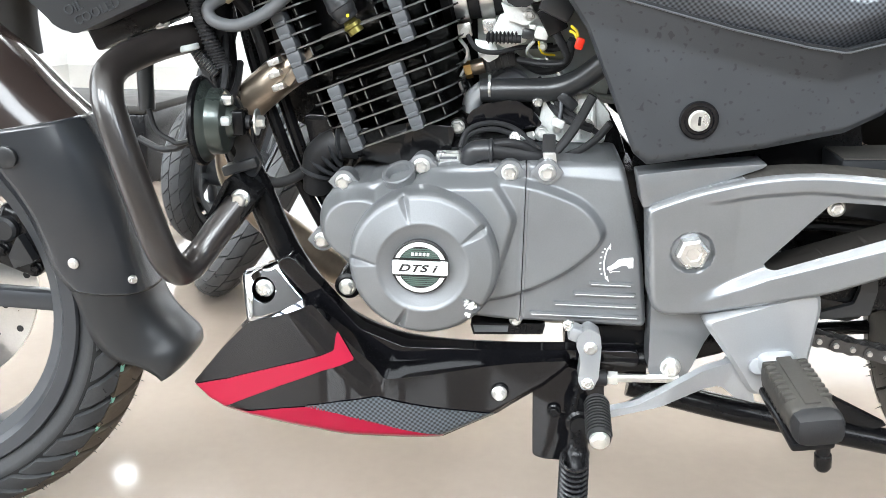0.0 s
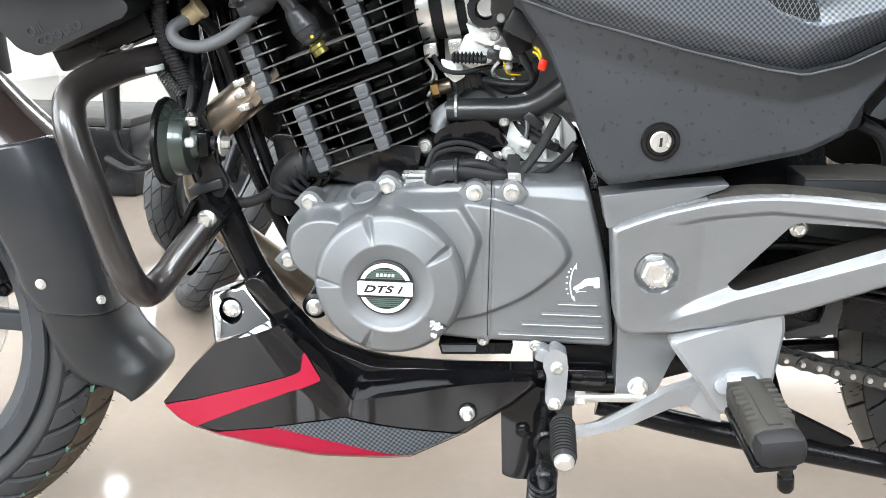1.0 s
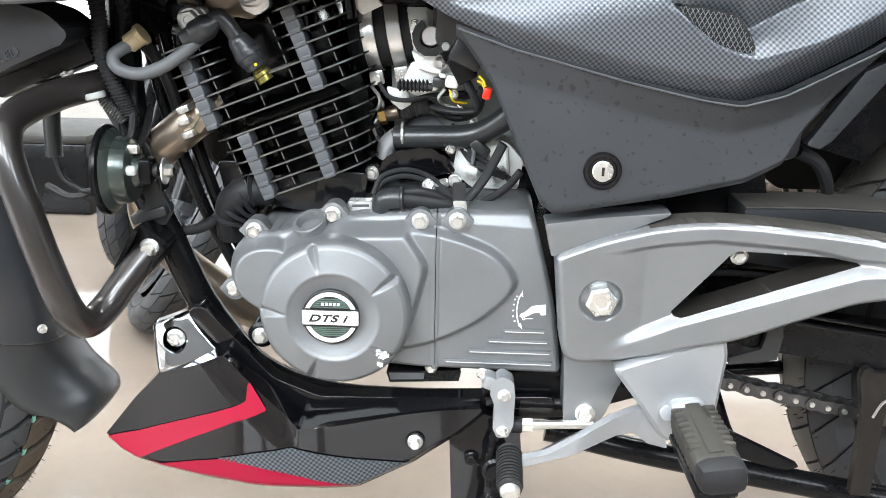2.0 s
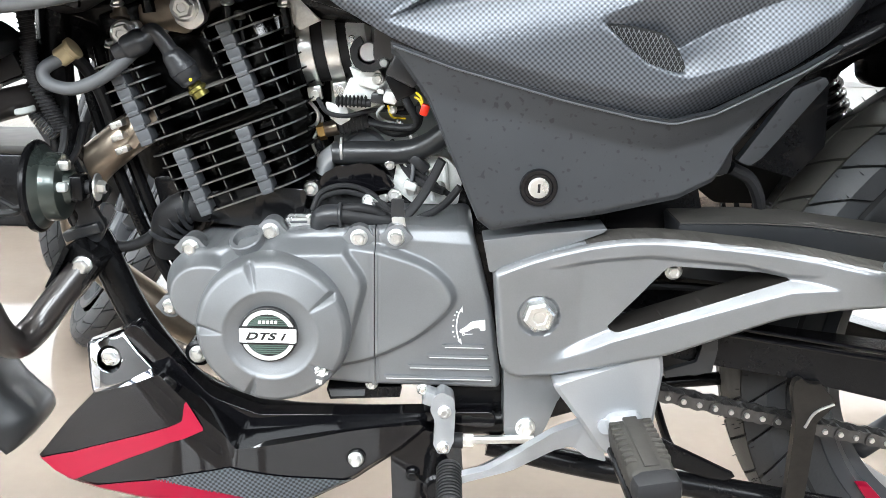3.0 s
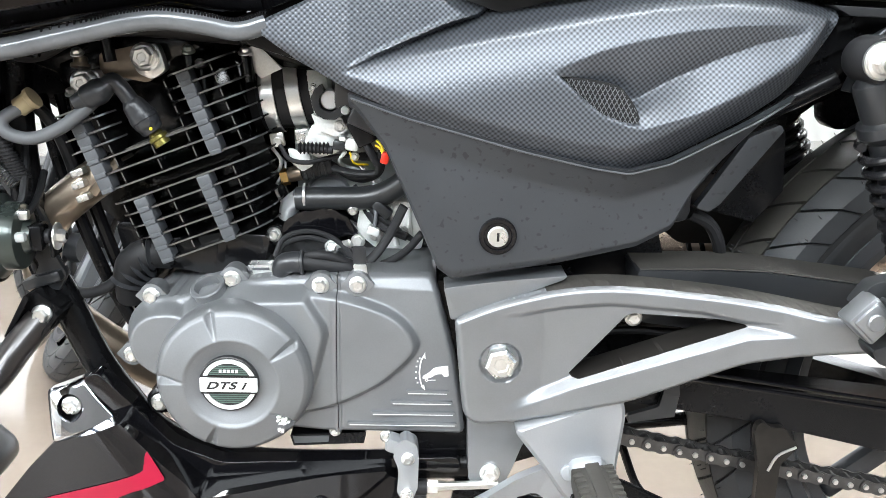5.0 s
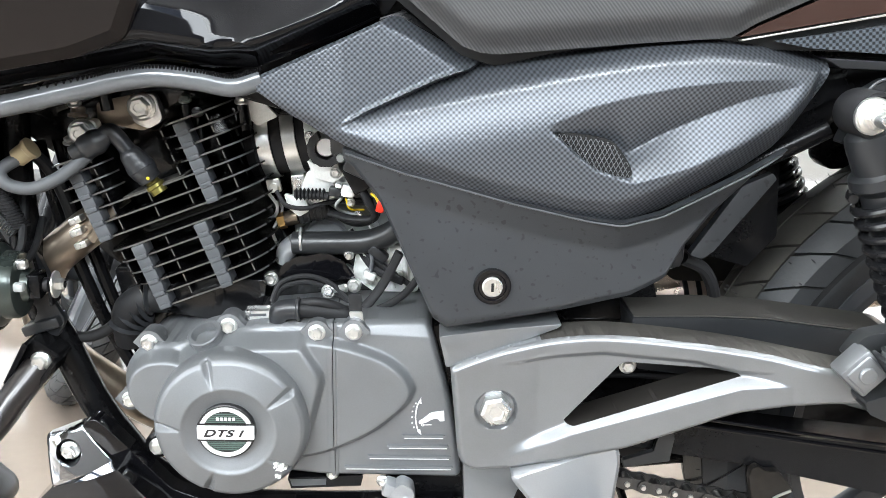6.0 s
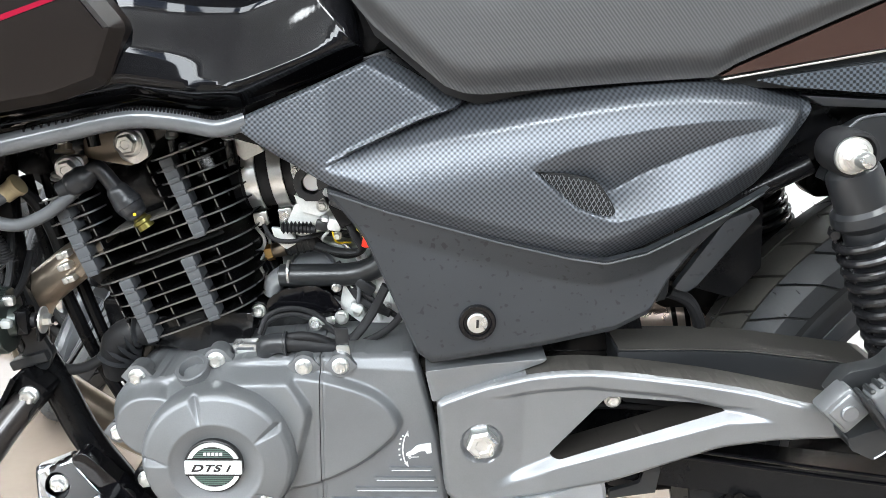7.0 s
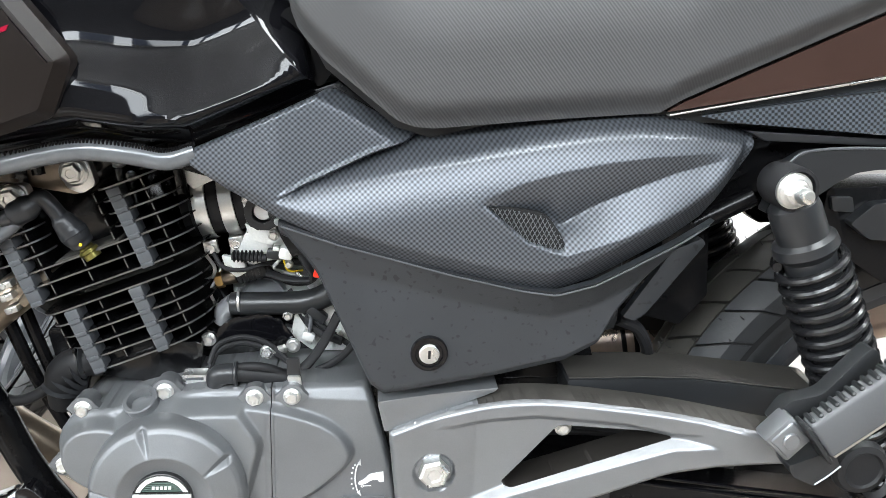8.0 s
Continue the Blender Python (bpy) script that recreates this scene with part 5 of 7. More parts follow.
for u in (-0.010, 0.026, 0.060, 0.104):
    for w0, w1 in zip(HEAD_W, HEAD_W[1:]):
        if not (w0 > 0.10 and 0.004 < u < 0.058):
            part("web", wblock(u - 0.0008, u + 0.0008, -0.0250, 0.03, w0 + 0.001, w1 - 0.001, 0), FIN_BLACK, head)
            part("web_tick", wblock(u - 0.0005, u + 0.0005, -0.0256, -0.02, w0 + 0.003, w1 - 0.003, 0), FIN_EDGE, head)
# grey rubber dampers threaded between the fins
for u0, slope, ws, on in ((0.0210, -0.115, [0.0128 * k for k in range(6)], barrel), (-0.0400, -0.115, [0.0128 * k for k in range(6)], barrel), (0.0330, -0.115, HEAD_W, head), (-0.0585, -0.115, HEAD_W, head)):
    for w0, w1 in zip(ws, ws[1:]):
        if on is barrel:
            u = 0.0530 if u0 > 0 else -0.0090
        else:
            u = 0.0735 if u0 > 0 else -0.0325
        part("damper", wblock(u, u + 0.0125, -0.0325, -0.012, w0 + 0.0012, w1 - 0.0012, 0.0012), DAMPER, on)
        part("damper", wblock(u + 0.0008, u + 0.0117, -0.0338, -0.022, w0 - 0.0014, w0 + 0.0030, 0.0006), DAMPER, on)
# spark plug well and rocker cover
part("plug_well", wblock(0.004, 0.064, -0.029, 0.02, 0.1065, 0.1080, 0.0006), DUST, head)
part("rocker_cover", wblock(-0.040, 0.110, 0.004, 0.11, 0.160, 0.205, 0.010), FIN_BLACK, bike, "black rocker cover")
for x, z, y in ((-0.081, 0.638, -0.022), (-0.135, 0.614, -0.022)):
    part("washer_plate", slab(rounded([(x - 0.012, z + 0.010), (x + 0.010, z + 0.013), (x + 0.017, z - 0.010), (x + 0.004, z - 0.019), (x - 0.010, z - 0.013)], 0.005), y, y + 0.012, 0.002), ZINC, bike)
    bolt(bike, x - 0.001, y, z + 0.001, 0.0125, 0.011, turn=14)
part("mount_plate", slab(rounded([(-0.128, 0.640), (-0.085, 0.650), (-0.070, 0.640), (-0.085, 0.615), (-0.128, 0.622)], 0.004), -0.006, 0.004, 0.001), EXHAUST, bike)
for x, z in ((-0.152, 0.600), (-0.045, 0.640), (-0.035, 0.628), (0.005, 0.640), (-0.118, 0.655)):
    part("stud", tube([(x, -0.005, z - 0.022), (x - 0.003, -0.005, z)], 0.0062, 12), FIN_BLACK, head)
    bolt(head, x - 0.003, -0.006, z + 0.003, 0.006, 0.006, ZINC, rx=-70, turn=20)

# -- ignition lead, spark plug cap --
lead = part("ignition_lead", tube([(-0.188, -0.036, 0.594), (-0.201, -0.045, 0.584), (-0.196, -0.048, 0.573), (-0.176, -0.048, 0.569), (-0.154, -0.046, 0.577), (-0.136, -0.042, 0.590), (-0.122, -0.036, 0.603)], 0.0058, 14), HOSE, bike, "grey ignition lead with a black spark plug cap")
part("lead_end", turned([(0, -0.008), (0.0085, -0.008), (0.0085, 0.004), (0.0100, 0.005), (0.0100, 0.009), (0, 0.009)], pose(-0.184, -0.034, 0.598, 0, 55, 0), 20), BEIGE_PLASTIC, lead)
part("boot", tube([(-0.140, -0.042, 0.599), (-0.131, -0.040, 0.603), (-0.120, -0.038, 0.609), (-0.109, -0.036, 0.616)], [0.0065, 0.0067, 0.0070, 0.0074, 0.0077, 0.0079, 0.0081, 0.0083, 0.0095, 0.0104, 0.0108, 0.0110, 0.0110, 0.0110, 0.0110, 0.0113, 0.0115, 0.0115, 0.0112, 0.0104, 0.0099, 0.0090, 0.0081, 0.0077, 0.0072], 18), CAP_RUBBER, lead)
part("elbow", tube([(-0.114, -0.037, 0.614), (-0.107, -0.036, 0.619), (-0.100, -0.036, 0.613), (-0.092, -0.035, 0.601)], 0.0072, 14), CAP_RUBBER, lead)
part("plug_cap", tube([(-0.094, -0.035, 0.603), (-0.088, -0.034, 0.594), (-0.081, -0.032, 0.583), (-0.0765, -0.030, 0.5755)], [0.0070, 0.0077, 0.0088, 0.0095, 0.0099, 0.0101, 0.0103, 0.0106, 0.0110, 0.0110, 0.0117, 0.0121, 0.0121, 0.0121, 0.0122, 0.0122, 0.0122, 0.0119, 0.0115, 0.0108, 0.0106, 0.0106, 0.0106, 0.0103, 0.0090], 20), CAP_RUBBER, lead)
part("cap_band", turned([(0.0116, -0.003), (0.0128, -0.002), (0.0128, 0.002), (0.0116, 0.003)], pose(-0.0835, -0.0325, 0.587, 0, -33, 0), 24), CAP_RUBBER, lead)
part("spark_plug", turned([(0, -0.008), (0.0075, -0.008), (0.0075, -0.003), (0.0088, -0.002), (0.0088, 0.001), (0.0070, 0.002), (0.0060, 0.005), (0, 0.005)], pose(-0.0738, -0.027, 0.5695, 0, -33, 0), 16), PLUG_METAL, lead)
part("cap_dot", turned([(0.0015, 0.0), (0.0015, 0.0008), (0, 0.0010)], facing(-0.0745, -0.0430, 0.5790), 12), YELLOW, lead)
part("rusty_bolt", turned([(0, 0), (0.0085, 0), (0.0085, 0.003), (0.0062, 0.0035), (0.0062, 0.009), (0.0045, 0.010), (0, 0.010)], pose(-0.1405, -0.018, 0.6280, -15, 0, 0), 14), EXHAUST, head)
bolt(head, -0.1405, -0.022, 0.6400, 0.0060, 0.005, ZINC, rx=-65)

# -- inlet: rubber boot, steel clamps, throttle body --
INLET = pose(0.002, 0.030, 0.598, 0, 90 - 10, 0)
boot = part("inlet_boot", turned([(0, 0.0), (0.030, 0.0), (0.031, 0.008), (0.0325, 0.009), (0.0325, 0.0125), (0.031, 0.0135), (0.031, 0.060), (0, 0.060)], INLET, 36), RUBBER, bike, "black rubber inlet boot with two steel clamps")
for hgt in (0.012, 0.036):
    part("clamp_band", turned([(0.0335, hgt), (0.0345, hgt + 0.0005), (0.0345, hgt + 0.0125), (0.0335, hgt + 0.013)], INLET, 48), ZINC, boot)
    part("clamp_lug", block((0.013, 0.006, 0.013), INLET @ pose(0.038, -0.022, hgt + 0.0065, 0, 0, 0), 0.001), STEEL, boot)
    part("clamp_screw", turned([(0.0040, 0), (0.0040, 0.003), (0.0025, 0.003), (0.0025, 0.0015), (0, 0.0015)], INLET @ pose(0.039, -0.025, hgt + 0.0065, 90, 0, 0), 12), ZINC, boot)
throttle = part("throttle_body", turned([(0, 0.055), (0.030, 0.055), (0.032, 0.060), (0.032, 0.075), (0.027, 0.080), (0.027, 0.110), (0.031, 0.114), (0.031, 0.130), (0, 0.130)], INLET, 32), CAST, bike, "cast aluminium throttle body")
ring_out = [(0.0785 + 0.0165 * math.cos(radians(a)), 0.6035 + 0.0165 * math.sin(radians(a))) for a in range(120, 361, 12)]
ring_in = [(0.0785 + 0.0098 * math.cos(radians(a)), 0.6035 + 0.0098 * math.sin(radians(a))) for a in range(360, 119, -12)]
part("throttle_sensor", slab(ring_out + ring_in, -0.018, 0.012, 0.001), MATTE_BLACK, throttle, "dark grey plastic throttle sensor")
part("throttle_cap", turned([(0.0092, -0.02), (0.0092, 0.012), (0.0080, 0.0145), (0, 0.0145)], facing(0.0785, 0.0, 0.6045), 28), SILVER_PRINT, throttle)
part("sensor_screw", turned([(0.0042, 0), (0.0042, 0.003), (0.0030, 0.0045), (0, 0.0045)], facing(0.0928, -0.017, 0.5960), 16), PALE_PLASTIC, throttle)
part("throttle_lug", slab(rounded([(0.060, 0.591), (0.070, 0.586), (0.088, 0.588), (0.094, 0.577), (0.084, 0.570), (0.066, 0.575)], 0.003), -0.006, 0.02, 0.002), CAST, throttle)
bolt(throttle, 0.0865, -0.006, 0.5800, 0.0055, 0.005)
bolt(throttle, 0.0640, -0.012, 0.6140, 0.0050, 0.004, rz=-12)
part("head_flange", slab(rounded([(0.004, 0.648), (0.013, 0.651), (0.024, 0.640), (0.034, 0.630), (0.015, 0.621), (0.006, 0.630)], 0.002), -0.002, 0.02, 0.002), CAST, throttle)
part("idle_connector", block((0.013, 0.012, 0.012), pose(0.0985, -0.012, 0.5645, 0, 8, 0), 0.003), CAST, throttle, "pale translucent plastic connector")
part("connector_body", block((0.012, 0.010, 0.009), pose(0.0865, -0.010, 0.5630, 0, 8, 0), 0.002), MATTE_BLACK, throttle)
part("connector_tab", block((0.006, 0.012, 0.004), pose(0.0900, -0.014, 0.5700, 0, 8, 0), 0.001), CAST, throttle)
part("bellows", tube([(0.048, -0.006, 0.559), (0.080, -0.008, 0.558)], 0.0038, 12), RUBBER, throttle)
for k in range(8):
    part("bellows_ring", turned([(0.0038, -0.0014), (0.0062, 0), (0.0038, 0.0014)], pose(0.0500 + 0.0036 * k, -0.006, 0.559, 0, 90, 0), 14), RUBBER, throttle)
part("throttle_bracket", slab(rounded([(0.060, 0.580), (0.082, 0.576), (0.086, 0.555), (0.066, 0.548), (0.050, 0.556)], 0.003), 0.002, 0.012, 0.001), CAST, throttle)
part("polished_arc", turned([(0.0, -0.01), (0.0235, -0.01), (0.0235, 0.004), (0.0210, 0.006), (0.0190, 0.004), (0.0, 0.004)], facing(0.0705, 0.046, 0.5020), 36), SILVER, throttle)
part("wire", tube([(0.092, -0.010, 0.557), (0.086, -0.004, 0.548), (0.090, 0.010, 0.540), (0.104, 0.012, 0.536)], 0.0016, 6), PALE_PLASTIC, throttle)
part("wire", tube([(0.096, -0.012, 0.557), (0.100, -0.008, 0.546), (0.112, 0.002, 0.543)], 0.0010, 6), YELLOW, throttle)
part("wire", tube([(0.030, 0.000, 0.560), (0.040, -0.006, 0.548), (0.058, -0.004, 0.545), (0.078, 0.004, 0.549), (0.110, 0.006, 0.552)], 0.0022, 8), RUBBER, throttle)
part("wire", tube([(0.022, 0.006, 0.556), (0.030, 0.002, 0.546), (0.028, 0.004, 0.536), (0.020, 0.010, 0.530)], 0.0018, 6), ZINC, throttle)

# -- upper crankcase, seen behind the cylinder --
upper = part("crankcase_top", slab(rounded([(-0.09, 0.42), (-0.075, 0.452), (-0.010, 0.470), (0.022, 0.476), (0.030, 0.500), (0.075, 0.508), (0.110, 0.490), (0.175, 0.480), (0.190, 0.44), (0.175, 0.40), (0.0, 0.40)], 0.010), 0.016, 0.10, 0.006), FIN_BLACK, bike, "black painted upper crankcase")
# Black slab added to shut out the glare between elbow and case.
part("case_flank", slab(rounded([(-0.135, 0.478), (-0.060, 0.476), (-0.060, 0.400), (-0.118, 0.392)], 0.008), 0.018, 0.05, 0.004), FIN_BLACK, upper)
part("case_neck", slab(rounded([(-0.080, 0.470), (-0.075, 0.444), (-0.030, 0.436), (0.016, 0.446), (0.020, 0.476), (-0.02, 0.480)], 0.006), -0.016, 0.05, 0.006), FIN_BLACK, upper)
part("airbox_wall", slab(rounded([(0.0353, 0.600), (0.120, 0.612), (0.1500, 0.5662), (0.1700, 0.5197), (0.1650, 0.4882), (0.0408, 0.4851)], 0.008), 0.045, 0.11, 0.006), PALE_CASTING, upper, "pale grey airbox wall")
part("rear_casting", slab(rounded([(0.0986, 0.506), (0.1455, 0.504), (0.172, 0.480), (0.172, 0.449), (0.0997, 0.449)], 0.006), 0.018, 0.10, 0.005), CAST, upper)
part("throttle_foot", slab(rounded([(0.0636, 0.585), (0.0977, 0.5796), (0.1096, 0.5613), (0.0796, 0.5585), (0.0600, 0.5643)], 0.003), 0.004, 0.03, 0.003), CAST, upper)
for x0, z0, x1, z1 in ((0.118, 0.520, 0.142, 0.468), (0.100, 0.505, 0.118, 0.468), (0.128, 0.500, 0.175, 0.496)):
    part("cast_rib", tube([(x0, 0.045, z0), (x1, 0.045, z1)], 0.0045, 8), CAST, upper)
for x, z, r in ((-0.105, 0.450, 0.015),):
    part("rubber_elbow", tube([(x - 0.016, 0.01, z - 0.045), (x - 0.010, -0.006, z - 0.010), (x + 0.010, -0.012, z + 0.006), (x + 0.030, -0.004, z + 0.004)], r, 14), RUBBER, upper)
for k in range(5):
    part("elbow_ring", turned([(0.0145, -0.0024), (0.0185, 0), (0.0145, 0.0024)], pose(-0.117 + 0.0065 * k, -0.004 - 0.002 * k, 0.424 + 0.0085 * k, 0, 18 + 17 * k, 0), 24), CAP_RUBBER, upper)
starter = part("starter_cover", slab(rounded([(0.030, 0.478), (0.036, 0.490), (0.050, 0.497), (0.076, 0.501), (0.094, 0.492), (0.104, 0.478), (0.090, 0.474), (0.060, 0.470)], 0.006), -0.004, 0.03, 0.008, 3), GLOSS_BLACK, bike, "gloss black starter motor cover")
part("bolt_boss", turned([(0.011, 0.0), (0.011, 0.016), (0.009, 0.018), (0, 0.018)], facing(0.022, 0.020, 0.473), 20), FIN_BLACK, starter)
bolt(starter, 0.022, 0.001, 0.4735, 0.0072, 0.007)
bolt(starter, 0.079, -0.012, 0.4660, 0.0070, 0.009, rx=-15)
bolt(starter, 0.103, -0.006, 0.4700, 0.0070, 0.008, rx=-10)
part("banjo", tube([(0.084, -0.012, 0.466), (0.096, -0.014, 0.470)], 0.0042, 10), ZINC, starter)
for k, r in enumerate((0.0, 0.006)):
    part("cable", tube([(0.026, -0.022, 0.452 + r), (0.034, -0.014, 0.468 + r), (0.056, -0.010, 0.474 + r), (0.080, -0.012, 0.468 + r), (0.104, -0.022, 0.456)], 0.0026, 8), RUBBER, starter)
sensor = part("sensor", turned([(0, 0), (0.0095, 0), (0.0095, 0.007), (0, 0.007)], pose(0.026, 0.030, 0.524, 0, 76, 0), 6), BRASS, bike, "brass sensor with a grey plug")
part("sensor_body", turned([(0, 0.007), (0.0070, 0.007), (0.0078, 0.012), (0.0078, 0.020), (0, 0.020)], pose(0.026, 0.030, 0.524, 0, 76, 0), 18), EXHAUST, sensor)
part("sensor_plug", block((0.014, 0.014, 0.030), pose(0.026, 0.030, 0.524, 0, 76, 0) @ pose(0, 0, 0.036), 0.002), MATTE_BLACK, sensor)
for k in range(4):
    part("plug_ridge", block((0.016, 0.0156, 0.0024), pose(0.026, 0.030, 0.524, 0, 76, 0) @ pose(0, 0, 0.025 + 0.0065 * k), 0.0006), DARK_HOSE, sensor)
part("sensor_wire", tube([(0.074, 0.028, 0.538), (0.095, 0.02, 0.527), (0.112, 0.012, 0.528), (0.124, -0.006, 0.540), (0.126, -0.02, 0.560)], 0.0036, 10), RUBBER, sensor)
hose = part("breather_hose", tube([(0.044, 0.006, 0.5080), (0.0774, 0.003, 0.5095), (0.1124, 0.002, 0.5115), (0.1353, -0.003, 0.5205), (0.158, -0.014, 0.540)], 0.0112, 20), DARK_HOSE, bike, "thick black rubber breather hose")
part("hose_stub", tube([(0.034, 0.014, 0.488), (0.037, 0.010, 0.500), (0.047, 0.006, 0.509)], 0.0095, 14), SILVER, hose)
part("hose_clip", turned([(0.0112, -0.0015), (0.0124, -0.001), (0.0124, 0.001), (0.0112, 0.0015)], pose(0.052, 0.005, 0.511, 0, 88, 0), 20), ZINC, hose)
lead = part("starter_cable", tube([(0.0395, -0.036, 0.446), (0.0385, -0.050, 0.452), (0.0400, -0.056, 0.4605), (0.0480, -0.058, 0.4640), (0.0620, -0.058, 0.4640), (0.0780, -0.056, 0.4620), (0.0930, -0.054, 0.4595), (0.1100, -0.050, 0.4560)], 0.0078, 18), RUBBER, bike, "black insulated starter cable")
part("boot", tube([(0.0385, -0.048, 0.4490), (0.0385, -0.054, 0.4560), (0.0415, -0.058, 0.4625), (0.0490, -0.059, 0.4645), (0.0570, -0.059, 0.4645)], 0.0096, 18), CAP_RUBBER, lead)
part("boot_collar", turned([(0.0095, -0.002), (0.0112, -0.001), (0.0112, 0.001), (0.0095, 0.002)], pose(0.0570, -0.059, 0.4645, 0, 88, 0), 20), CAP_RUBBER, lead)
part("lead", tube([(0.0600, -0.058, 0.4700), (0.0720, -0.060, 0.4720), (0.0860, -0.058, 0.4690), (0.1020, -0.052, 0.4600)], 0.0042, 12), RUBBER, lead)
clip = part("cable_clip", slab(rounded([(0.1025, 0.482), (0.1140, 0.482), (0.1150, 0.462), (0.1030, 0.462)], 0.002), -0.066, -0.063, 0.0006), MATTE_BLACK, bike)
part("clip_tab", slab(rounded([(0.1030, 0.466), (0.1150, 0.466), (0.1170, 0.450), (0.1070, 0.449)], 0.002), -0.0690, -0.0662, 0.0006), ZINC, clip)
part("wire", tube([(0.106, -0.034, 0.452), (0.120, -0.030, 0.463), (0.134, -0.030, 0.484), (0.147, -0.034, 0.512)], 0.0050, 10, flat=0.6), RUBBER, bike)
part("wire", tube([(0.106, -0.032, 0.450), (0.130, -0.030, 0.456), (0.150, -0.034, 0.470), (0.164, -0.038, 0.488)], 0.0036, 10), RUBBER, bike)
part("wire", tube([(0.020, 0.04, 0.545), (0.030, 0.03, 0.535), (0.022, 0.02, 0.515), (0.028, 0.02, 0.50)], 0.0016, 6), STEEL, bike)
part("relay", block((0.030, 0.020, 0.022), pose(0.112, -0.018, 0.590, 0, 25, 0), 0.003), MATTE_BLACK, bike)
part("harness_plug", block((0.020, 0.014, 0.026), pose(0.1075, -0.012, 0.5770, 0, -28, 0), 0.002), BLACK_METAL, bike)
part("harness", tube([(0.1120, -0.014, 0.5640), (0.1180, -0.016, 0.5540), (0.1235, -0.015, 0.5440), (0.1190, -0.010, 0.5375), (0.0991, -0.004, 0.5361), (0.0792, 0.010, 0.5372)], 0.0045, 12, flat=0.7), RUBBER, bike)
plug = part("connector", block((0.0075, 0.008, 0.0105), pose(0.1305, -0.055, 0.560, 0, 15, 0), 0.002), RED_PLASTIC, bike, "small red wire connector with a yellow lead")
part("lead", tube([(0.129, -0.055, 0.562), (0.126, -0.054, 0.568), (0.122, -0.050, 0.570)], 0.0012, 6), YELLOW, plug)
part("lead", tube([(0.129, -0.057, 0.566), (0.127, -0.056, 0.571), (0.123, -0.050, 0.574)], 0.0012, 6), YELLOW, plug)
part("label_plate", slab(rounded([(0.0075, 0.4480), (0.0276, 0.4493), (0.0278, 0.4570), (0.0047, 0.4564)], 0.002), -0.045, -0.03, 0.0004), ZINC, bike)
part("number_bar", slab([(0.0095, 0.4515), (0.0250, 0.4522), (0.0250, 0.4545), (0.0090, 0.4540)], -0.0456, -0.03, 0), DAMPER, bike)
part("drain_plug", turned([(0.013, 0.0), (0.013, 0.035), (0.010, 0.037), (0, 0.037)], facing(-0.079, -0.02, 0.324), 24), BLACK_METAL, bike)
bolt(bike, -0.079, -0.057, 0.324, 0.0085, 0.008)
part("sump_plate", slab(rounded([(0.0416, 0.2912), (0.1145, 0.2950), (0.1123, 0.2834), (0.0452, 0.2798)], 0.002), -0.058, 0.02, 0.001), BLACK_METAL, bike)
part("sump_sticker", slab([(0.0445, 0.2900), (0.0791, 0.2912), (0.0783, 0.2845), (0.0462, 0.2830)], -0.0588, -0.05, 0), HOSE, bike)
# Dark filler plate added where the background showed beside the sprocket cover.
part("frame_plate", slab([(0.172, 0.448), (0.250, 0.448), (0.250, 0.290), (0.190, 0.290)], -0.052, -0.02, 0), BLACK_METAL, bike)
part("cover_seal", slab([(0.176, 0.448), (0.189, 0.448), (0.212, 0.31), (0.2075, 0.30), (0.199, 0.372)], -0.055, 0.02, 0), BLACK_METAL, bike)
bolt(bike, 0.0855, -0.062, 0.2995, 0.006, 0.006)

# -- dark frame parts inside, and added fillers that hide the bright background --
part("frame_spine", tube([(-0.26, 0.02, 0.72), (-0.12, 0.02, 0.685), (0.0, 0.02, 0.655), (0.15, 0.02, 0.645), (0.50, 0.03, 0.69)], 0.022, 16), BLACK_METAL, bike)
# Dark block added behind the side panel to block the background.
part("battery_box", block((0.22, 0.12, 0.18), pose(0.290, -0.015, 0.600), 0.01), MATTE_BLACK, bike)
part("inner_bracket", block((0.10, 0.05, 0.05), pose(-0.155, 0.03, 0.640, 0, 20, 0), 0.008), BLACK_METAL, bike)
part("inner_bracket", block((0.07, 0.03, 0.03), pose(-0.205, -0.01, 0.655, 0, 10, 0), 0.006), BLACK_METAL, bike)
part("harness", tube([(-0.24, -0.02, 0.66), (-0.19, -0.01, 0.64), (-0.15, -0.015, 0.655), (-0.10, -0.01, 0.665), (0.0, -0.01, 0.66)], 0.010, 12), RUBBER, bike)
part("harness", tube([(-0.215, -0.01, 0.61), (-0.185, 0.0, 0.585), (-0.172, 0.01, 0.55), (-0.165, 0.02, 0.50)], 0.006, 10), RUBBER, bike)
part("frame_stay", tube([(-0.02, 0.03, 0.655), (0.05, 0.06, 0.600), (0.13, 0.07, 0.50), (0.22, 0.05, 0.40)], 0.015, 14), BLACK_METAL, bike)
part("air_box", block((0.16, 0.10, 0.10), pose(0.160, 0.03, 0.640, 0, 0, 0), 0.012), MATTE_BLACK, bike)
# Far slab added to keep the gaps round the cylinder dark.
part("far_cowl", slab(rounded([(-0.265, 0.700), (-0.02, 0.700), (-0.03, 0.430), (-0.165, 0.445), (-0.205, 0.480), (-0.225, 0.580)], 0.01), 0.125, 0.15, 0.004), BLACK_METAL, bike)
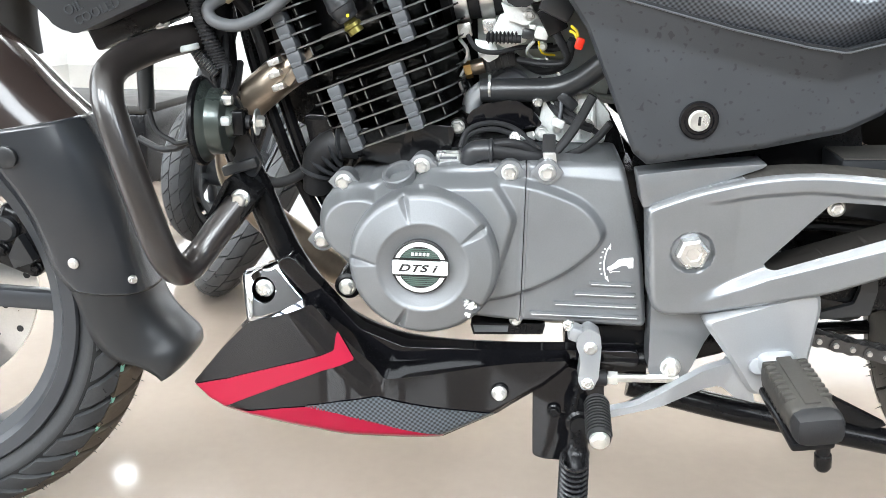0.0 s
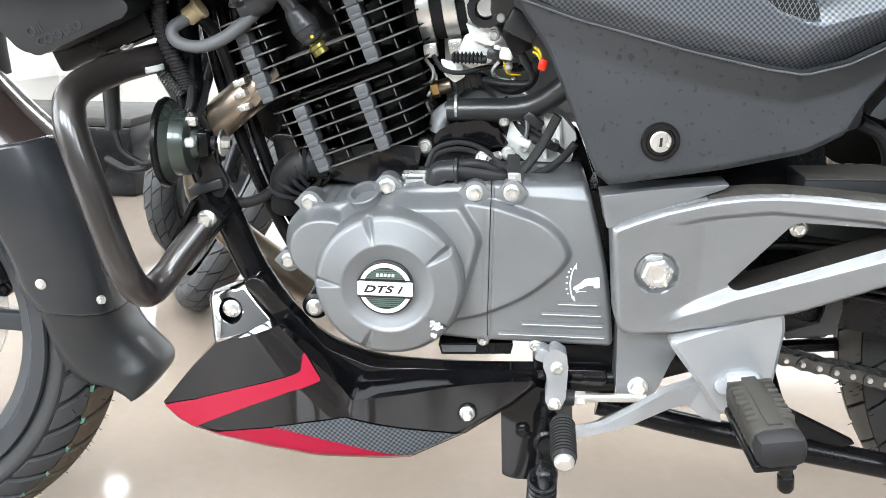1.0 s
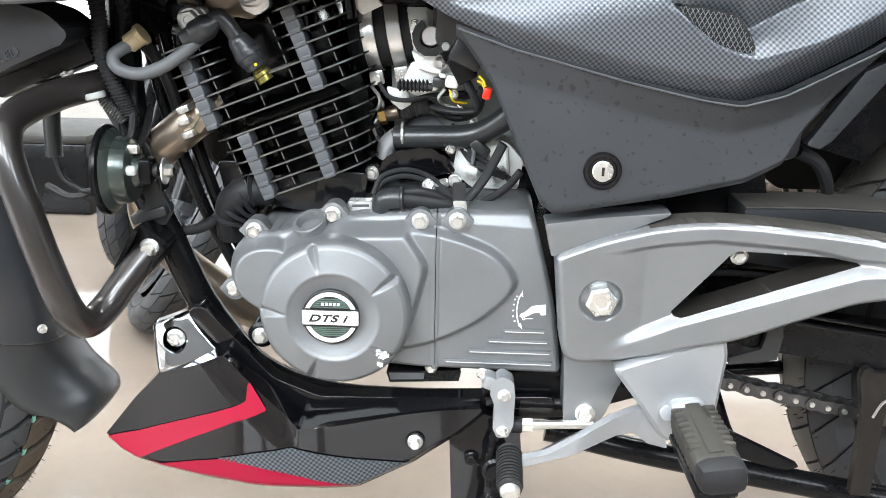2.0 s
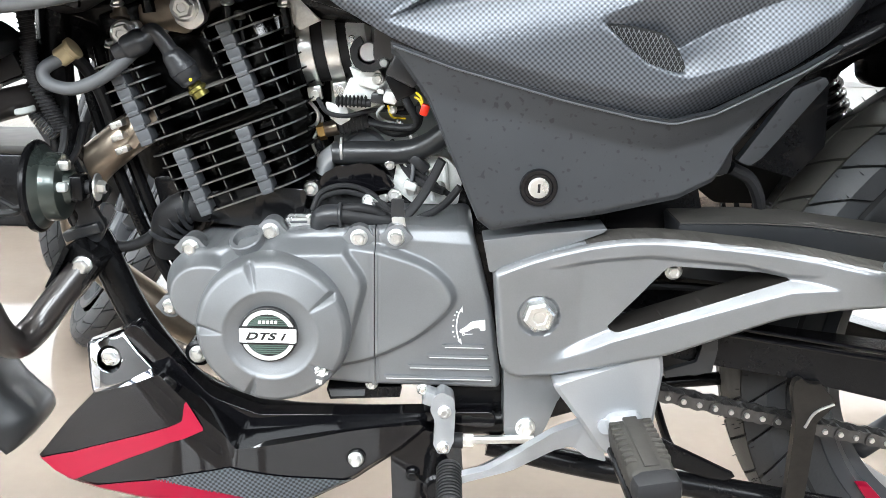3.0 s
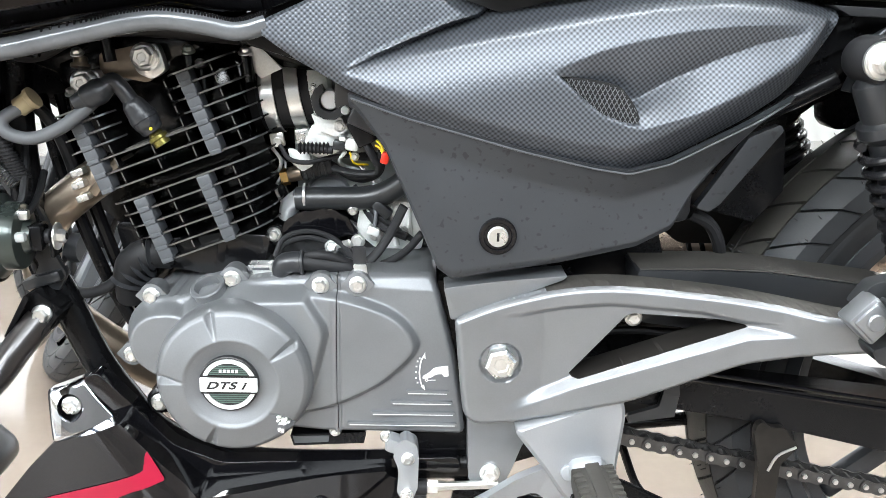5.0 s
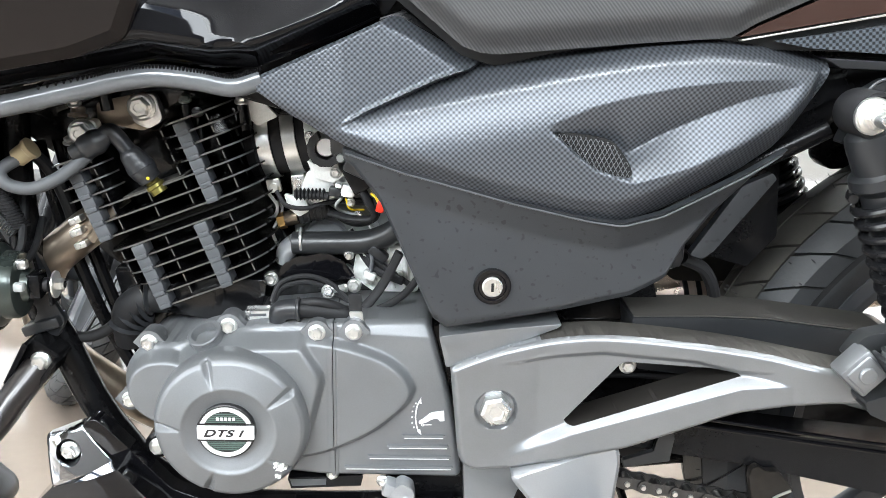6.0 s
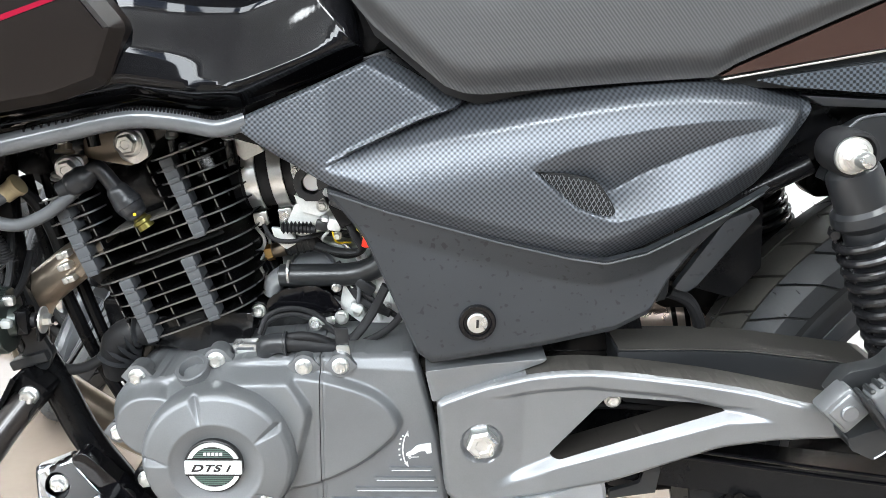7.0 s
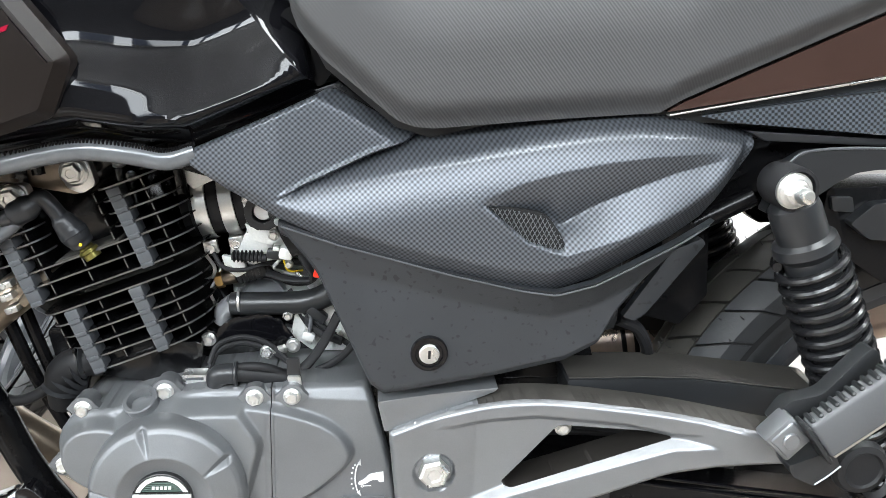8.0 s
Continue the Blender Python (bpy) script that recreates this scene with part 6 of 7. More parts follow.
for a, b, c, r, mat in (((0.108, 0.010, 0.500), (0.124, -0.006, 0.486), (0.150, -0.016, 0.478), 0.0040, RUBBER), ((0.098, 0.012, 0.520), (0.118, 0.0, 0.498), (0.160, -0.010, 0.470), 0.0028, RUBBER), ((0.104, 0.014, 0.540), (0.128, 0.004, 0.512), (0.140, -0.004, 0.470), 0.0022, ZINC), ((0.090, 0.020, 0.552), (0.108, 0.012, 0.548), (0.130, -0.010, 0.556), 0.0034, RUBBER), ((0.112, 0.0, 0.515), (0.120, -0.008, 0.500), (0.118, -0.012, 0.478), 0.0020, DAMPER)):
    part("wire", tube([a, b, c], r, 8), mat, bike)
part("wire_joint", block((0.020, 0.012, 0.010), pose(0.126, -0.004, 0.502, 0, 40, 0), 0.002), MATTE_BLACK, bike)
part("wire_joint", block((0.012, 0.010, 0.008), pose(0.118, -0.010, 0.482, 0, 20, 0), 0.0015), CAST, bike)
# Added slab that darkens the view through below the tank's front.
part("frame_head", slab(rounded([(-0.340, 0.770), (-0.10, 0.770), (-0.10, 0.575), (-0.185, 0.575), (-0.235, 0.610), (-0.340, 0.665)], 0.01), 0.055, 0.09, 0.004), BLACK_METAL, bike)
# Filler added to close the bright gap between tank and seat nose.
part("tank_rest", slab([(0.085, 0.800), (0.170, 0.800), (0.170, 0.690), (0.095, 0.690)], -0.055, 0.06, 0.003), BLACK_METAL, bike)
rear_case = part("rear_case", slab(rounded([(0.104, 0.500), (0.128, 0.509), (0.152, 0.506), (0.168, 0.488), (0.164, 0.460), (0.120, 0.460), (0.100, 0.476)], 0.004), 0.006, 0.05, 0.003), CAST, bike, "bare cast aluminium rear crankcase")
for x0, z0, x1, z1 in ((0.112, 0.502, 0.124, 0.464), (0.132, 0.506, 0.140, 0.464), (0.150, 0.502, 0.154, 0.464)):
    part("cast_rib", tube([(x0, 0.004, z0), (x1, 0.004, z1)], 0.0030, 8), CAST, rear_case)
for x, y, z, r in ((0.098, -0.004, 0.500, 0.0050), (0.118, -0.002, 0.474, 0.0046), (0.146, -0.002, 0.480, 0.0050), (0.060, 0.014, 0.556, 0.0045), (0.044, 0.010, 0.543, 0.0042), (0.100, -0.006, 0.552, 0.0045)):
    bolt(bike, x, y, z, r, 0.006, turn=20)
part("cable_bracket", slab(rounded([(0.036, 0.556), (0.056, 0.552), (0.060, 0.540), (0.050, 0.534), (0.040, 0.542)], 0.002), 0.006, 0.012, 0.001), CAST, bike)
# Dark block added behind the engine so no background shows through.
part("far_frame", block((0.20, 0.03, 0.20), pose(0.0, 0.135, 0.52, 0, -20, 0), 0.01), BLACK_METAL, bike)
# Black slab added to fill the gap from tank to side panel.
part("tank_gusset", slab([(-0.02, 0.665), (0.150, 0.728), (0.200, 0.695), (0.240, 0.690), (0.240, 0.640), (0.07, 0.640)], -0.078, 0.02, 0.002), BLACK_METAL, bike)
# Added dark backing for the gap under the lower panel.
part("panel_stay", slab([(0.190, 0.445), (0.300, 0.450), (0.390, 0.455), (0.380, 0.492), (0.360, 0.512), (0.190, 0.500)], -0.040, -0.01, 0.002), BLACK_METAL, bike)
# Plate added behind the hanger's opening to make it look dark inside.
part("frame_gusset", slab([(0.275, 0.345), (0.350, 0.352), (0.460, 0.400), (0.460, 0.456), (0.300, 0.456)], -0.036, -0.01, 0.002), BLACK_METAL, bike)
part("frame_foot", slab(rounded([(0.135, 0.286), (0.300, 0.305), (0.290, 0.268), (0.225, 0.246), (0.180, 0.250), (0.135, 0.258)], 0.004), -0.046, -0.01, 0.003), BLACK_METAL, bike)
part("rear_subframe", slab(rounded([(0.420, 0.700), (0.548, 0.694), (0.535, 0.664), (0.515, 0.640), (0.470, 0.604), (0.430, 0.600)], 0.004), -0.062, -0.03, 0.003), BLACK_METAL, bike)
part("subframe_tube", tube([(0.430, -0.070, 0.598), (0.470, -0.075, 0.620), (0.505, -0.080, 0.640)], 0.009, 12), BLACK_METAL, bike)

# -- tank --
TANK_LOW = [(-0.36, 0.640), (-0.20, 0.652), (-0.103, 0.672), (-0.040, 0.685), (0.007, 0.680), (0.039, 0.682), (0.10, 0.706), (0.150, 0.730)]


def tank_depth(x, z):
    up = z - ramp(x, TANK_LOW)
    out = 0.036 * ease(up, 0.0, 0.022) - 0.34 * max(0.0, up - 0.020) * (1 - ease(up, 0.05, 0.10)) - 0.028 * ease(up, 0.04, 0.10) - 0.05 * ease(up, 0.12, 0.30)
    out += 0.014 * (1 - ease(x, -0.10, 0.06)) * ease(up, 0.0, 0.05)
    out -= 0.020 * ease(x, 0.02, 0.16) + 0.014 * ease(x, -0.01, 0.05) * (1 - ease(x, 0.06, 0.12)) * ease(up, 0.01, 0.05) * (1 - ease(up, 0.07, 0.13))
    return -0.105 - out


tank = part("fuel_tank", closed_body(spaced(-0.36, 0.131, 110), lambda x: ramp(x, TANK_LOW), lambda x: ramp(x, [(-0.36, 0.92), (0.0, 0.90), (0.06, 0.805), (0.080, 0.782), (0.124, 0.736), (0.131, 0.728)]), tank_depth, 50, 0.05), TANK_BLACK, bike, "gloss black fuel tank", sharp=60)
seam = [(-0.36, -0.112, 0.634), (-0.20, -0.112, 0.644), (-0.103, -0.112, 0.664), (-0.070, -0.112, 0.672), (-0.040, -0.112, 0.676), (-0.007, -0.110, 0.673), (0.018, -0.108, 0.669), (0.040, -0.106, 0.675)]
part("seam_flange", tube([(x, y, z - 0.002) for x, y, z in seam], 0.0088, 14), SEAM_REFLECTION, tank, "rolled tank seam greyed for its reflection")
for k, at in enumerate(curve(seam, 12)[20:]):
    part("seam_weld", block((0.0016, 0.005, 0.0036), Matrix.Translation(at + Vector((0, -0.0040, 0.0056))), 0.0005, 1), BLACK_METAL, tank)
wing_line = rounded([(-0.34, 0.640), (-0.086, 0.689), (-0.049, 0.703), (-0.032, 0.744), (-0.064, 0.785), (-0.120, 0.86), (-0.34, 0.86)], 0.006)
wing = part("tank_wing", stepped([(wing_line, -0.135), (wing_line, -0.150), (grown(wing_line, -0.008), -0.160), (grown(wing_line, -0.012), -0.1612)]), WING_BLACK, bike, "satin black tank side wing with a red pinstripe")
other_side(wing)
part("pinstripe", slab([(-0.140, 0.7365), (-0.070, 0.7625), (-0.068, 0.7665), (-0.138, 0.7415)], -0.1618, -0.159, 0), RED, wing)
bolt(tank, -0.115, -0.112, 0.690, 0.006, 0.004, BLACK_METAL)
part("tank_rear_bracket", slab(rounded([(0.098, 0.770), (0.112, 0.785), (0.150, 0.740), (0.134, 0.722)], 0.006), -0.080, -0.06, 0.003), BLACK_METAL, tank)

# -- seat --
SEAT_LOW = [(0.110, 0.802), (0.1135, 0.785), (0.118, 0.772), (0.127, 0.760), (0.140, 0.746), (0.196, 0.701), (0.210, 0.6965), (0.224, 0.6955), (0.331, 0.706), (0.405, 0.712), (0.424, 0.7235), (0.584, 0.798), (0.66, 0.83)]


def seat_depth(x, z):
    up = z - ramp(x, SEAT_LOW)
    return -0.108 - 0.013 * ease(up, 0.0, 0.022) + 0.050 * ease(up, 0.06, 0.24) + 0.016 * (1 - ease(x, 0.105, 0.125))


part("seat", closed_body(spaced(0.110, 0.66, 110), lambda x: ramp(x, SEAT_LOW), lambda x: max(0.87, ramp(x, SEAT_LOW) + 0.08), seat_depth, 50, 0.015), SEAT_VINYL, bike, "grey ribbed vinyl seat", sharp=70)
# Dark filler added to make the black gap below the seat edge.
part("seat_base", slab([(0.105, 0.80), (0.140, 0.738), (0.196, 0.693), (0.224, 0.685), (0.405, 0.702), (0.424, 0.713), (0.66, 0.82), (0.66, 0.86), (0.14, 0.86)], -0.086, 0.05, 0), MATTE_BLACK, bike)

# -- tail panel --
tail = part("tail_panel", slab(rounded([(0.412, 0.7125), (0.60, 0.7480), (0.70, 0.765), (0.70, 0.848), (0.582, 0.793), (0.424, 0.7200)], 0.002), -0.106, -0.05, 0.002), BROWN_GLOSS, bike, "gloss dark brown tail panel")
other_side(tail)
part("bright_strip", slab([(0.4135, 0.7095), (0.60, 0.7455), (0.70, 0.762), (0.70, 0.7640), (0.60, 0.7475), (0.4135, 0.7108)], -0.108, -0.10, 0.0004), STEEL, tail)
part("weave_panel", slab([(0.445, 0.7102), (0.592, 0.7346), (0.70, 0.752), (0.70, 0.692), (0.598, 0.6980), (0.468, 0.7066)], -0.1065, -0.06, 0.001), CARBON_FINE, tail, "carbon patterned strip")
part("tail_underside", slab([(0.484, 0.698), (0.60, 0.694), (0.70, 0.692), (0.70, 0.686), (0.60, 0.688), (0.50, 0.690)], -0.098, 0.05, 0.001), MATTE_BLACK, tail)
# Dark slab added to hide the backdrop between seat and tail.
part("tail_core", slab([(0.380, 0.716), (0.430, 0.7035), (0.700, 0.700), (0.700, 0.845), (0.585, 0.795), (0.430, 0.722)], -0.094, 0.06, 0), MATTE_BLACK, tail)
stay = part("grab_stay", slab(rounded([(0.5193, 0.6727), (0.5348, 0.6824), (0.5828, 0.6862), (0.70, 0.6860), (0.70, 0.6720), (0.5958, 0.6689), (0.5791, 0.6658), (0.5633, 0.6569), (0.5458, 0.6436), (0.5277, 0.6336), (0.505, 0.630)], 0.003), -0.105, -0.090, 0.002), MATTE_BLACK, bike, "black rear frame stay")
# A grey tube paints the bright upper edge of the black stay.
part("stay_edge", tube([(0.520, -0.1055, 0.6740), (0.535, -0.1055, 0.6832), (0.583, -0.1055, 0.6870), (0.70, -0.1055, 0.6868)], 0.0013, 6), DAMPER, stay)
# Added slab that darkens the gap between tail and rear stay.
part("seat_rail", slab(rounded([(0.470, 0.640), (0.520, 0.668), (0.560, 0.676), (0.70, 0.680), (0.70, 0.715), (0.470, 0.715)], 0.003), -0.070, -0.045, 0.003), BLACK_METAL, bike)
part("under_tail", slab(rounded([(0.5735, 0.6460), (0.70, 0.6530), (0.70, 0.56), (0.64, 0.56), (0.60, 0.585), (0.573, 0.602)], 0.006), -0.075, -0.02, 0.004), BLACK_METAL, bike)
part("reflector_shell", slab(rounded([(0.592, 0.618), (0.612, 0.636), (0.70, 0.645), (0.70, 0.600), (0.612, 0.604)], 0.004), -0.088, -0.07, 0.004), MATTE_BLACK, bike)
part("far_tail_rail", slab(rounded([(0.5000, 0.6600), (0.5367, 0.5754), (0.5717, 0.6040), (0.5797, 0.6013), (0.5827, 0.5836), (0.5918, 0.5751), (0.6235, 0.5771), (0.6600, 0.5821), (0.6600, 0.6600)], 0.004), 0.085, 0.115, 0.003), BLACK_METAL, bike)
part("under_badge", slab(rounded([(0.5759, 0.6398), (0.5956, 0.6401), (0.599, 0.6263), (0.5796, 0.627)], 0.003), -0.0790, -0.07, 0.0015), MATTE_BLACK, bike)

# -- rear shock absorbers --
SHOCK = pose(0.511, -0.125, 0.658, 0, 0, 0) @ pose(0, 0, 0, 0, 180 - 25, 0)


def shock(m, parent):
    top = part("shock_absorber", turned([(0, 0.010), (0.014, 0.010), (0.0200, 0.016), (0.0212, 0.022), (0.0212, 0.046), (0.0260, 0.049), (0.0270, 0.057), (0.0250, 0.060), (0.0215, 0.064), (0.0215, 0.310), (0, 0.310)], m, 32), MATTE_BLACK, parent, "black coil spring shock absorber")
    coil = [m @ Vector((0.0275 * math.cos(a), 0.0275 * math.sin(a), 0.063 + 0.0122 * a / (2 * math.pi))) for a in (2 * math.pi * k / 20 for k in range(20 * 18 + 10))]
    part("spring", along(bmesh.new(), coil, 0.0039, 10), SPRING_BLACK, top)
    part("eye", turned([(0, -0.018), (0.0175, -0.018), (0.0185, -0.014), (0.0185, 0.014), (0.0175, 0.018), (0.0150, 0.018), (0.0140, 0.015), (0, 0.015)], m @ pose(0, 0, 0, 90, 0, 0) @ pose(0, 0, 0), 30), RUBBER, top)
    part("lower_seat", turned([(0, 0.292), (0.028, 0.292), (0.028, 0.300), (0.018, 0.31), (0, 0.31)], m, 28), BLACK_METAL, top)
    return top


left_shock = shock(SHOCK, bike)
part("washer", turned([(0, 0.0), (0.0145, 0.0), (0.0145, 0.003), (0, 0.003)], facing(0.507, -0.143, 0.658), 28), ZINC, left_shock)
bolt(left_shock, 0.507, -0.146, 0.658, 0.0130, 0.010, flange=True, turn=8)
part("stud_end", turned([(0.0065, 0.0), (0.0065, 0.009), (0.005, 0.012), (0, 0.013)], facing(0.508, -0.155, 0.657), 18), ZINC, left_shock)
shock(pose(0.516, 0.135, 0.640, 0, 0, 0) @ pose(0, 0, 0, 0, 180 - 25, 0), bike)

# -- rear wheel, mudguard strut, swingarm, chain --
REAR = pose(0.767, 0.025, 0.321, 0, 0, 0)
rear_tyre = tyre("rear_tyre", REAR, 0.320, 0.064, 0.238, bike, 44, ROAD_TYRE, "wide rear tyre with block tread")
rear_rim = rim_of(REAR, 0.230, 0.044, bike, 6)
part("rim_stripe", slab(rounded([(0.5892, 0.1783), (0.6031, 0.1772), (0.6199, 0.1604), (0.6031, 0.1601)], 0.001), -0.0305, -0.02, 0.0005), RED, rear_rim)
part("mudguard_strut", slab(rounded([(0.4030, 0.5251), (0.4425, 0.5876), (0.4680, 0.5990), (0.4715, 0.5940), (0.4233, 0.5281), (0.4141, 0.5214)], 0.002), -0.072, -0.062, 0.001), PANEL_GREY, bike)
part("far_cover", slab(rounded([(0.40, 0.480), (0.445, 0.446), (0.515, 0.446), (0.545, 0.500), (0.535, 0.560), (0.520, 0.700), (0.38, 0.700)], 0.006), 0.097, 0.125, 0.004), BROWN_AND_SHADE, bike, "dusty dark brown far side mudguard")
part("inner_fender", slab(rounded([(0.38, 0.54), (0.410, 0.520), (0.470, 0.504), (0.494, 0.534), (0.490, 0.575), (0.480, 0.70), (0.38, 0.70)], 0.003), -0.035, 0.07, 0.004), BLACK_METAL, bike, "black inner rear mudguard")
part("wire", tube([(0.405, -0.05, 0.515), (0.425, -0.045, 0.505), (0.437, -0.04, 0.488), (0.445, -0.03, 0.47)], 0.006, 10), RUBBER, bike)
part("swingarm", slab(rounded([(0.240, 0.405), (0.400, 0.370), (0.615, 0.346), (0.830, 0.318), (0.830, 0.258), (0.594, 0.300), (0.4624, 0.3297), (0.398, 0.3390), (0.240, 0.365)], 0.006), -0.088, -0.046, 0.006, 3), BLACK_METAL, bike, "black box section swingarm")
part("swingarm", slab(rounded([(0.240, 0.405), (0.400, 0.370), (0.600, 0.318), (0.700, 0.290), (0.830, 0.285), (0.830, 0.245), (0.680, 0.255), (0.594, 0.275), (0.4624, 0.3297), (0.398, 0.3390), (0.240, 0.365)], 0.006), 0.088, 0.125, 0.006, 3), BLACK_METAL, bike)
part("battery_tray", slab(rounded([(0.3560, 0.3338), (0.3690, 0.3038), (0.4043, 0.3017), (0.4162, 0.3060), (0.4162, 0.3612), (0.3827, 0.3518)], 0.003), -0.034, 0.02, 0.002), MATTE_BLACK, bike)
part("stand_tube", tube([(0.370, 0.03, 0.2600), (0.4557, 0.03, 0.2692), (0.520, 0.03, 0.275)], 0.0075, 12), BLACK_METAL, bike)
part("stand_strut", tube([(0.372, 0.0, 0.262), (0.3764, 0.0, 0.2552), (0.3936, 0.0, 0.2118), (0.4066, 0.0, 0.1922)], 0.0045, 10), BLACK_METAL, bike)
# Two thin gloss tubes added to draw the swingarm's highlight lines.
for top in (0.0, 0.008):
    part("arm_bead", tube([(0.380, -0.0885, 0.3815 - top), (0.584, -0.0885, 0.3515 - top), (0.830, -0.0885, 0.3185 - top)], 0.0020, 8), GLOSS_BLACK, bike)
part("chain_guard", slab(rounded([(0.352, 0.4725), (0.420, 0.4735), (0.470, 0.4720), (0.586, 0.4585), (0.600, 0.456), (0.606, 0.425), (0.700, 0.405), (0.700, 0.385), (0.36, 0.425)], 0.003), -0.092, -0.030, 0.003), MATTE_BLACK, bike, "dusty black plastic chain guard")
part("guard_dust", slab([(0.354, 0.4727), (0.420, 0.4740), (0.470, 0.4725), (0.586, 0.4590), (0.586, 0.4600), (0.470, 0.4735), (0.420, 0.4750), (0.354, 0.4737)], -0.089, -0.034, 0), DUST, bike)
part("brake_switch_box", block((0.052, 0.03, 0.040), pose(0.362, -0.060, 0.362, 0, 12, 0), 0.003), BLACK_METAL, bike)
part("switch_bracket", slab(rounded([(0.3841, 0.3850), (0.3957, 0.3850), (0.3994, 0.3577), (0.3967, 0.3351), (0.3547, 0.3287), (0.3540, 0.3355), (0.3816, 0.3450), (0.3844, 0.3574)], 0.0015), -0.096, -0.090, 0.001), DARK_HOSE, bike)
bolt(bike, 0.346, -0.112, 0.4370, 0.0075, 0.006)
part("brake_rod", tube([(0.29, -0.09, 0.40), (0.315, -0.085, 0.417), (0.332, -0.08, 0.45)], 0.003, 8), BLACK_METAL, bike)
for z in (0.402, 0.414, 0.426):
    part("cable", tube([(0.285, -0.055, z - 0.02), (0.34, -0.055, z), (0.43, -0.055, z - 0.002)], 0.004, 8), RUBBER, bike)
link_shape = rounded([(-0.0135, 0.0), (-0.0110, 0.0062), (-0.0050, 0.0066), (0, 0.0050), (0.0050, 0.0066), (0.0110, 0.0062), (0.0135, 0.0), (0.0110, -0.0062), (0.0050, -0.0066), (0, -0.0050), (-0.0050, -0.0066), (-0.0110, -0.0062)], 0.003, 2)


def link_mesh(outer):
    bm = bmesh.new()
    for y in ((-0.0095, -0.0078), (0.0078, 0.0095)) if outer else ((-0.0074, -0.0058), (0.0058, 0.0074)):
        slab(link_shape, y[0], y[1], 0, 1, (), bm)
    plates = len(bm.faces)
    if outer:
        for x in (-0.0079, 0.0079):
            turned([(0, 0.0118), (0.0024, 0.0118), (0.0027, 0.0108), (0.0027, -0.0118), (0, -0.0118)], pose(x, 0, 0, 90, 0, 0), 10, bm)
    else:
        for x in (-0.0079, 0.0079):
            turned([(0.0050, -0.0058), (0.0050, 0.0058)], pose(x, 0, 0, 90, 0, 0), 10, bm)
    data = mesh_of("link", bm, CHAIN_STEEL)
    data.materials.append(STEEL)
    for k, f in enumerate(data.polygons):
        f.material_index = 1 if outer and k >= plates else 0
    return data


CHAIN_STEEL = material("oily chain steel", (0.075, 0.073, 0.072), 0.35, 0.85, grain=0.4, size=300, bump=0.2, stain=0.4, stain_size=60)
chain = part("chain", tube([(0.28, -0.060, 0.314), (0.285, -0.060, 0.313)], 0.004, 8), CHAIN_STEEL, bike, "oily steel drive chain")
outer_link, inner_link = link_mesh(True), link_mesh(False)
for k in range(28):
    ob = new("link", inner_link if k % 2 else outer_link)
    ob.parent = chain
    x = 0.297 + 0.01555 * k
    ob.matrix_local = pose(x, -0.062, 0.2965 - 0.222 * (x - 0.365) + 0.10 * (x - 0.365) ** 2, 0, 12.0, 0)
guide = part("chain_guide", slab(rounded([(0.4719, 0.3200), (0.4735, 0.3290), (0.4789, 0.3320), (0.4850, 0.3270), (0.4900, 0.3262), (0.4985, 0.3266), (0.5150, 0.3070), (0.5000, 0.2880), (0.5005, 0.200), (0.482, 0.200), (0.480, 0.285)], 0.003), -0.098, -0.090, 0.002), WORN_STEEL, bike, "worn black chain guide bracket")
part("bright_edge", tube([(0.4886, -0.099, 0.2828), (0.4960, -0.099, 0.2985), (0.5120, -0.099, 0.3075)], 0.0013, 8), STEEL, guide)

# -- stands --
part("centre_stand", tube([(0.20, -0.045, 0.228), (0.300, -0.055, 0.211), (0.450, -0.065, 0.190), (0.60, -0.07, 0.168)], 0.0125, 16), BLACK_METAL, bike, "folded black centre stand")
part("stand_tang", slab(rounded([(0.352, 0.245), (0.362, 0.250), (0.445, 0.210), (0.430, 0.203), (0.372, 0.222)], 0.003), -0.068, -0.060, 0.001), BLACK_METAL, bike)
part("stand_link", tube([(0.330, -0.07, 0.305), (0.345, -0.068, 0.262), (0.360, -0.064, 0.215)], 0.005, 10), BLACK_METAL, bike)
bracket = part("side_stand_bracket", slab(rounded([(0.105, 0.232), (0.108, 0.160), (0.122, 0.156), (0.146, 0.156), (0.155, 0.190), (0.176, 0.205), (0.172, 0.250), (0.130, 0.262)], 0.005), -0.078, -0.045, 0.006, 3), GLOSS_BLACK, bike, "gloss black side stand bracket")
bolt(bracket, 0.1265, -0.080, 0.2125, 0.007, 0.005, BLACK_METAL)
leg = part("side_stand", tube([(0.150, -0.098, 0.215), (0.149, -0.105, 0.185), (0.146, -0.128, 0.140), (0.140, -0.190, -0.010)], [0.010] * 8 + [0.0125] * 17, 16), BLACK_METAL, bike, "black side stand leg, folded down")
part("pivot", turned([(0.0135, -0.02), (0.0135, 0.004), (0.011, 0.006), (0.009, 0.006), (0.009, 0.009), (0, 0.009)], facing(0.150, -0.100, 0.214), 18), BLACK_METAL, leg)
part("spring_post", turned([(0.0052, -0.03), (0.0052, 0.006), (0, 0.007)], facing(0.1475, -0.090, 0.246), 14), BLACK_METAL, leg)
part("strap", tube([(0.147, -0.094, 0.246), (0.1435, -0.100, 0.225), (0.1440, -0.108, 0.200)], 0.0035, 8), BLACK_METAL, leg)
coil = [Vector((0.146, -0.117, 0.186)).lerp(Vector((0.1450, -0.136, 0.150)), t / 160) + Vector((0.0125 * math.cos(t * 0.35), 0.0125 * math.sin(t * 0.35), 0.004 * math.sin(t * 0.35))) for t in range(161)]
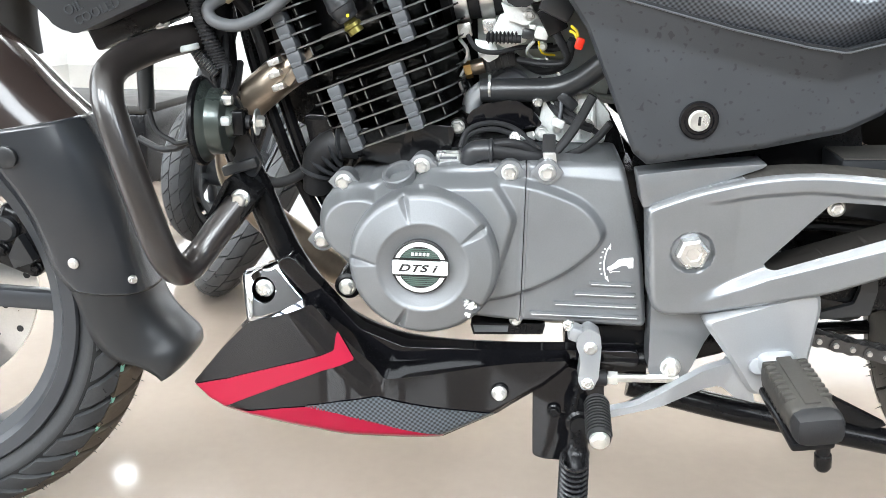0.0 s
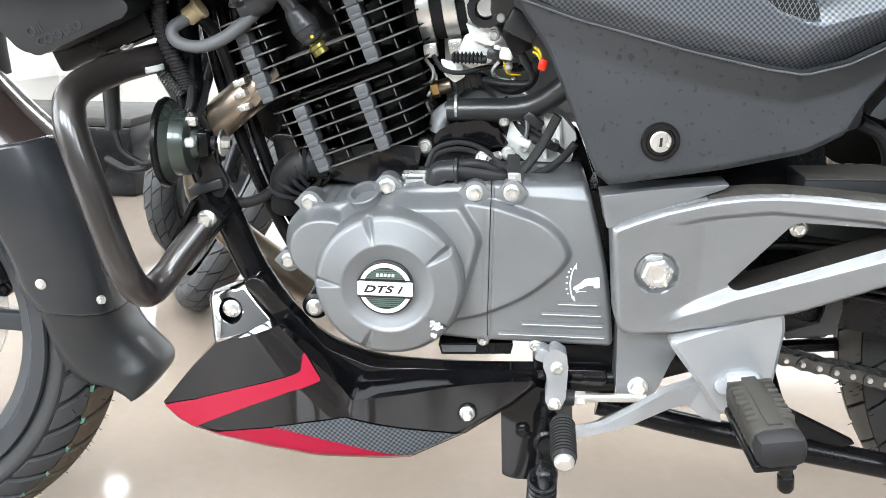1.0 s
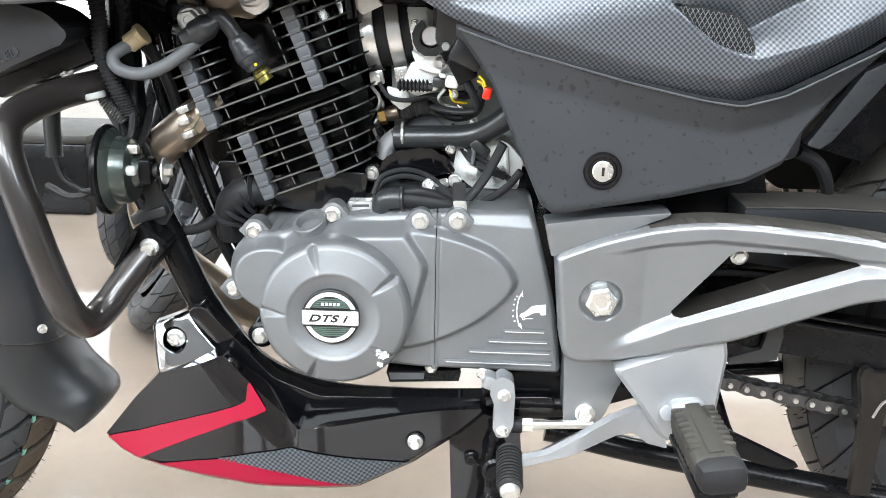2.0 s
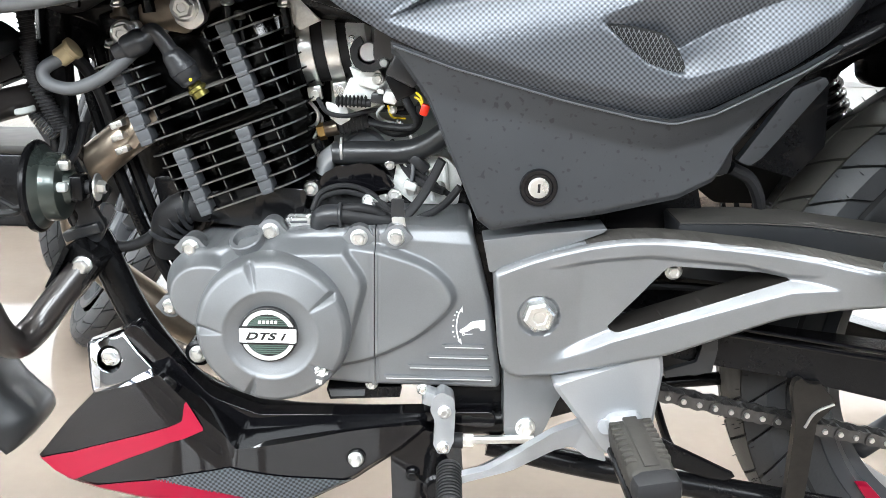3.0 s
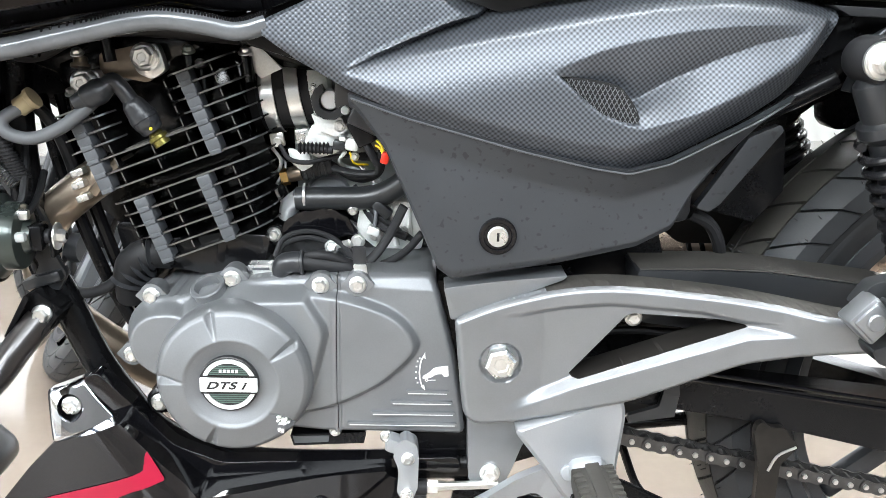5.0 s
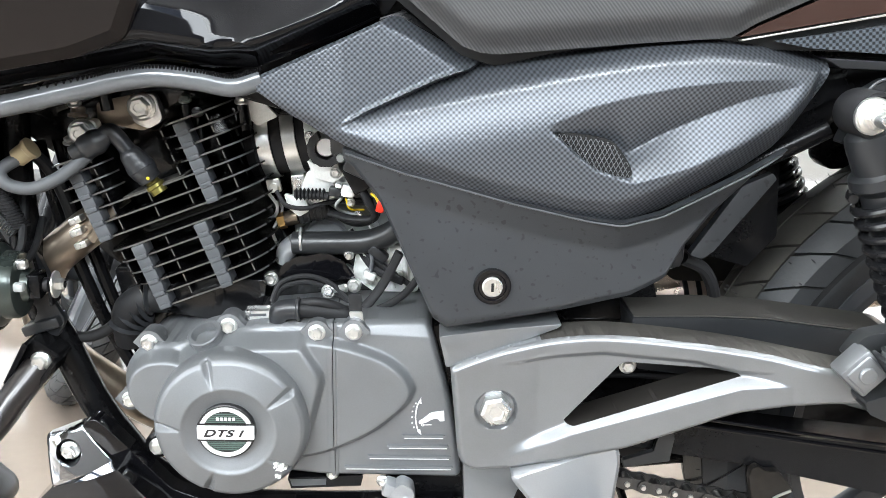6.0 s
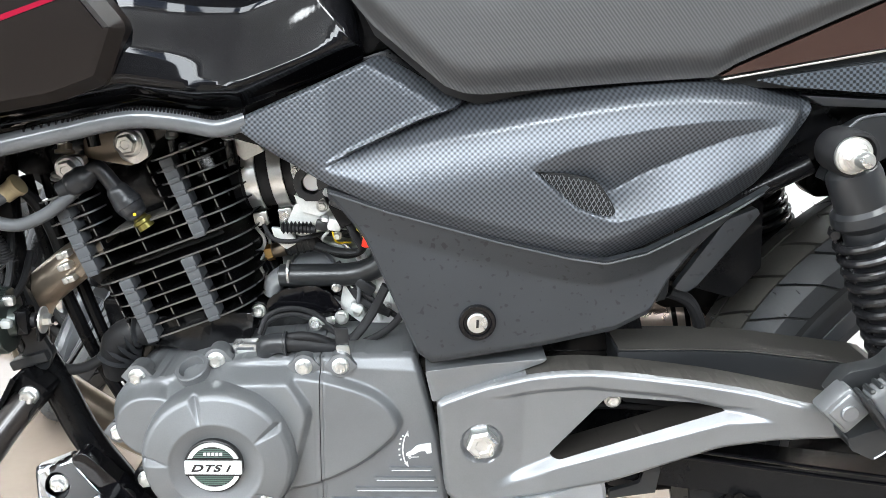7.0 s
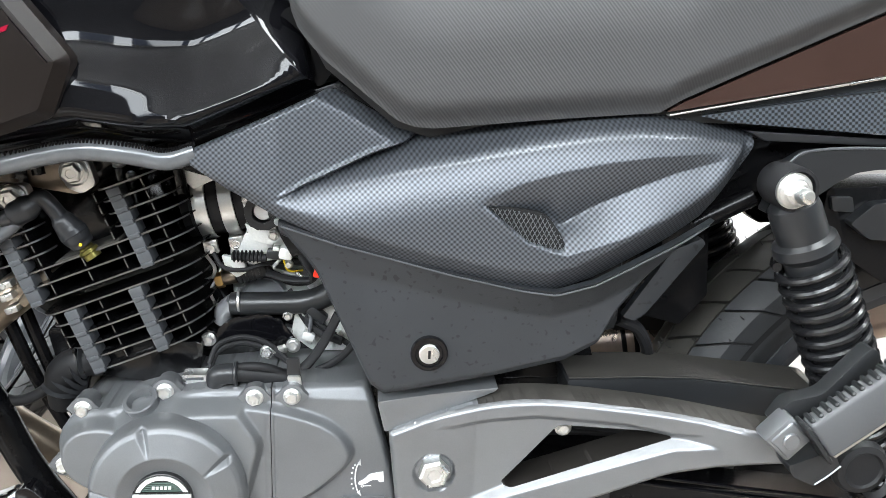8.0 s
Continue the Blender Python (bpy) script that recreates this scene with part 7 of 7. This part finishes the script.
part("spring", along(bmesh.new(), coil, 0.0019, 6), SPRING_BLACK, leg)
part("foot", block((0.05, 0.035, 0.012), pose(0.138, -0.197, -0.010, -3.5, 0, 10), 0.004), BLACK_METAL, leg)

# -- pillion footrest, folded up --
holder = part("pillion_bracket", block((0.029, 0.022, 0.029), pose(0.5100, -0.180, 0.4662, 0, 42, 0), 0.003, 2), HANGER_GREY, bike, "grey pillion footrest bracket")
part("raised_pad", block((0.023, 0.004, 0.023), pose(0.5100, -0.1915, 0.4662, 0, 42, 0), 0.002, 2), HANGER_GREY, holder)
part("rivet", turned([(0.0070, 0), (0.0070, 0.002), (0.0060, 0.003), (0, 0.003)], facing(0.5097, -0.193, 0.4664), 24), HANGER_GREY, holder)
part("lower_jaw", slab(rounded([(0.5130, 0.4420), (0.5493, 0.4560), (0.5571, 0.4400), (0.5371, 0.4237), (0.5187, 0.4320)], 0.004), -0.190, -0.165, 0.003, 2), DARK_HOSE, holder)
part("jaw_edge", tube([(0.5371, -0.1905, 0.4255), (0.5470, -0.1905, 0.4330), (0.5565, -0.1905, 0.4420)], 0.0007, 6), SILVER, holder)
part("rear_web", slab(rounded([(0.500, 0.472), (0.512, 0.492), (0.540, 0.498), (0.575, 0.540), (0.585, 0.530), (0.545, 0.470)], 0.006), -0.176, -0.160, 0.003, 2), DARK_HOSE, holder)
PEG_TURN = -38
FOLD = pose(0.5620, -0.196, 0.4965, 0, PEG_TURN, 0)
pillion = part("pillion_peg", block((0.110, 0.018, 0.036), FOLD @ pose(0.012, 0, 0), 0.004, 3), HOSE, bike, "grey rubber pillion peg folded up")
for k in range(15):
    part("tooth", block((0.0042, 0.015, 0.004), FOLD @ pose(-0.038 + 0.0074 * k, 0.001, 0.0185), 0.0014, 1), DARK_HOSE, pillion)
part("end_plate", block((0.004, 0.022, 0.040), FOLD @ pose(-0.045, 0, 0), 0.0015), DARK_HOSE, pillion)
part("edge_rail", block((0.104, 0.004, 0.003), FOLD @ pose(0.012, -0.004, -0.0195), 0.001), STEEL, pillion)
boot_ring = part("axle_boot", turned([(0, 0.0), (0.024, 0.0), (0.025, 0.006), (0.022, 0.012), (0.017, 0.014), (0.015, 0.012), (0, 0.012)], facing(0.5954, -0.150, 0.4212), 30), RUBBER, bike)
for k in range(4):
    part("boot_fold", turned([(0.010, -0.004), (0.0150, 0.0), (0.010, 0.004)], pose(0.612 + 0.008 * k, -0.160, 0.406 - 0.007 * k, 0, 130, 0), 20), RUBBER, boot_ring)

# -- silencer on the far side --
MUFFLER = pose(0.36, 0.185, 0.385, 0, 90 - 9, 0)
muffler = part("silencer", turned([(0, 0.0), (0.022, 0.0), (0.030, 0.02), (0.046, 0.06), (0.050, 0.10), (0.050, 0.52), (0.046, 0.55), (0, 0.55)], MUFFLER, 40), MUFFLER_STEEL, bike, "bright steel silencer")
for hgt in (0.115, 0.130):
    part("band", turned([(0.0500, hgt), (0.0520, hgt + 0.001), (0.0520, hgt + 0.005), (0.0500, hgt + 0.006)], MUFFLER, 40), BLACK_METAL, muffler)


# ---- motorcycles parked behind ----
def parked(x, y, turn, lean, label, r=0.297, steer=0, tilt=0):
    m = pose(x, y, 0.0, 0, 0, turn) @ pose(0, 0, 0, lean, 0, 0)
    far = thing("motorcycle", label, "motorcycle", m, "parked motorcycles behind")
    wheel = pose(0, 0, 0, -lean, 0, 0) @ pose(0, 0, 0, 0, 0, steer) @ pose(0, 0, 0, tilt, 0, 0) @ pose(0, 0, r)
    tyre("front_tyre", wheel, r, 0.038, r - 0.066, far, 30, TYRE, "worn dusty front tyre")
    rim_of(wheel, r - 0.083, 0.034, far, 6)
    for side in (-0.085, 0.085):
        part("fork_leg", tube([(0.02, side, r), (0.14, side, r + 0.32), (0.22, side, 0.85)], 0.022, 14), BLACK_METAL, far)
    part("engine_block", block((0.36, 0.26, 0.30), pose(0.62, 0, 0.42), 0.04, 3), FIN_BLACK, far)
    part("fuel_tank", block((0.52, 0.26, 0.24), pose(0.55, 0, 0.86), 0.08, 4), GLOSS_BLACK, far)
    part("belly_pan", block((0.40, 0.20, 0.10), pose(0.58, 0, 0.22), 0.03, 3), MATTE_BLACK, far)
    part("seat", block((0.60, 0.24, 0.10), pose(1.02, 0, 0.80), 0.04, 3), RUBBER, far)
    part("rear_tyre", turned([(0.222, -0.045), (0.26, -0.055), (0.30, -0.04), (0.312, 0.0), (0.30, 0.04), (0.26, 0.055), (0.222, 0.045)], pose(1.32, 0, 0.311, 90, 0, 0), 48, closed=True), TYRE, far)
    part("tail", block((0.40, 0.14, 0.10), pose(1.38, 0, 0.88, 0, -12, 0), 0.03, 3), GLOSS_BLACK, far)
    return far


parked(-0.605, 0.88, 66, 8, "dark motorcycle parked behind with its front wheel turned", 0.297, 45, 30)
parked(-0.715, 1.24, 74, 8, "small wheeled dark scooter parked behind", 0.190, 6, 3)

# ---- low box on the floor behind ----
crate = thing("storage_box", "low dark grey box standing on the floor behind", "box", pose(-1.62, 2.15, 0.0))
part("body", block((0.90, 0.50, 0.24), pose(0, 0, 0.12), 0.008), BLACK_METAL, crate)
part("lid", block((0.92, 0.52, 0.03), pose(0, 0, 0.255), 0.008), BROWN_AND_SHADE, crate)
